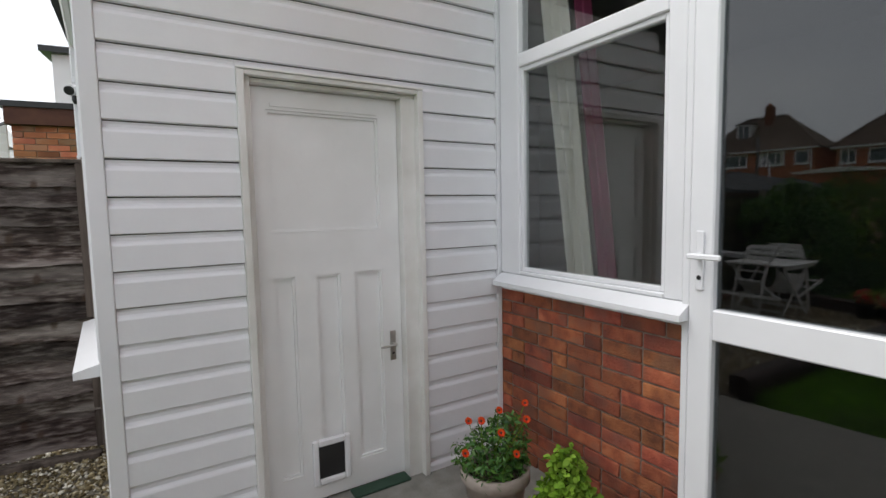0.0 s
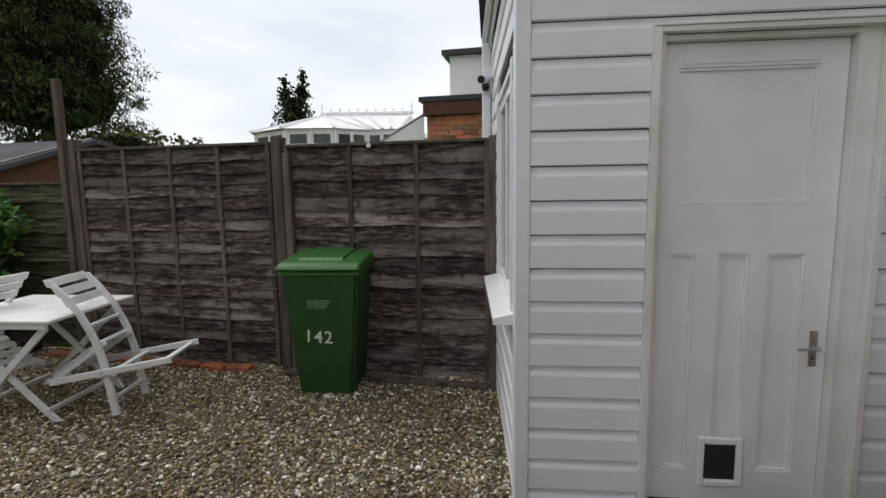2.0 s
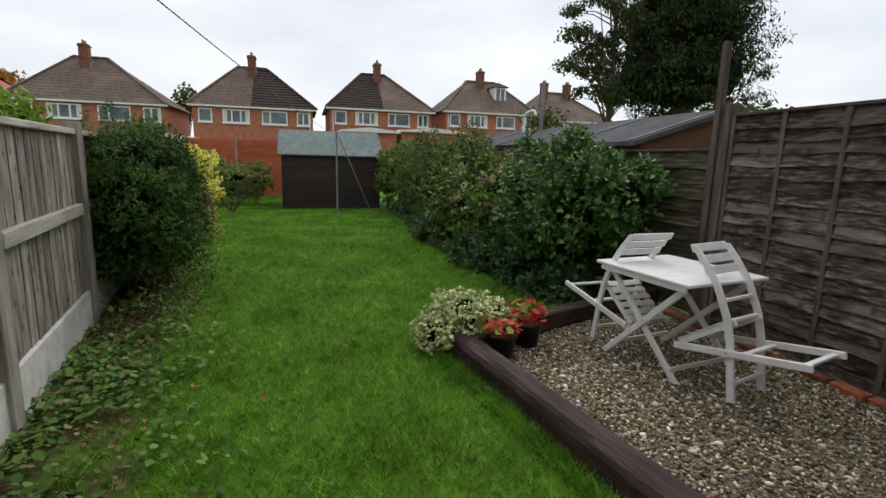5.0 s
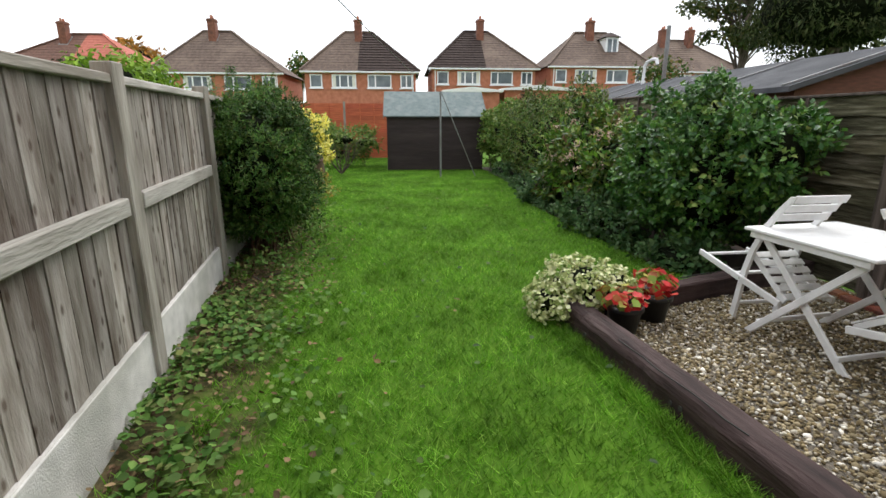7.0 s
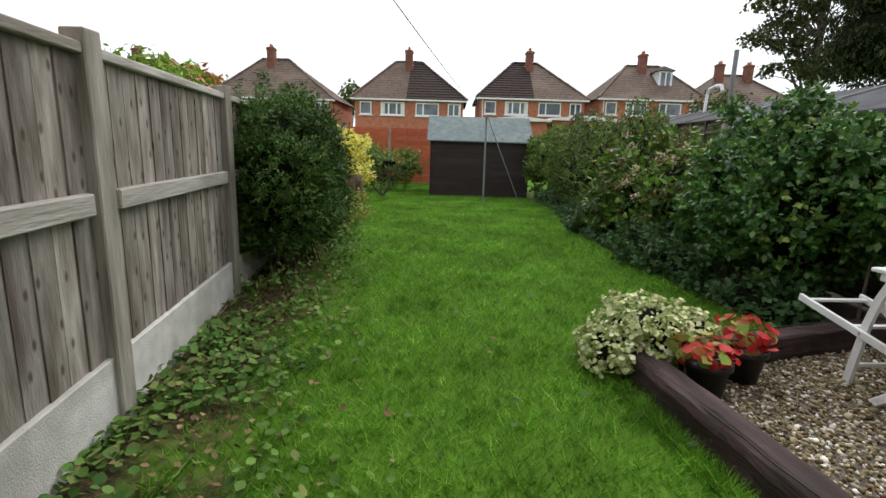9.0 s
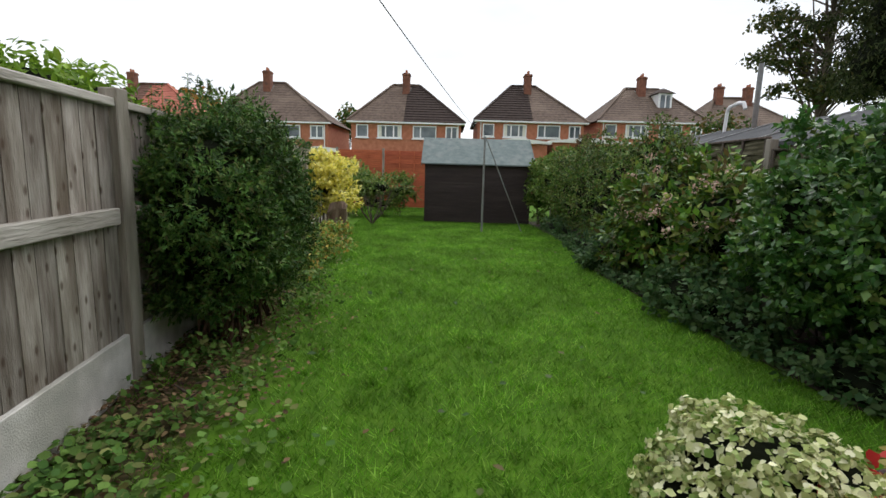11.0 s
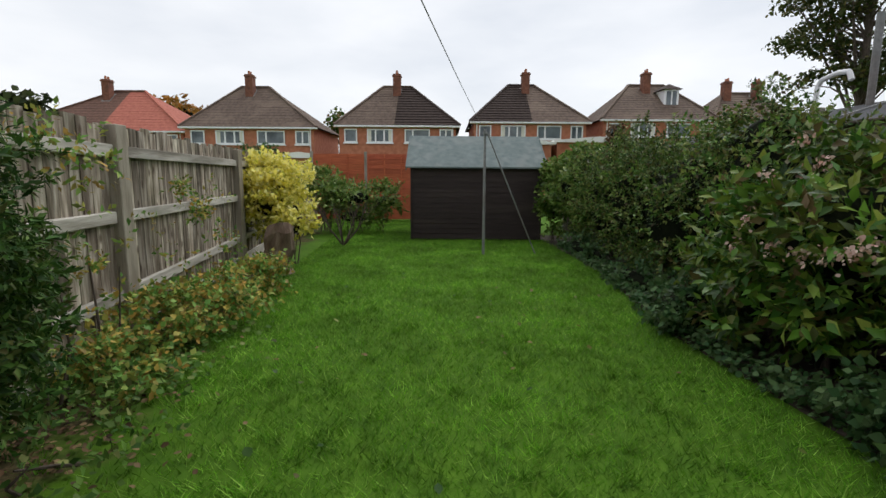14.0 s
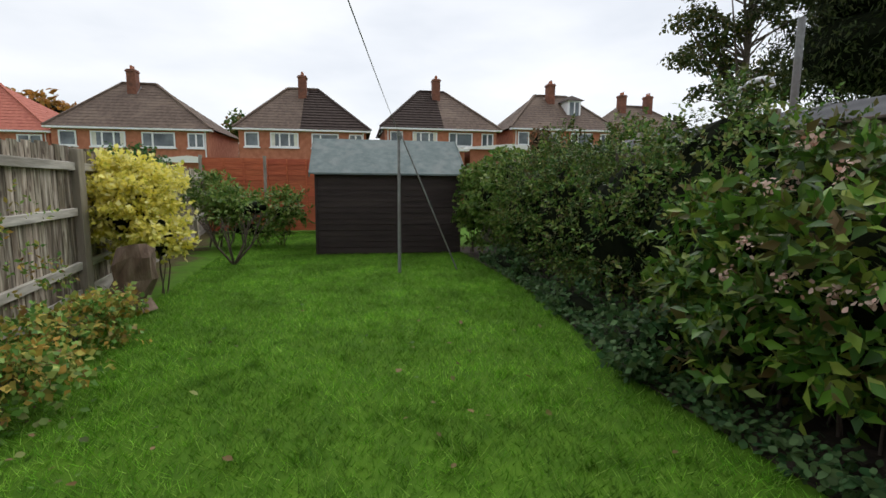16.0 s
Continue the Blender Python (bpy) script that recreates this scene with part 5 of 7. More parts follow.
H = -47.3
far_house("house", H, -21.1, -10.3, 5.3, 9.3, M_TILE_B, M_TILE_B, "red brick semi-detached house with a brown hipped roof", -18.1, -15.5, chim=(-16.9,))
far_house("house", H, -8.15, 1.6, 5.5, 9.4, M_TILE_B, M_TILE_D, "red brick semi-detached house, roof half brown and half dark", -5.0, -2.45, chim=(-3.65,), split=-3.5)
far_house("house", H, 3.1, 12.45, 5.85, 9.6, M_TILE_D, M_TILE_B, "red brick semi-detached house with a half dark, half brown roof", 6.45, 8.75, chim=(7.85,), split=7.9)
far_house("house", H, 13.9, 23.1, 6.1, 9.65, M_TILE_B, M_TILE_B, "red brick semi-detached house with a white dormer", 17.4, 20.6, chim=(18.6,), dormer=20.1)
far_house("house", H - 3, 24.6, 34.0, 6.0, 9.5, M_TILE_B, M_TILE_B, "red brick house partly behind trees", 27.6, 30.4, chim=(27.5, 30.4))
far_house("house", H - 2, -38.0, -22.3, 5.1, 9.2, M_TILE_DR, M_TILE_R, "red brick house with half its roof in bright red tiles", -31.0, -28.2, chim=(-31.2,), split=-29.6)

# ---- conservatory, extension, rendered house ----
cons = thing("conservatory", "white conservatory with a pale faceted roof and finials", "conservatory")
CE, CR = 3.02, 3.62
ring = [(-7.9, 13.6), (-7.35, 12.35), (-6.2, 11.8), (-5.0, 12.1), (-4.4, 12.7), (-3.6, 12.7), (-3.6, 15.8), (-6.2, 15.8), (-7.35, 15.2)]
b = bmesh.new()
prism(b, ring, "z", 0, CE - 0.42)
part("base", b, M_PVC, cons)
b = bmesh.new()
prism(b, [(x, y) for x, y in ring], "z", CE - 0.419, CE)
part("frame", b, M_PVC, cons)
for k in range(5):
    (xa, ya), (xb, yb) = ring[k], ring[k + 1]
    for u0, u1 in ((0.1, 0.43), (0.57, 0.9)):
        b = bmesh.new()
        beam(b, (xa + (xb - xa) * u0, ya + (yb - ya) * u0, CE - 0.24), (xa + (xb - xa) * u1, ya + (yb - ya) * u1, CE - 0.24), 0.05, 0.22)
        part("window", b, M_DARKPANE, cons)
    for u in (0.0, 0.5):
        b = bmesh.new()
        tube(b, (xa + (xb - xa) * u, ya + (yb - ya) * u, CE - 0.42), (xa + (xb - xa) * u, ya + (yb - ya) * u, CE - 0.06), 0.05, n=6)
        part("mullion", b, M_PVC, cons)
b = bmesh.new()
apex, end = (-6.1, 13.8, CR), (-3.7, 14.3, CR)
lo = [b.verts.new((x + (x + 5.5) * 0.06, y + (y - 14) * 0.06, CE)) for x, y in ring]
va, ve = b.verts.new(apex), b.verts.new(end)
for k in (0, 1, 2, 7):
    b.faces.new((lo[k], lo[k + 1], va))
b.faces.new((lo[8], lo[0], va)), b.faces.new((lo[3], lo[4], va)), b.faces.new((lo[4], lo[5], ve, va)), b.faces.new((lo[5], lo[6], ve)), b.faces.new((lo[6], lo[7], va, ve))
bmesh.ops.recalc_face_normals(b, faces=b.faces)
part("roof", b, M_POLY, cons)
for k in range(6):
    x, y = ring[k]
    b = bmesh.new()
    beam(b, (x + (x + 5.5) * 0.06, y + (y - 14) * 0.06, CE + 0.02), apex if k < 5 else end, 0.06, 0.05)
    part("roof_bar", b, M_PVC, cons)
for t in (0.25, 0.5, 0.75):
    b = bmesh.new()
    beam(b, (-4.4 + 0.9 * t, 12.62, CE + 0.02), (-6.1 + 2.4 * t, 13.8 + 0.5 * t, CR), 0.06, 0.05)
    part("roof_bar", b, M_PVC, cons)
b = bmesh.new()
beam(b, (-6.2, 13.8, CR + 0.03), (-3.6, 14.3, CR + 0.03), 0.1, 0.08)
for i in range(11):
    t = i / 10
    p = Vector((-6.15 + 2.5 * t, 13.8 + 0.5 * t, CR + 0.06))
    h = 0.26 if i in (0, 10) else 0.12
    tube(b, p, p + Vector((0, 0, h)), 0.018, 0.008, 6)
    beam(b, p + Vector((-0.05, 0, h * 0.6)), p + Vector((0.05, 0, h * 0.6)), 0.015, 0.02)
part("ridge_cresting", b, M_PVC, cons)

cons.location = (-0.4, 0.0, 0.0)

ext = thing("brick_extension", "flat-roofed red brick extension beyond the fence", "extension")
b = bmesh.new()
box(b, -2.02, 0.8, 8.0, 11.3, 0, 2.6)
part("wall", b, M_PALEMORTAR, ext)
b = bmesh.new()
box(b, -2.06, 0.85, 7.9, 11.3, 2.601, 2.8)
part("fascia", b, material("dark_wood_fascia", [(0.08, 0.03, 0.02), (0.12, 0.05, 0.03)], 0.8), ext)
b = bmesh.new()
box(b, -2.12, 0.9, 7.88, 11.35, 2.801, 2.87)
part("roof", b, M_BLACK, ext)
lean = thing("lean_to", "pale slatted sloping roof beside the brick extension", "lean-to")
for i in range(8):
    za, zb = 1.75 + 0.11 * i, 1.75 + 0.11 * (i + 1) - 0.006
    xa, xb = -3.75 + 1.61 * min(1, (za - 1.75) / 0.88), -3.75 + 1.61 * min(1, (zb - 1.75) / 0.88)
    b = bmesh.new()
    prism(b, [(xa, za), (-2.13, za), (-2.13, zb), (xb, zb)] if xb < -2.14 else [(xa, za), (-2.13, za), (-2.13, zb)], "y", 8.2, 8.23 + 0.004 * (i % 2))
    part("slat", b, M_POLY, lean)
b = bmesh.new()
beam(b, (-3.8, 8.25, 1.74), (-2.13, 8.25, 2.66), 0.1, 0.03)
part("verge", b, M_GREYMETAL, lean)
b = bmesh.new()
box(b, -3.7, -2.14, 8.3, 10.5, 0, 1.74)
part("wall", b, M_POLY, lean)
wh = thing("rendered_house", "white rendered house with a dark roof edge", "house")
b = bmesh.new()
box(b, -2.35, 4.0, 11.4, 18, 0, 4.35)
part("wall", b, M_RENDER, wh)
b = bmesh.new()
box(b, -2.5, 4.1, 11.25, 18.1, 4.351, 4.45)
part("roof_edge", b, M_BLACK, wh)


# ---- trees ----
def tree(name, label, x, y, h, trunk_r, balls, n, size, mat, seed, shape=LEAF, shape_f=LEAF_F, core_scale=0.0, limbs=10, base=0.25, category="tree", narrow=1.0, airy=0, clump=1.0, tuft=0.0, droop=0.4):
    e = thing(name, label, category, "trees beyond the fence")
    rng = random.Random(seed)
    b = bmesh.new()
    tube(b, (x, y, -0.1), (x, y, h * 0.85), trunk_r, trunk_r * 0.25, 10)
    for i in range(limbs):
        q = rng.choice(balls)
        zz = h * (base + 0.5 * rng.random())
        tube(b, (x, y, min(zz, q[2])), (q[0] + rng.uniform(-0.5, 0.5) * q[3], q[1] + rng.uniform(-0.5, 0.5) * q[4], q[2] + rng.uniform(-0.2, 0.4) * q[5]), trunk_r * 0.35, trunk_r * 0.08, 7)
    part("trunk", b, M_BARK, e)
    if airy:
        b = bmesh.new()
        tufts_ = []
        for i in range(airy):
            q = rng.choice(balls)
            d = Vector((rng.gauss(0, 1), rng.gauss(0, 1), rng.gauss(0, 1))).normalized() * rng.uniform(0.35, 1.0)
            c = Vector((q[0] + d.x * q[3], q[1] + d.y * q[4], q[2] + d.z * q[5]))
            zb = max(h * base, min(c.z - 0.8 - 0.5 * rng.random(), h * 0.8))
            m_ = Vector((x, y, zb)).lerp(c, 0.5) + Vector((0, 0, 0.25))
            tube(b, (x, y, zb), m_, trunk_r * 0.2, trunk_r * 0.13, 6)
            tube(b, m_, c, trunk_r * 0.13, trunk_r * 0.04, 5)
            r_ = rng.uniform(0.35, 0.75) * clump
            tufts_.append((c.x, c.y, c.z, r_ * 1.3, r_ * 1.3, r_ * 0.8))
        part("branch_network", b, M_BARK, e)
        balls = tufts_
    pts, nr = cloud(balls, n, seed, shell=0.75 if not core_scale else 0.35, lump=0.22, tuft=tuft, per=90)
    scatter("crown", pts, nr, size, mat, e, shape, shape_f, narrow, 0.9, seed, droop=droop)
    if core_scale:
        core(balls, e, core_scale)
    return e


tree("broadleaf_tree", "tall airy broadleaf tree with thinning dark leaves", -26.0, 17.5, 14.5, 0.22,
     [(-26.2, 17.3, 10.5, 2.6, 2.6, 2.2), (-24.8, 18.2, 8.6, 2.2, 2.2, 1.8), (-27.8, 16.6, 8.2, 2.0, 2.0, 1.6), (-26.0, 17.5, 12.8, 2.0, 2.0, 1.8), (-27.0, 17.0, 6.0, 1.6, 1.6, 1.2), (-24.6, 17.6, 5.6, 1.5, 1.5, 1.1)],
     17000, 0.17, L_TREE, 5, limbs=12, airy=95, clump=0.9, base=0.2)
tree("conifer_tree", "tall dense dark green conifer", -17.6, 15.0, 17, 0.35,
     [(-17.6, 15.0, 4.9 + 1.5 * i, 2.7 - 0.2 * i, 2.7 - 0.2 * i, 1.45) for i in range(9)],
     64000, 0.19, L_CONIFER, 6, DIAMOND, DIAMOND_F, core_scale=0.82, limbs=6, narrow=0.45, tuft=0.42, droop=1.6)
tree("conifer_tree", "small dark conifer with two pointed tops behind the conservatory", -15.6, 30.0, 7.0, 0.15,
     [(-16.3, 30.0, 3.2 + 0.75 * i, 2.1 - 0.22 * i, 1.7 - 0.15 * i, 0.8) for i in range(6)] + [(-16.9, 30, 7.5, 0.55, 0.4, 0.8), (-15.7, 30, 7.6, 0.55, 0.4, 0.9), (-16.9, 30, 8.3, 0.25, 0.2, 0.6), (-15.65, 30, 8.6, 0.25, 0.2, 0.6)],
     4200, 0.26, L_CONIFER, 7, DIAMOND, DIAMOND_F, core_scale=0.65, limbs=3)
tree("broadleaf_tree", "orange autumn tree behind the red roof", -66.0, -34.0, 8.5, 0.3, [(-66, -34, 7.5, 4.5, 6, 3.0)], 3000, 0.6, L_ORTREE, 8, core_scale=0.8)
tree("broadleaf_tree", "green tree between two far houses", -62.0, -11.5, 8.0, 0.15, [(-62, -11.3, 6.6, 1.5, 1.5, 1.9)], 700, 0.4, L_MIX, 9)
tree("broadleaf_tree", "yellow-green tree beside the far brick house", -36.0, 18.5, 6.0, 0.15, [(-36, 18.5, 4.6, 1.5, 1.9, 1.2)], 900, 0.22, L_MIX, 10)
tree("broadleaf_tree", "distant green tree at the row's end", -60.0, 60.0, 10.0, 0.3, [(-60, 60, 6.5, 5, 7, 4.5), (-58, 72, 6, 5, 7, 4)], 3500, 0.8, L_TREE, 11, core_scale=0.8)
tree("garden_tree", "pale green shrub rising over the grey fence", -6.5, -2.2, 1.4, 0.05, [(-6.1, -2.1, 1.68, 0.42, 0.4, 0.32), (-6.6, -2.15, 1.72, 0.4, 0.4, 0.3), (-7.05, -2.2, 1.6, 0.32, 0.3, 0.26)], 2600, 0.08, L_LIME, 12, limbs=5, narrow=0.55, core_scale=0.6)
tree("garden_tree", "small dark conifer standing beyond the grey fence", -16.5, -8.5, 3.0, 0.05, [(-16.5, -8.5, 2.7, 0.6, 0.7, 0.35), (-17, -9.3, 2.5, 0.6, 0.6, 0.3)], 900, 0.16, L_CONIFER, 13, limbs=5)
far_house("house", -35, 26.5, 33.5, 2.4, 4.7, M_TILE_B, M_TILE_B, "low brown-roofed bungalow seen over the fence", 29.0, 31.0, chim=(30.5,))

b = bmesh.new()
flue = thing("flue_pipe", "pale grey metal flue pipe above the garage roof", "flue pipe")
tube(b, (-12.0, 6.3, 2.1), (-12.0, 6.3, 3.35), 0.045, n=10)
part("pipe", b, M_GREYMETAL, flue)
goose = thing("vent_pipe", "white plastic vent pipe with a bent neck above the garage roof", "vent pipe")
b = bmesh.new()
gp_ = [(-13.0, 6.3, 2.1), (-12.95, 6.3, 2.62), (-12.88, 6.3, 2.7), (-12.6, 6.3, 2.74), (-12.4, 6.3, 2.72), (-12.34, 6.3, 2.6)]
for g0_, g1_ in zip(gp_, gp_[1:]):
    tube(b, g0_, g1_, 0.035, n=8)
part("pipe", b, M_PVC, goose)

for gx, gy, gw, gh, lab in ((-31.0, 3.0, 3.2, 3.1, "low garage with a pale flat roof beyond the end fence"), (-31.5, 6.6, 4.2, 3.25, "low garage with a pale flat roof beyond the end fence"), (-30.0, -8.0, 3.2, 2.3, "small garage beyond the end fence")):
    e = thing("garage", lab, "garage", at=(gx, gy, 0))
    b = bmesh.new()
    box(b, -5.0, 0.0, 0.0, gw, 0, gh - 0.15)
    part("wall", b, M_FARBRICK, e)
    b = bmesh.new()
    prism(b, [(-0.2, gh - 0.149), (-0.2, gh - 0.05), (gw / 2, gh + 0.15), (gw + 0.2, gh - 0.05), (gw + 0.2, gh - 0.149)], "x", -5.2, 0.25)
    part("roof", b, M_POLY, e)
cabin = thing("summerhouse", "brown timber summerhouse with a grey pitched roof", "summerhouse", at=(-26.0, 10.8, 0))
b = bmesh.new()
prism(b, [(0, 0), (3.0, 0), (3.0, 2.3), (1.5, 3.05), (0, 2.3)], "x", -3.0, 0.0)
part("wall", b, M_REDFENCE, cabin)
b = bmesh.new()
prism(b, [(-0.3, 2.2), (1.5, 3.1), (3.3, 2.2), (3.3, 2.28), (1.5, 3.2), (-0.3, 2.28)], "x", -3.3, 0.3)
part("roof", b, M_GFELT, cabin)

# washing line from the post to a hook on the house
bm = bmesh.new()
P, Q = Vector((-14.12, 1.53, 2.06)), Vector((2.08, -0.275, 2.03))
prev = None
for i in range(41):
    t = i / 40
    c = P.lerp(Q, t) - Vector((0, 0, 0.148 * 4 * t * (1 - t)))
    if prev is not None:
        tube(bm, prev, c, 0.0026, n=5)
    prev = c
cab = thing("washing_line", "thin sagging washing line from the post to the house", "washing line")
part("line", bm, M_GREYMETAL, cab)

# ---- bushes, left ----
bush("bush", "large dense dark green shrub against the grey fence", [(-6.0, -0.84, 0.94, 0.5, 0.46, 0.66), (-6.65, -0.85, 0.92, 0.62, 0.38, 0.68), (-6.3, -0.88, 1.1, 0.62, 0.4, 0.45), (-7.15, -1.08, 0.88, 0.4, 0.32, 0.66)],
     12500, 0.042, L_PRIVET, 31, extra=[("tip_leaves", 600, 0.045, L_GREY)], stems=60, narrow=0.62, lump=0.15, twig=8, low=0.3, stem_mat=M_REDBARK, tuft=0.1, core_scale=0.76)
def spires(name, label, spots, mat, seed):
    """Thin upright stems with short leaves all round."""
    e = thing(name, label, "plant")
    r = np.random.default_rng(seed)
    pts, nr = [], []
    sb = bmesh.new()
    for x, y, z0, h in spots:
        lx, ly = r.uniform(-0.05, 0.05, 2)
        tube(sb, (x, y, z0 - 0.5), (x + lx, y + ly, z0 + h), 0.004, 0.002, 5)
        for k in range(int(h * 260)):
            t = r.uniform(0, 1)
            a = r.uniform(0, 6.28)
            w = 0.035 * (1.1 - t)
            pts.append((x + lx * t + w * math.cos(a), y + ly * t + w * math.sin(a), z0 + h * t))
            nr.append((0.3 * math.cos(a), 0.3 * math.sin(a), 1.0))
    scatter("leaves", np.array(pts), np.array(nr), 0.045, mat, e, narrow=0.35, tilt=0.5, seed=seed)
    part("woody_base", sb, L_LIME, e)


spires("spire_plant", "thin leafy spires rising over the dark shrub", [(-5.95, -1.2, 1.5, 0.26), (-6.12, -1.2, 1.5, 0.3), (-6.25, -1.15, 1.5, 0.27), (-6.41, -1.2, 1.52, 0.4), (-6.5, -1.1, 1.5, 0.26), (-6.64, -1.2, 1.52, 0.42), (-6.76, -1.1, 1.5, 0.3), (-6.87, -1.2, 1.52, 0.42), (-7.0, -1.15, 1.5, 0.28), (-7.19, -1.2, 1.52, 0.38), (-7.38, -1.15, 1.5, 0.28), (-7.6, -1.2, 1.5, 0.34), (-5.8, -1.1, 1.45, 0.22)], L_GREY, 32)
bush("bush", "yellow and green variegated shrub by a stump", [(-13.4, -1.95, 1.1, 0.5, 0.46, 0.3), (-13.1, -1.86, 0.85, 0.45, 0.36, 0.32), (-13.6, -2.1, 1.25, 0.4, 0.34, 0.16), (-12.9, -1.45, 0.62, 0.22, 0.16, 0.3)], 1700, 0.075, L_GOLD, 33, twig=6, narrow=1.1, lump=0.24, stems=12, tuft=0.12)
bush("bush", "glossy rhododendron shrub near the end fence", [(-18.4, -1.55, 0.72, 0.6, 0.75, 0.3), (-18.5, -0.75, 0.62, 0.5, 0.5, 0.26), (-18.7, -2.4, 0.95, 0.4, 0.5, 0.3), (-18.6, -1.6, 0.2, 0.5, 0.9, 0.3)], 1000, 0.12, L_RHODO, 34, narrow=0.7, core_scale=0.5, stems=18, twig=6, tuft=0.16)
bush("bush", "bare-stemmed shrub with few leaves on the lawn", [(-15.5, -1.25, 0.95, 0.4, 0.45, 0.28)], 50, 0.07, L_RHODO, 35, stems=0, core_scale=0, twig=4)
rngs = random.Random(8)
bs = thing("stemmed_shrub", "leafless branching grey-brown stems rising from the lawn", "bush")
for i in range(7):
    a_ = i * 0.9
    p0_, b = Vector((-15.5, -1.25, float(fall(-15.5)) - 0.02)), bmesh.new()
    d_ = Vector((math.cos(a_) * 0.22, math.sin(a_) * 0.3, 0.35))
    p1_ = p0_ + d_
    tube(b, p0_, p1_, 0.02, 0.015, 6)
    for k in range(3):
        q_ = p1_ + Vector((d_.x * 0.5 + rngs.uniform(-0.15, 0.15), d_.y * 0.5 + rngs.uniform(-0.15, 0.15), rngs.uniform(0.35, 0.6)))
        tube(b, p1_, q_, 0.011, 0.005, 5)
        tube(b, p1_.lerp(q_, 0.55), q_ + Vector((rngs.uniform(-0.15, 0.15), rngs.uniform(-0.15, 0.15), 0.05)), 0.006, 0.003, 5)
    part("stem", b, M_BARK, bs)
bush("bramble", "low bramble with yellowing leaves by the fence", [(-9.5, -1.15, 0.1, 0.5, 0.36, 0.17), (-10.6, -1.35, 0.12, 0.65, 0.4, 0.16), (-8.5, -1.15, 0.08, 0.4, 0.26, 0.15), (-9.0, -1.3, 0.2, 0.3, 0.2, 0.2)], 1900, 0.052, L_BRAMBLE, 36, narrow=1.3, twig=4, lump=0.25, stems=8, tuft=0.1, core_scale=0)
bush("climbing_plant", "thin straggling plant against the weathered fence", [(-8.2, -1.25, 0.7, 0.8, 0.22, 0.75), (-10.4, -1.7, 0.8, 0.9, 0.15, 0.5)], 330, 0.05, L_BRAMBLE, 37, core_scale=0, stems=5, twig=5, narrow=0.8, tuft=0.12)
bush("bush", "green shrub behind the far end of the fence", [(-20.0, -4.6, 1.5, 1.6, 0.8, 0.7)], 2500, 0.09, L_DARK, 38)

# ---- bushes, right ----
bush("bush", "large glossy dark green camellia by the fence", [(-5.7, 3.62, 0.8, 0.5, 0.46, 0.68), (-6.3, 3.6, 0.86, 0.6, 0.5, 0.74), (-5.95, 3.75, 1.24, 0.62, 0.42, 0.42), (-5.05, 3.8, 1.1, 0.26, 0.22, 0.28)], 4800, 0.062, L_GLOSSY, 41, lump=0.16, stems=8, twig=6, narrow=1.05, extra=[("bright_leaves", 420, 0.06, L_RHODO)], tuft=0.11, core_scale=0.8)
bush("bush", "mixed shrub with faded pink flower heads", [(-7.75, 3.6, 0.76, 0.5, 0.42, 0.44), (-8.55, 3.5, 0.82, 0.6, 0.5, 0.52), (-9.3, 3.4, 0.78, 0.45, 0.46, 0.52), (-8.9, 3.35, 0.45, 0.6, 0.42, 0.35)], 2100, 0.11, L_SHRUB, 42, stems=34, lump=0.22, narrow=0.75, twig=6, low=0.16, tuft=0.13, core_scale=0.76)
pc_, nc_ = cloud([(-7.7, 3.45, 0.85, 0.66, 0.52, 0.5), (-8.6, 3.4, 0.9, 0.72, 0.6, 0.58)], 1400, 421, shell=0.02)
pc_ = pc_[(pc_[:, 2] > 0.75) & (nc_[:, 1] < 0.1)][:24]
rc_ = np.random.default_rng(9)
pp_ = (pc_[:, None, :] + rc_.normal(0, 0.032, (len(pc_), 26, 3))).reshape(-1, 3)
scatter("flower_heads", pp_, np.tile([-0.2, -0.8, 0.5], (len(pp_), 1)), 0.024, L_PINK, None, narrow=1.6, tilt=0.8, seed=10, label="faded pink and cream flower heads", kind="stuff")
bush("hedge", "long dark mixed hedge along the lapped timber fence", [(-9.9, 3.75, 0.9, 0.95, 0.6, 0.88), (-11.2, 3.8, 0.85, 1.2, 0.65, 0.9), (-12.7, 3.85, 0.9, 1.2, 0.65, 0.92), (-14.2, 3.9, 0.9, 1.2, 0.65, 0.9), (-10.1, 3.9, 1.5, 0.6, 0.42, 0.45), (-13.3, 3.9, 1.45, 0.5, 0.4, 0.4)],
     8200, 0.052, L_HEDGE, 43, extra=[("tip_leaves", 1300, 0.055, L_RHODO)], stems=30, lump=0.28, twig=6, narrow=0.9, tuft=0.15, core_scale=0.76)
bush("ivy", "bright green ivy growing beside the shed", [(-15.9, 3.7, 1.1, 1.1, 0.6, 0.75), (-16.6, 3.3, 0.8, 0.5, 0.3, 0.7)], 1700, 0.085, L_RHODO, 44, narrow=1.3, twig=5, tuft=0.13)
bush("dead_trunk", "brown ivy-wrapped dead trunk above the hedge", [(-14.0, 3.75, 1.85, 0.2, 0.2, 0.35), (-14.0, 3.75, 1.2, 0.2, 0.2, 0.5)], 1600, 0.05, L_LITTER, 45, category="tree stump")
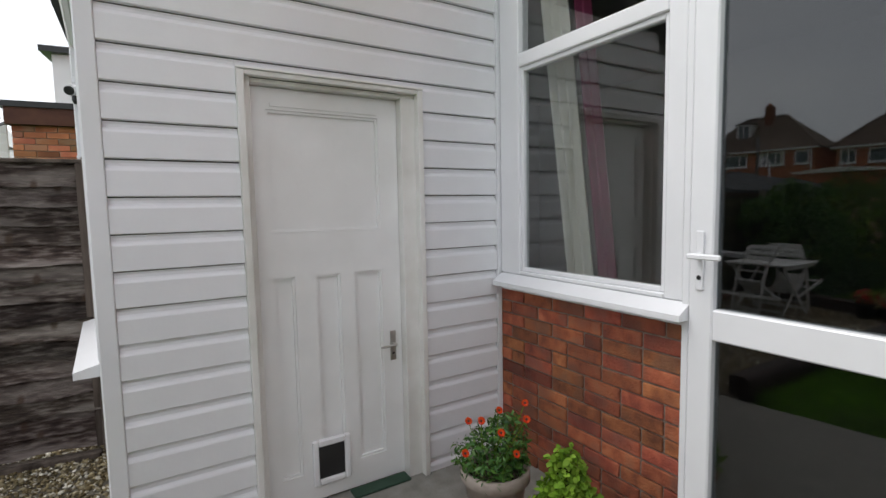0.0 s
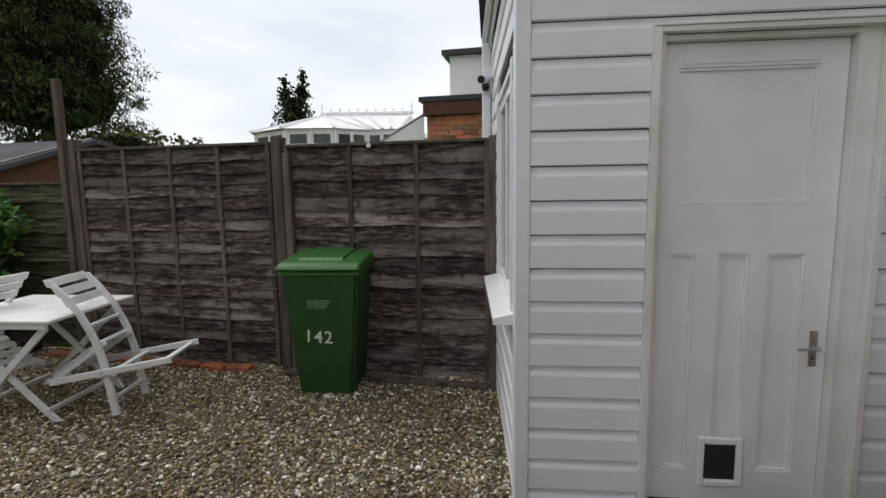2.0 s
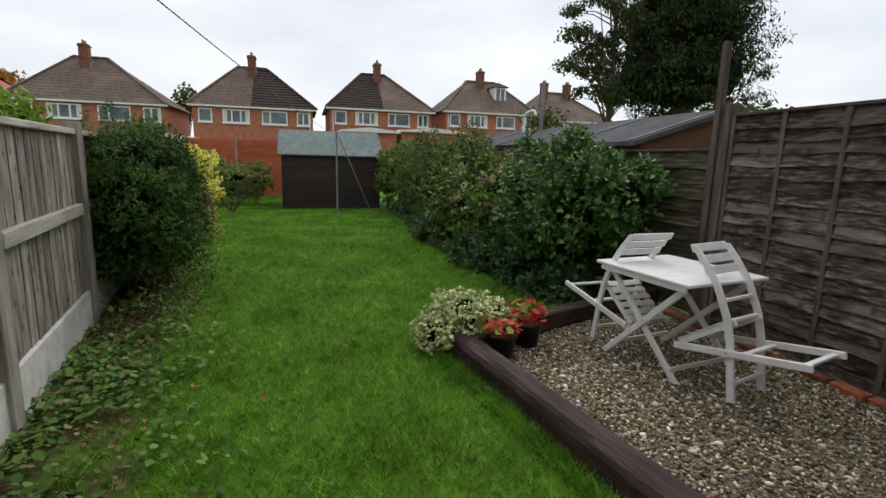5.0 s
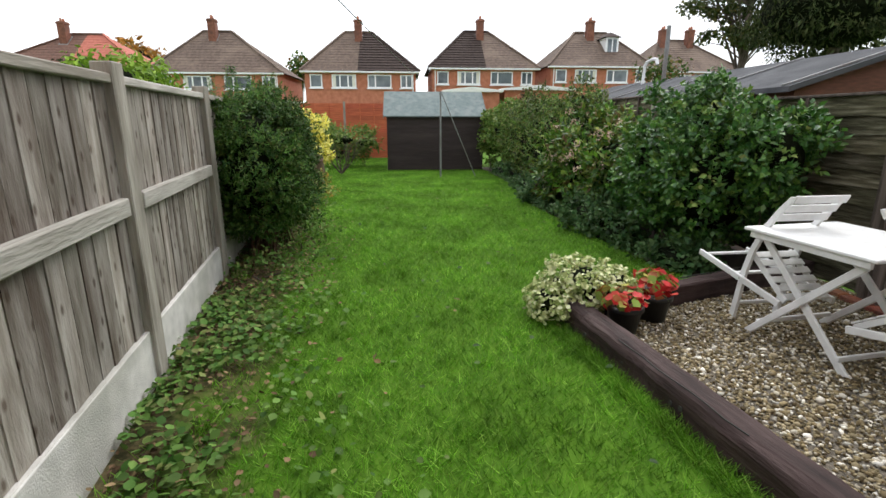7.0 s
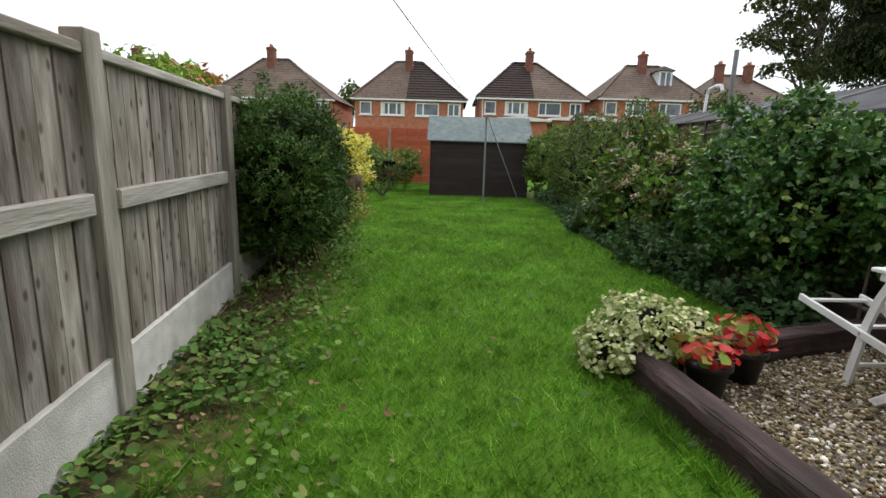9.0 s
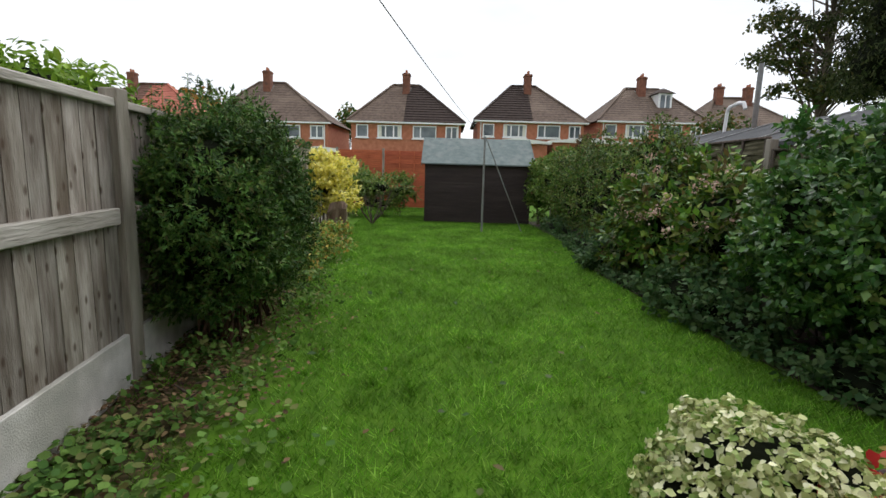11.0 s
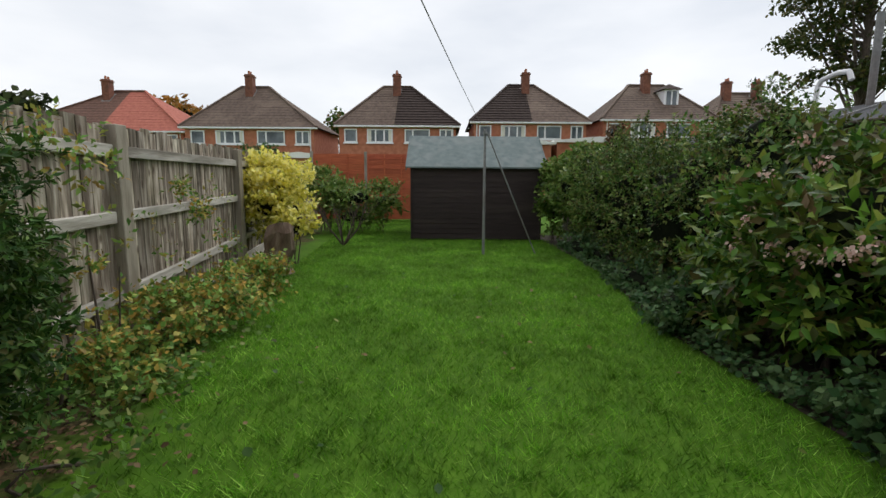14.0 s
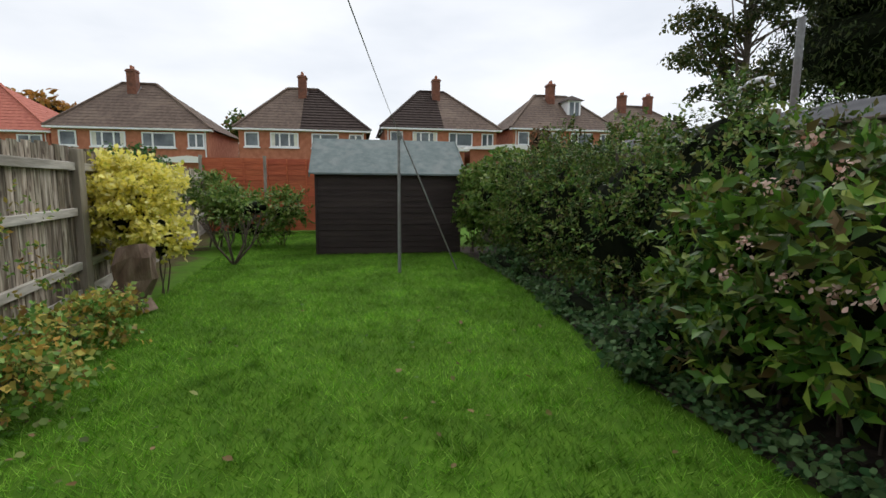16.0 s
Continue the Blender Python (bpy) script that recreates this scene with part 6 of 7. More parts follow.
for lp_, ln_ in (([(-7.2, 3.05, 0.15, 0.62, 0.26, 0.25), (-6.5, 3.15, 0.12, 0.5, 0.22, 0.2)], 1000), ([(-9.5, 2.98, 0.14, 0.45, 0.26, 0.24)], 420), ([(-5.5, 3.25, 0.08, 0.4, 0.2, 0.14)], 260), ([(-11.3, 3.1, 0.08, 0.9, 0.16, 0.13), (-13.6, 3.2, 0.08, 1.2, 0.16, 0.13)], 380)):
    bush("low_plant", "low grey-green plants at the foot of the hedge", lp_, ln_, 0.06, L_GREY, 46 + ln_, narrow=1.3, lump=0.25, twig=4, tuft=0.07)

bush("low_plant", "low ivy and weeds below the dark shrub by the fence", [(-6.2, -0.55, 0.08, 1.0, 0.3, 0.16), (-7.3, -0.75, 0.1, 0.7, 0.35, 0.2), (-5.3, -0.65, 0.05, 0.4, 0.3, 0.12)], 450, 0.045, L_IVY, 47, narrow=1.2, lump=0.3, twig=4, core_scale=0, stems=6)

rw = np.random.default_rng(91)
nw = 5200
wx = rw.uniform(-15.5, -5.2, nw)
wy = np.interp(-wx, [5.2, 7, 9.5, 12, 15.5], [3.12, 2.94, 2.74, 3.04, 3.2]) + np.abs(rw.normal(0, 0.2, nw)) - 0.05
scatter("border_weeds", np.stack([wx, wy, fall(wx) + rw.uniform(0.02, 0.13, nw)], 1), np.tile([0, -0.3, 1.0], (nw, 1)), 0.05, L_GREY, None, narrow=1.1, tilt=0.6, seed=92, label="low weeds and ivy along the hedge border", kind="stuff")

# ---- stump ----
st = thing("tree_stump", "sawn brown tree stump by the yellow shrub", "tree stump")
b = bmesh.new()
lathe(b, [(0.24, -0.02), (0.19, 0.1), (0.17, 0.3), (0.19, 0.5), (0.17, 0.62), (0.0, 0.64)], (-11.9, -1.42, 0), 12)
for v in b.verts:
    v.co += Vector((noise.noise(v.co * 5) * 0.09, noise.noise(v.co * 5 + Vector((9, 0, 0))) * 0.09 + v.co.z * 0.18, noise.noise(v.co * 4) * 0.12 if v.co.z > 0.4 else 0))
part("trunk", b, M_STUMP, st)


# ---- wheelie bin ----
def wheelie_bin():
    e = thing("wheelie_bin", "green plastic wheelie bin with hand-painted number 142", "wheelie bin", at=(-1.75, 3.72, 0.002), turn=8)
    b = bmesh.new()
    d0, d1 = 0.0, 0.6
    lo = [(-0.2, 0.06), (0.2, 0.06), (0.2, 0.5), (-0.2, 0.5)]
    hi = [(-0.275, 0.0), (0.275, 0.0), (0.275, 0.62), (-0.275, 0.62)]
    v0 = [b.verts.new((x, y, 0.0)) for x, y in lo]
    v1 = [b.verts.new((x, y, 0.93)) for x, y in hi]
    b.faces.new(v0[::-1]), b.faces.new(v1)
    for i in range(4):
        b.faces.new((v0[i], v0[(i + 1) % 4], v1[(i + 1) % 4], v1[i]))
    bmesh.ops.bevel(b, geom=list(b.edges), offset=0.022, segments=2, affect="EDGES")
    part("body", b, M_BIN, e)
    b = bmesh.new()
    box(b, -0.292, 0.292, -0.02, 0.64, 0.905, 0.945, 0.012)
    part("rim", b, M_LID, e)
    b = bmesh.new()
    prism(b, [(-0.05, 0.945), (-0.05, 0.972), (0.02, 1.0), (0.62, 1.05), (0.68, 1.03), (0.68, 0.96), (0.64, 0.946)], "x", -0.297, 0.297)
    bmesh.ops.bevel(b, geom=list(b.edges), offset=0.012, segments=1, affect="EDGES")
    lid = part("lid", b, M_LID, e)
    b = bmesh.new()
    prism(b, [(0.06, 0.99), (0.1, 1.022), (0.5, 1.056), (0.56, 1.03)], "x", -0.17, 0.15)
    part("lid_panel", b, M_LID, lid)
    b = bmesh.new()
    tube(b, (-0.29, 0.0, 0.94), (0.29, 0.0, 0.94), 0.012)
    part("hinge_bar", b, M_LID, e)
    b = bmesh.new()
    tube(b, (-0.2, 0.7, 0.97), (0.2, 0.7, 0.97), 0.016)
    beam(b, (-0.2, 0.6, 0.95), (-0.2, 0.71, 0.97), 0.03, 0.03), beam(b, (0.2, 0.6, 0.95), (0.2, 0.71, 0.97), 0.03, 0.03)
    part("grab_bar", b, M_LID, e)
    for sx in (-1, 1):
        b = bmesh.new()
        tube(b, (sx * 0.25, 0.58, 0.1), (sx * 0.3, 0.58, 0.1), 0.1, n=20)
        wheel = part("wheel", b, M_BLACK, e, "black rubber wheel")
        b = bmesh.new()
        tube(b, (sx * 0.301, 0.58, 0.1), (sx * 0.305, 0.58, 0.1), 0.055, n=16)
        part("hub", b, M_BLACK, wheel)
    b = bmesh.new()
    tube(b, (-0.25, 0.58, 0.1), (0.25, 0.58, 0.1), 0.012)
    part("axle", b, M_BLACK, e)
    # front face leans out towards the top
    def front(x, z, off=0.0):
        return Vector((x, 0.06 - 0.06 * z / 0.93 - off, z))
    cur = bpy.data.curves.new("number", "FONT")
    cur.body, cur.size, cur.extrude, cur.space_character = "142", 0.13, 0.0006, 1.12
    tmp = bpy.data.objects.new("number", cur)
    scene.collection.objects.link(tmp)
    cur.offset = 0.001
    me = bpy.data.meshes.new_from_object(tmp.evaluated_get(bpy.context.evaluated_depsgraph_get()))
    scene.collection.objects.unlink(tmp)
    bpy.data.objects.remove(tmp)
    me.materials.clear()
    me.materials.append(M_CHALK)
    nb_ = new("house_number", me)
    nb_.parent = e
    p0 = front(-0.14, 0.42, 0.002)
    nb_.matrix_basis = pose(p0.x, p0.y, p0.z, 90 + 3.7, 4, 0)
    tagged(nb_, "white hand-painted number 142")
    b = bmesh.new()
    for r in range(4):
        for k, (x0, x1) in enumerate(((-0.1, -0.065), (-0.055, 0.07 - 0.012 * r))):
            z = 0.72 - r * 0.017
            p = front(x0, z, 0.002)
            box(b, x0, x1, p.y - 0.0006, p.y + 0.0006, z, z + 0.009)
    part("label_bars", b, material("faded_label", [(0.1, 0.2, 0.11), (0.16, 0.26, 0.16)], 0.6, bump=0), e, "faded pale label print")


wheelie_bin()

# ---- edging bricks and timbers by the fence ----
for i in range(9):
    e = thing("edging_brick", "red edging brick half sunk at the fence base", "brick", "edging bricks at the fence base", at=(-2.7 - i * 0.235, FY - 0.13 + random.uniform(-0.015, 0.015), 0.0), turn=random.uniform(-4, 4))
    b = bmesh.new()
    box(b, -0.108, 0.108, -0.05, 0.05, -0.02, 0.055, 0.006)
    part("brick", b, M_BRICK, e)
for i, (y_, z_) in enumerate(((FY - 0.1, 0.0), (FY - 0.16, 0.0))):
    e = thing("timber_strip", "thin weathered timber strip lying at the fence base", "timber", at=(-1.4, y_, 0.013 + z_), turn=-1.5 + i * 2)
    b = bmesh.new()
    box(b, -0.85, 0.8, -0.02, 0.02, 0, 0.035, 0.004)
    part("strip", b, M_WANEY_POST, e)


# ---- pots ----
def pot(at, r, h, mat, label, rim=True):
    e = thing("plant_pot", label, "plant pot", at=at)
    b = bmesh.new()
    lathe(b, [(r * 0.7, 0), (r * 0.92, h * 0.82), (r * 0.94, h * 0.82), (r * 1.04, h * 0.84), (r * 1.04, h * 0.97), (r, h), (r * 0.9, h), (r * 0.86, h * 0.88)], n=28)
    part("pot", b, mat, e, smooth=True)
    b = bmesh.new()
    lathe(b, [(r * 0.85, h * 0.86), (0.0, h * 0.885)], n=20)
    part("compost", b, M_SOIL, e)
    return e


pot((1.25, 2.37, 0.015), 0.155, 0.31, M_POT, "round grey-brown terracotta pot by the door")
fl = bush("flowering_plant", "orange-red daisies on thin stems in a pot", [(1.23, 2.37, 0.38, 0.16, 0.15, 0.12), (1.35, 2.42, 0.42, 0.1, 0.1, 0.12)], 1500, 0.035, L_GLOSSY, 71, core_scale=0, stems=3, narrow=0.5)
rngf = random.Random(5)
for i in range(9):
    fx, fy, fz = 1.23 + rngf.uniform(-0.2, 0.2), 2.34 + rngf.uniform(-0.14, 0.1), 0.5 + rngf.uniform(-0.06, 0.12)
    b = bmesh.new()
    tube(b, (1.22 + (fx - 1.22) * 0.3, 2.37, 0.3), (fx, fy, fz), 0.002, n=5)
    stem = part("flower_stem", b, L_LIME, fl)
    b = bmesh.new()
    nrm = Vector((rngf.uniform(-0.5, 0.1), -0.8, 0.6)).normalized()
    q = nrm.to_track_quat("Z", "Y").to_matrix()
    for k in range(12):
        a0 = 2 * math.pi * k / 12
        pts4 = [(0.004, -0.003, 0), (0.014, -0.005, 0.004), (0.019, 0, 0.002), (0.014, 0.005, 0.004), (0.004, 0.003, 0)]
        r_ = Matrix.Rotation(a0, 3, "Z")
        b.faces.new([b.verts.new(Vector((fx, fy, fz)) + q @ (r_ @ Vector(p))) for p in pts4])
    petals = part("petals", b, L_ORANGE, stem)
    b = bmesh.new()
    lathe(b, [(0.006, 0.0), (0.004, 0.003), (0.0, 0.004)], n=8)
    bmesh.ops.transform(b, matrix=Matrix.Translation((fx, fy, fz)) @ q.to_4x4(), verts=b.verts)
    part("flower_centre", b, M_BLACK, stem)
pot((1.39, 2.03, 0.015), 0.14, 0.2, M_TERRA, "small terracotta pot with a young conifer")
bush("potted_conifer", "bright yellow-green dwarf conifer in a terracotta pot", [(1.39, 2.03, 0.27, 0.13, 0.13, 0.13), (1.39, 2.03, 0.4, 0.075, 0.075, 0.13)], 2600, 0.03, L_LIME, 73, core_scale=0.6, stems=2)

pot((-3.98, 2.06, 0.012), 0.12, 0.2, M_BLACK, "black plastic plant pot on the gravel")
pot((-4.17, 2.36, 0.012), 0.12, 0.2, M_BLACK, "black plastic plant pot on the gravel")
bush("heuchera", "red and green leafed plant in a black pot", [(-3.98, 2.04, 0.27, 0.17, 0.15, 0.05)], 85, 0.062, L_RED, 74, core_scale=0, narrow=1.4, tilt=0.4, stems=4)
bush("heuchera", "red and green leafed plant in a black pot", [(-4.17, 2.36, 0.3, 0.19, 0.15, 0.08)], 85, 0.062, L_RED, 75, core_scale=0, narrow=1.4, tilt=0.4, stems=4)
bush("trailing_plant", "mound of cream and green variegated trailing leaves", [(-4.4, 1.9, 0.2, 0.32, 0.33, 0.21), (-4.3, 1.7, 0.13, 0.26, 0.22, 0.15), (-4.3, 2.08, 0.22, 0.24, 0.22, 0.16)], 8000, 0.03, L_CREAM, 76, narrow=1.3, lump=0.08, tuft=0.025, tilt=0.45)


# ---- table and chairs ----
def folding_chair(label, at, turn):
    """Slatted folding chair standing on its curved back stiles, the leg frame swung out level. u points away from the table."""
    e = thing("folding_chair", label, "chair", "chairs at the garden table", at=at, turn=turn)
    w = 0.35
    line = [(0.07, 0.0), (0.045, 0.18), (0.02, 0.36), (-0.02, 0.52), (-0.1, 0.7), (-0.2, 0.84), (-0.28, 0.93)]
    for v in (0.0, w):
        b = bmesh.new()
        rings = []
        for i, (u, z) in enumerate(line):
            rings.append([b.verts.new(c) for c in ((u - 0.022, v - 0.011, z), (u + 0.022, v - 0.011, z), (u + 0.022, v + 0.011, z), (u - 0.022, v + 0.011, z))])
        for r, s_ in zip(rings, rings[1:]):
            for j in range(4):
                b.faces.new((r[j], r[(j + 1) % 4], s_[(j + 1) % 4], s_[j]))
        b.faces.new(rings[0][::-1]), b.faces.new(rings[-1])
        bmesh.ops.recalc_face_normals(b, faces=b.faces)
        part("back_stile", b, M_FURN, e)

    def at_z(z):
        for (u0, z0), (u1, z1) in zip(line, line[1:]):
            if z0 <= z <= z1:
                return u0 + (u1 - u0) * (z - z0) / (z1 - z0)
        return line[-1][0]
    for z in (0.915, 0.85, 0.785):
        b = bmesh.new()
        beam(b, (at_z(z) - 0.024, -0.012, z), (at_z(z) - 0.024, w + 0.012, z), 0.014, 0.055, 0.003, up=(-0.45, 0, 0.9))
        part("back_slat", b, M_FURN, e)
    for z in (0.12, 0.5, 0.62):
        b = bmesh.new()
        beam(b, (at_z(z), 0.011, z), (at_z(z), w - 0.011, z), 0.02, 0.024, 0.004)
        part("rung", b, M_FURN, e)
    fr = 0.016
    for v in (-0.024, w + 0.024):
        b = bmesh.new()
        beam(b, (-0.33, v, 0.255), (0.47, v, 0.392), 0.02, 0.044, 0.004)
        part("leg_bar", b, M_FURN, e)
    for u, z in ((0.42, 0.383), (0.1, 0.328)):
        b = bmesh.new()
        beam(b, (u, -0.013, z), (u, w + 0.013, z), 0.034, 0.018, 0.003)
        part("cross_bar", b, M_FURN, e)
    for v in (0.03, w - 0.03):
        b = bmesh.new()
        beam(b, (-0.32, v, 0.262), (0.02, v, 0.505), 0.018, 0.036, 0.003)
        part("seat_rail", b, M_FURN, e)
    for i in range(6):
        t = 0.04 + i * 0.165
        c = Vector((-0.32 + 0.34 * t, 0, 0.262 + 0.243 * t))
        b = bmesh.new()
        beam(b, (c.x - 0.012, 0.018, c.z + 0.024), (c.x - 0.012, w - 0.018, c.z + 0.024), 0.048, 0.012, 0.003, up=(-0.58, 0, 0.81))
        part("seat_slat", b, M_FURN, e)
    b = bmesh.new()
    for v in (-0.036, w + 0.036):
        tube(b, (0.02, v - 0.002, 0.318), (0.02, v + 0.002, 0.318), 0.008, n=8)
    part("bolt", b, M_METAL, e)
    return e


folding_chair("white painted slatted folding chair standing upright by the table", (-3.07, 3.17, 0.012), 14.7)
folding_chair("white painted slatted folding chair, its leg frame over the sleeper side", (-4.13, 3.32, 0.012), 184)

tb = thing("folding_table", "white painted wooden garden table with crossed legs", "table", at=(-3.66, 3.27, 0.012), turn=8)
b = bmesh.new()
box(b, -0.42, 0.42, -0.38, 0.38, 0.69, 0.712, 0.005)
part("tabletop", b, M_FURN, tb)
for y0 in (-0.35, 0.35):
    b = bmesh.new()
    box(b, -0.38, 0.38, y0 - 0.012, y0 + 0.012, 0.65, 0.689, 0.003)
    part("apron", b, M_FURN, tb)
for y0, sg in ((-0.31, 1), (0.31, -1)):
    for s_, off in ((1, 0.0), (-1, 0.024 * sg)):
        b = bmesh.new()
        beam(b, (-0.33 * s_, y0 + off, 0.0), (0.33 * s_, y0 + off, 0.65), 0.022, 0.045, 0.004)
        part("leg", b, M_FURN, tb)
for x_, z_ in ((-0.24, 0.09), (0.24, 0.09)):
    b = bmesh.new()
    beam(b, (x_ * 1.15, -0.3, z_), (x_ * 1.15, 0.3, z_), 0.02, 0.03, 0.003)
    part("stretcher", b, M_FURN, tb)


# ---- gravel, grass, litter ----
def inside(poly, x, y):
    ok = np.zeros(len(x), bool)
    n = len(poly)
    for i in range(n):
        (x0, y0), (x1, y1) = poly[i], poly[(i + 1) % n]
        c = ((y0 > y) != (y1 > y)) & (x < (x1 - x0) * (y - y0) / (y1 - y0 + 1e-12) + x0)
        ok ^= c
    return ok


rng = np.random.default_rng(77)
BED = [(-4.2, 1.86), (-0.2, 2.48), (-0.2, 4.3), (-4.98, 4.3)]
n = 46000
px, py = rng.uniform(-5.1, -0.2, n), rng.uniform(1.8, 4.3, n)
ok = inside(BED, px, py)
px, py = px[ok], py[ok]
n = len(px)
tmpb = bmesh.new()
bmesh.ops.create_icosphere(tmpb, subdivisions=1, radius=1.0)
iv = np.array([v.co[:] for v in tmpb.verts])
fi = np.array([[v.index for v in f.verts] for f in tmpb.faces])
tmpb.free()
ang = rng.uniform(0, 2 * np.pi, n)
s = rng.uniform(0.0045, 0.013, n) * np.where(rng.uniform(0, 1, n) < 0.06, 1.7, 1.0)
sx, sy, sz = s * rng.uniform(0.9, 1.5, n), s * rng.uniform(0.7, 1.0, n), s * rng.uniform(0.45, 0.8, n)
loc = iv[None] * (1 + rng.uniform(-0.22, 0.22, (n, len(iv), 1)))
loc = loc * np.stack([sx, sy, sz], 1)[:, None, :]
tilt = rng.uniform(-0.5, 0.5, n)
lz = loc[:, :, 2] * np.cos(tilt)[:, None] + loc[:, :, 0] * np.sin(tilt)[:, None]
lx0 = loc[:, :, 0] * np.cos(tilt)[:, None] - loc[:, :, 2] * np.sin(tilt)[:, None]
lx = lx0 * np.cos(ang)[:, None] - loc[:, :, 1] * np.sin(ang)[:, None]
ly = lx0 * np.sin(ang)[:, None] + loc[:, :, 1] * np.cos(ang)[:, None]
zz = 0.012 + rng.uniform(0, 0.012, n)
v = np.stack([lx + px[:, None], ly + py[:, None], lz + zz[:, None]], 2).reshape(-1, 3)
f = (fi[None] + (np.arange(n) * len(iv))[:, None, None]).reshape(-1, 3)
mesh_object("gravel", v, f, L_STONE, None, "mixed beige and white pea gravel", "stuff")

LAWN = [(-0.22, 2.28), (-4.2, 1.66), (-4.6, 2.3), (-5.05, 3.2), (-5.4, 3.08), (-7, 2.92), (-9.5, 2.72), (-12, 3.02), (-13.5, 3.15), (-16.8, 3.3), (-16.8, 0.0), (-22.4, -0.2), (-22.4, -3.3), (-17.6, -1.9), (-12.5, -1.4), (-10, -1.6), (-8, -1.3), (-6, -1.05), (-5, -0.9), (-3.8, -0.75), (-2.5, -0.55), (-0.22, -0.2)]


def blades(name, x, y, hmin, hmax, wid, seed):
    r = np.random.default_rng(seed)
    n = len(x)
    a = r.uniform(0, 2 * np.pi, n)
    h = r.uniform(hmin, hmax, n)
    ln = r.uniform(0.5, 1.5, n) * h
    la = r.uniform(0, 2 * np.pi, n)
    w = wid * r.uniform(0.6, 1.2, n)
    base = np.stack([x, y, fall(x) - 0.012], 1)
    side_ = np.stack([np.cos(a) * w, np.sin(a) * w, np.zeros(n)], 1)
    tip = base + np.stack([np.cos(la) * ln, np.sin(la) * ln, h], 1)
    v = np.stack([base - side_, base + side_, tip], 1).reshape(-1, 3)
    f = np.arange(3 * n).reshape(n, 3)
    return mesh_object(name, v, f, L_GRASS, None, "lush green lawn grass", "stuff")


n = 520000
gx, gy = -0.2 - 22.0 * rng.uniform(0, 1, n) ** 1.45, rng.uniform(-3.4, 3.4, n)
ok = inside(LAWN, gx, gy)
hd = np.interp(-gx, [5.4, 7, 9.5, 12, 13.5, 22], [3.1, 2.95, 2.75, 3.05, 3.2, 3.3]) - gy + np.where(gx > -5.5, 3.0, 0.0)
ok &= rng.uniform(0, 1, n) < np.clip(hd / 0.18, 0.05, 1.0)
fd = gy - (-0.8 + 0.155 * (gx + 3.56)) - np.where((gx < -4.8) & (gx > -8.0), 0.45, 0.0)
ok &= rng.uniform(0, 1, n) < np.clip((fd - 0.15) / 0.7, 0.05, 1.0)
blades("grass", gx[ok], gy[ok], 0.025, 0.055, 0.0032, 3)
n = 9000
t = rng.uniform(0, 1, n)
blades("long_grass", -4.2 + 3.9 * t + rng.normal(0, 0.02, n), 1.66 + 0.61 * t - np.abs(rng.normal(0, 0.035, n)), 0.035, 0.1, 0.003, 4)

# paler tufts standing a little proud of the lawn
k = 420
tx, ty = rng.uniform(-16, -1, k), rng.uniform(-1.0, 3.0, k)
tx = np.repeat(tx, 40) + rng.normal(0, 0.035, k * 40)
ty = np.repeat(ty, 40) + rng.normal(0, 0.035, k * 40)
ok = inside(LAWN, tx, ty)
blades("grass_tufts", tx[ok], ty[ok], 0.04, 0.085, 0.004, 6)

# leaf litter and ground ivy along the left fence
n = 3600
lx_ = np.where(rng.uniform(0, 1, n) < 0.5, rng.uniform(-7.8, -4.8, n), rng.uniform(-9.5, -1.6, n))
ly_ = -0.8 + 0.155 * (lx_ + 3.56) + np.abs(rng.normal(0, 0.42, n)) + 0.03
scatter("leaf_litter", np.stack([lx_, ly_, rng.uniform(0.008, 0.03, n)], 1), np.tile([0, 0, 1.0], (n, 1)), 0.034, L_LITTER, None, tilt=0.35, seed=81, label="brown fallen leaves along the fence", kind="stuff")
n = 8000
lx_ = rng.uniform(-9.5, -1.4, n)
ly_ = -0.8 + 0.155 * (lx_ + 3.56) + 0.05 + np.abs(rng.normal(0, 0.4, n))
dens = np.sin(lx_ * 5.1) * np.sin(ly_ * 7.3 + 1) + np.sin(lx_ * 2.3 + ly_ * 3) * 0.6
ok = (dens > -0.2 + rng.normal(0, 0.35, n)) & ((lx_ > -5.1) | (lx_ < -8) | (rng.uniform(0, 1, n) < 0.12))
k = int(ok.sum())
scatter("ground_ivy", np.stack([lx_[ok], ly_[ok], rng.uniform(0.02, 0.075, k)], 1), np.tile([0, 0, 1.0], (k, 1)), 0.045, L_IVY, None, narrow=1.2, tilt=0.5, seed=82, label="ground ivy creeping along the fence", kind="stuff")
n = 140
lx_, ly_ = rng.uniform(-12, -1.5, n), rng.uniform(-0.5, 2.6, n)
ok = inside(LAWN, lx_, ly_)
k = int(ok.sum())
scatter("fallen_leaf", np.stack([lx_[ok], ly_[ok], np.full(k, 0.035)], 1), np.tile([0, 0, 1.0], (k, 1)), 0.05, L_MIX, None, tilt=0.3, seed=83, label="few fallen leaves on the lawn", kind="stuff")

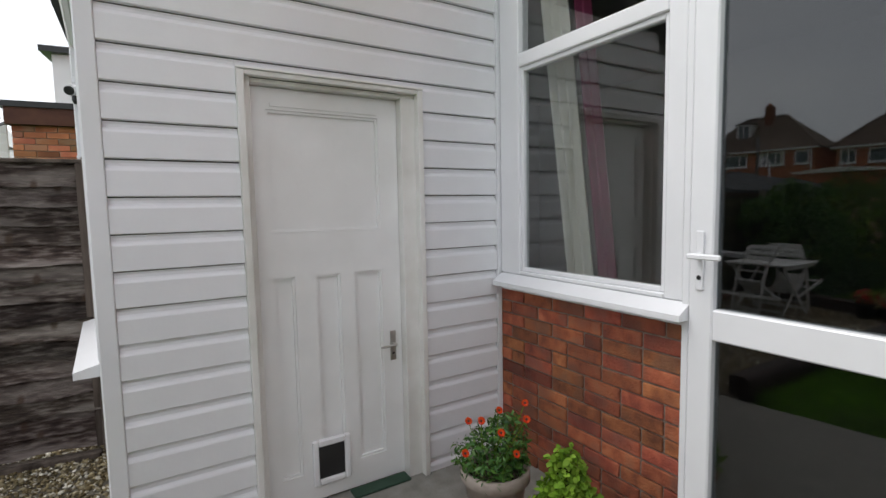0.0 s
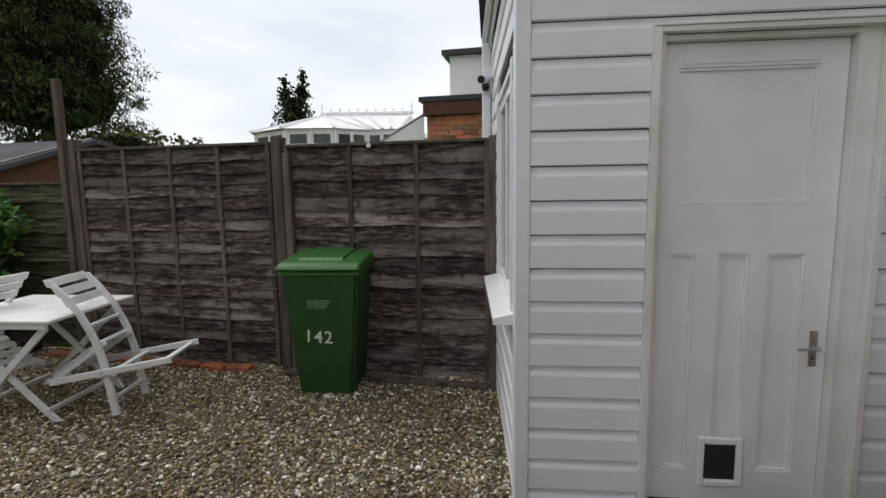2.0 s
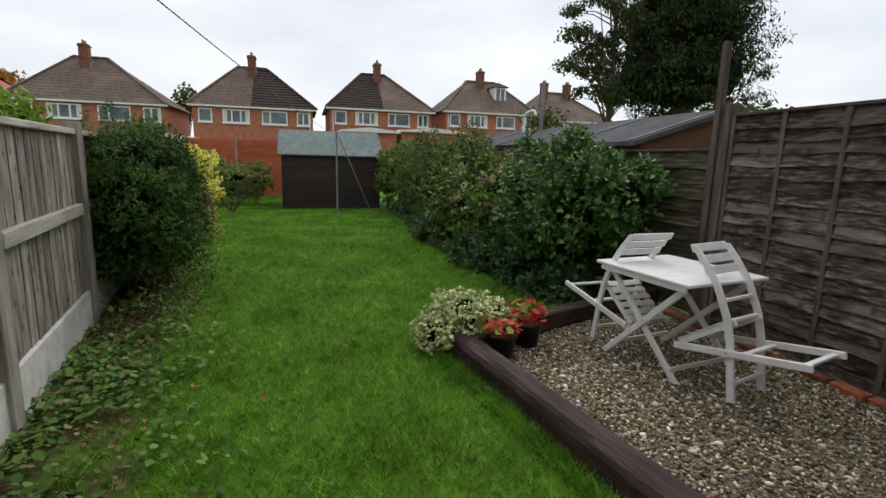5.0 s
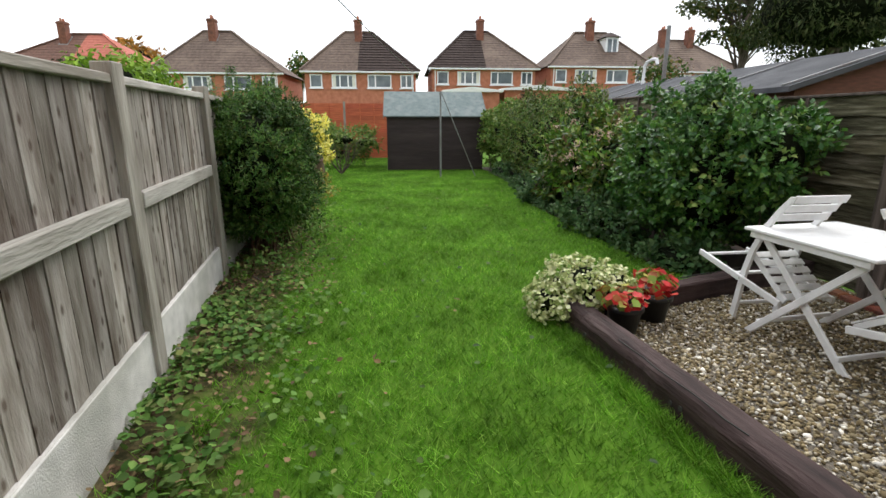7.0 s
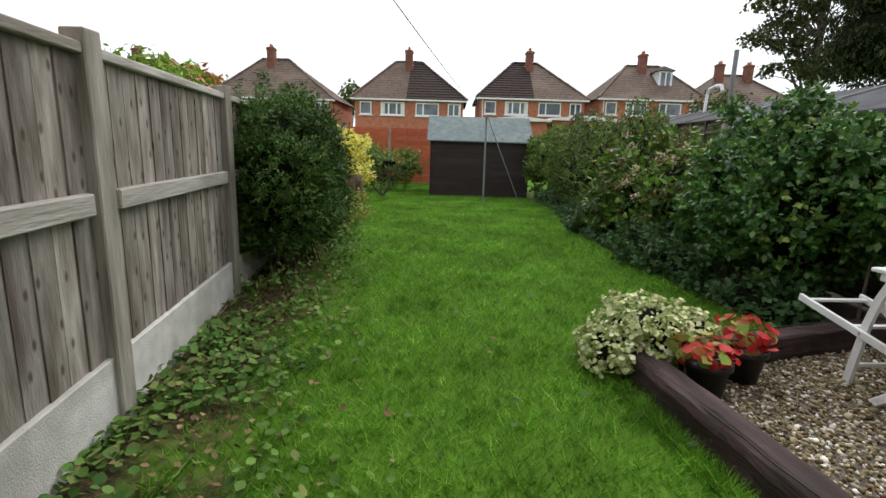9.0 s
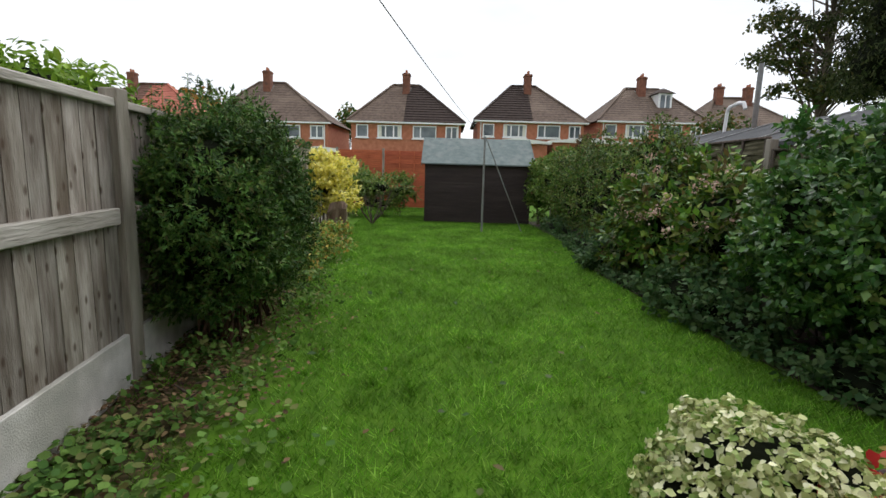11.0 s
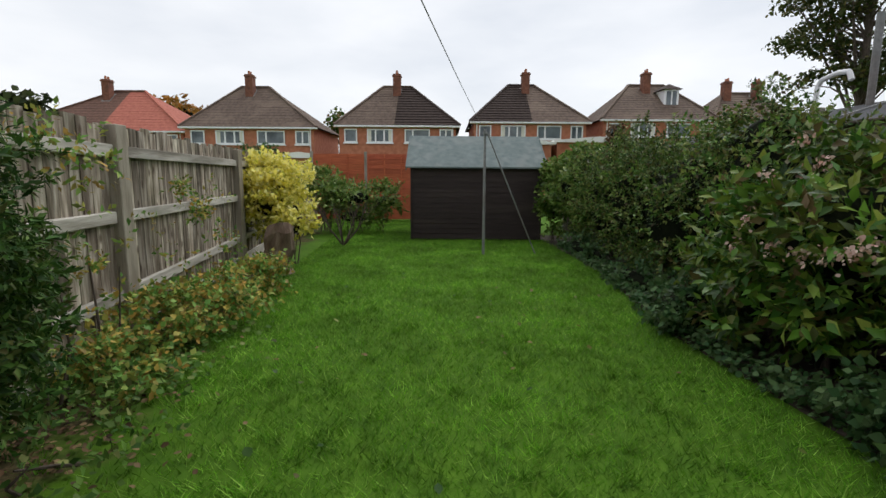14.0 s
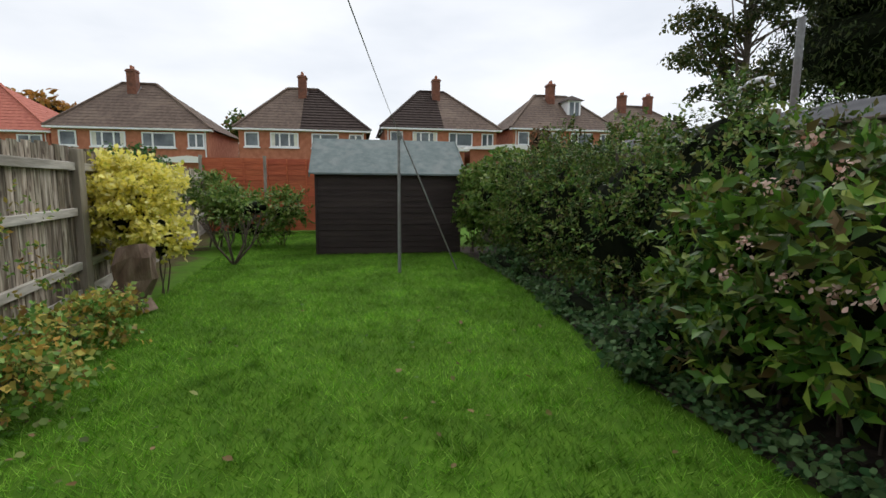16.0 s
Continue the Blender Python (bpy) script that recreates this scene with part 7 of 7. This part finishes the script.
# ---- cladding boards and bricks ----
z = Z0
while z < TOPZ - 0.02:
    hi = z + PITCH
    x0 = CX + 0.046
    if hi > SIDE_TOP:
        x0 += (hi - SIDE_TOP) / (TOPZ + 0.03 - SIDE_TOP) * (IX - CX - 0.2)
    if z < DTOP:
        lay_board(x0, CY, z, D0 - 0.021 - x0, 0, shell)
        lay_board(D1 + 0.021, CY, z, IX - 0.034 - D1 - 0.021, 0, shell)
        if hi > DTOP + 0.03:
            b = bmesh.new()
            prism(b, [(-0.0205, DTOP + 0.026), (-0.0205, z + 0.108), (-0.0165, z + 0.116), (-0.006, z + 0.127), (-0.002, hi), (0.0, hi), (0.0, DTOP + 0.026)], "x", D0 - 0.0205, D1 + 0.0205)
            for v_ in b.verts:
                v_.co.y += CY
            part("cladding_board", b, M_CLAD, shell)
    else:
        lay_board(x0, CY, z, IX - 0.034 - x0, 0, shell)
    y0 = CY + 0.046
    if hi <= SIDE_TOP + 0.02:
        if hi <= WZ0 - 0.03 or z >= WZ1 + 0.02:
            lay_board(CX, SEND - 0.03, z, SEND - 0.03 - y0, -90, flank)
        else:
            lay_board(CX, WY0 - 0.046, z, WY0 - 0.046 - y0, -90, flank)
            lay_board(CX, SEND - 0.03, z, SEND - 0.03 - WY1 - 0.046, -90, flank)
    z = hi

EB = {}
for w in (0.215, 0.1025):
    b = bmesh.new()
    box(b, 0, w, 0, 0.02, 0, 0.065)
    EB[w] = bpy.data.meshes.new("brick")
    b.to_mesh(EB[w])
    b.free()
    EB[w].materials.append(M_EXTBRICK)
for row in range(13):
    x = -2.02
    z = 1.63 + row * 0.075
    j = 0
    while x < 0.6:
        w = 0.1025 if (j == 0 and row % 2) else 0.215
        ob = new("brick", EB[w])
        ob.parent = ext
        ob.matrix_basis = pose(x, 7.984, z, 0, 0, 0)
        x += w + 0.011
        j += 1

rb = random.Random(12)
BR = {}


def brick_mesh(w, var):
    key = (round(w, 3), var)
    if key not in BR:
        b = bmesh.new()
        box(b, 0, 0.1, 0, w, 0, 0.065, 0.004)
        for v_ in b.verts:
            v_.co.y += 0.003 * noise.noise(v_.co * 40 + Vector((var, 0, 0)))
            v_.co.z += 0.002 * noise.noise(v_.co * 40 + Vector((0, var, 0)))
        me = bpy.data.meshes.new("brick")
        b.to_mesh(me)
        b.free()
        me.materials.append(M_BRICK)
        BR[key] = me
    return BR[key]


for row in range(14):
    z = 0.008 + row * 0.0735
    if z + 0.065 > 1.03:
        break
    y = CY - 0.0
    first = True
    kinds = [0.215, 0.215, 0.215] if row % 2 else [0.1025, 0.215, 0.215]
    j = 0
    while y > WY_A + 0.02:
        w = 0.1025 if (row % 2 == 0 and j == 0) or rb.random() < 0.12 else 0.215
        w = min(w, y - WY_A - 0.002)
        if w > 0.03:
            ob = new("brick", brick_mesh(w, rb.randrange(4)))
            ob.parent = house
            ob.matrix_basis = pose(HX + rb.uniform(0.0, 0.004), y - w, z, rb.uniform(-0.3, 0.3), 0, 0)
        y -= w + 0.01
        j += 1
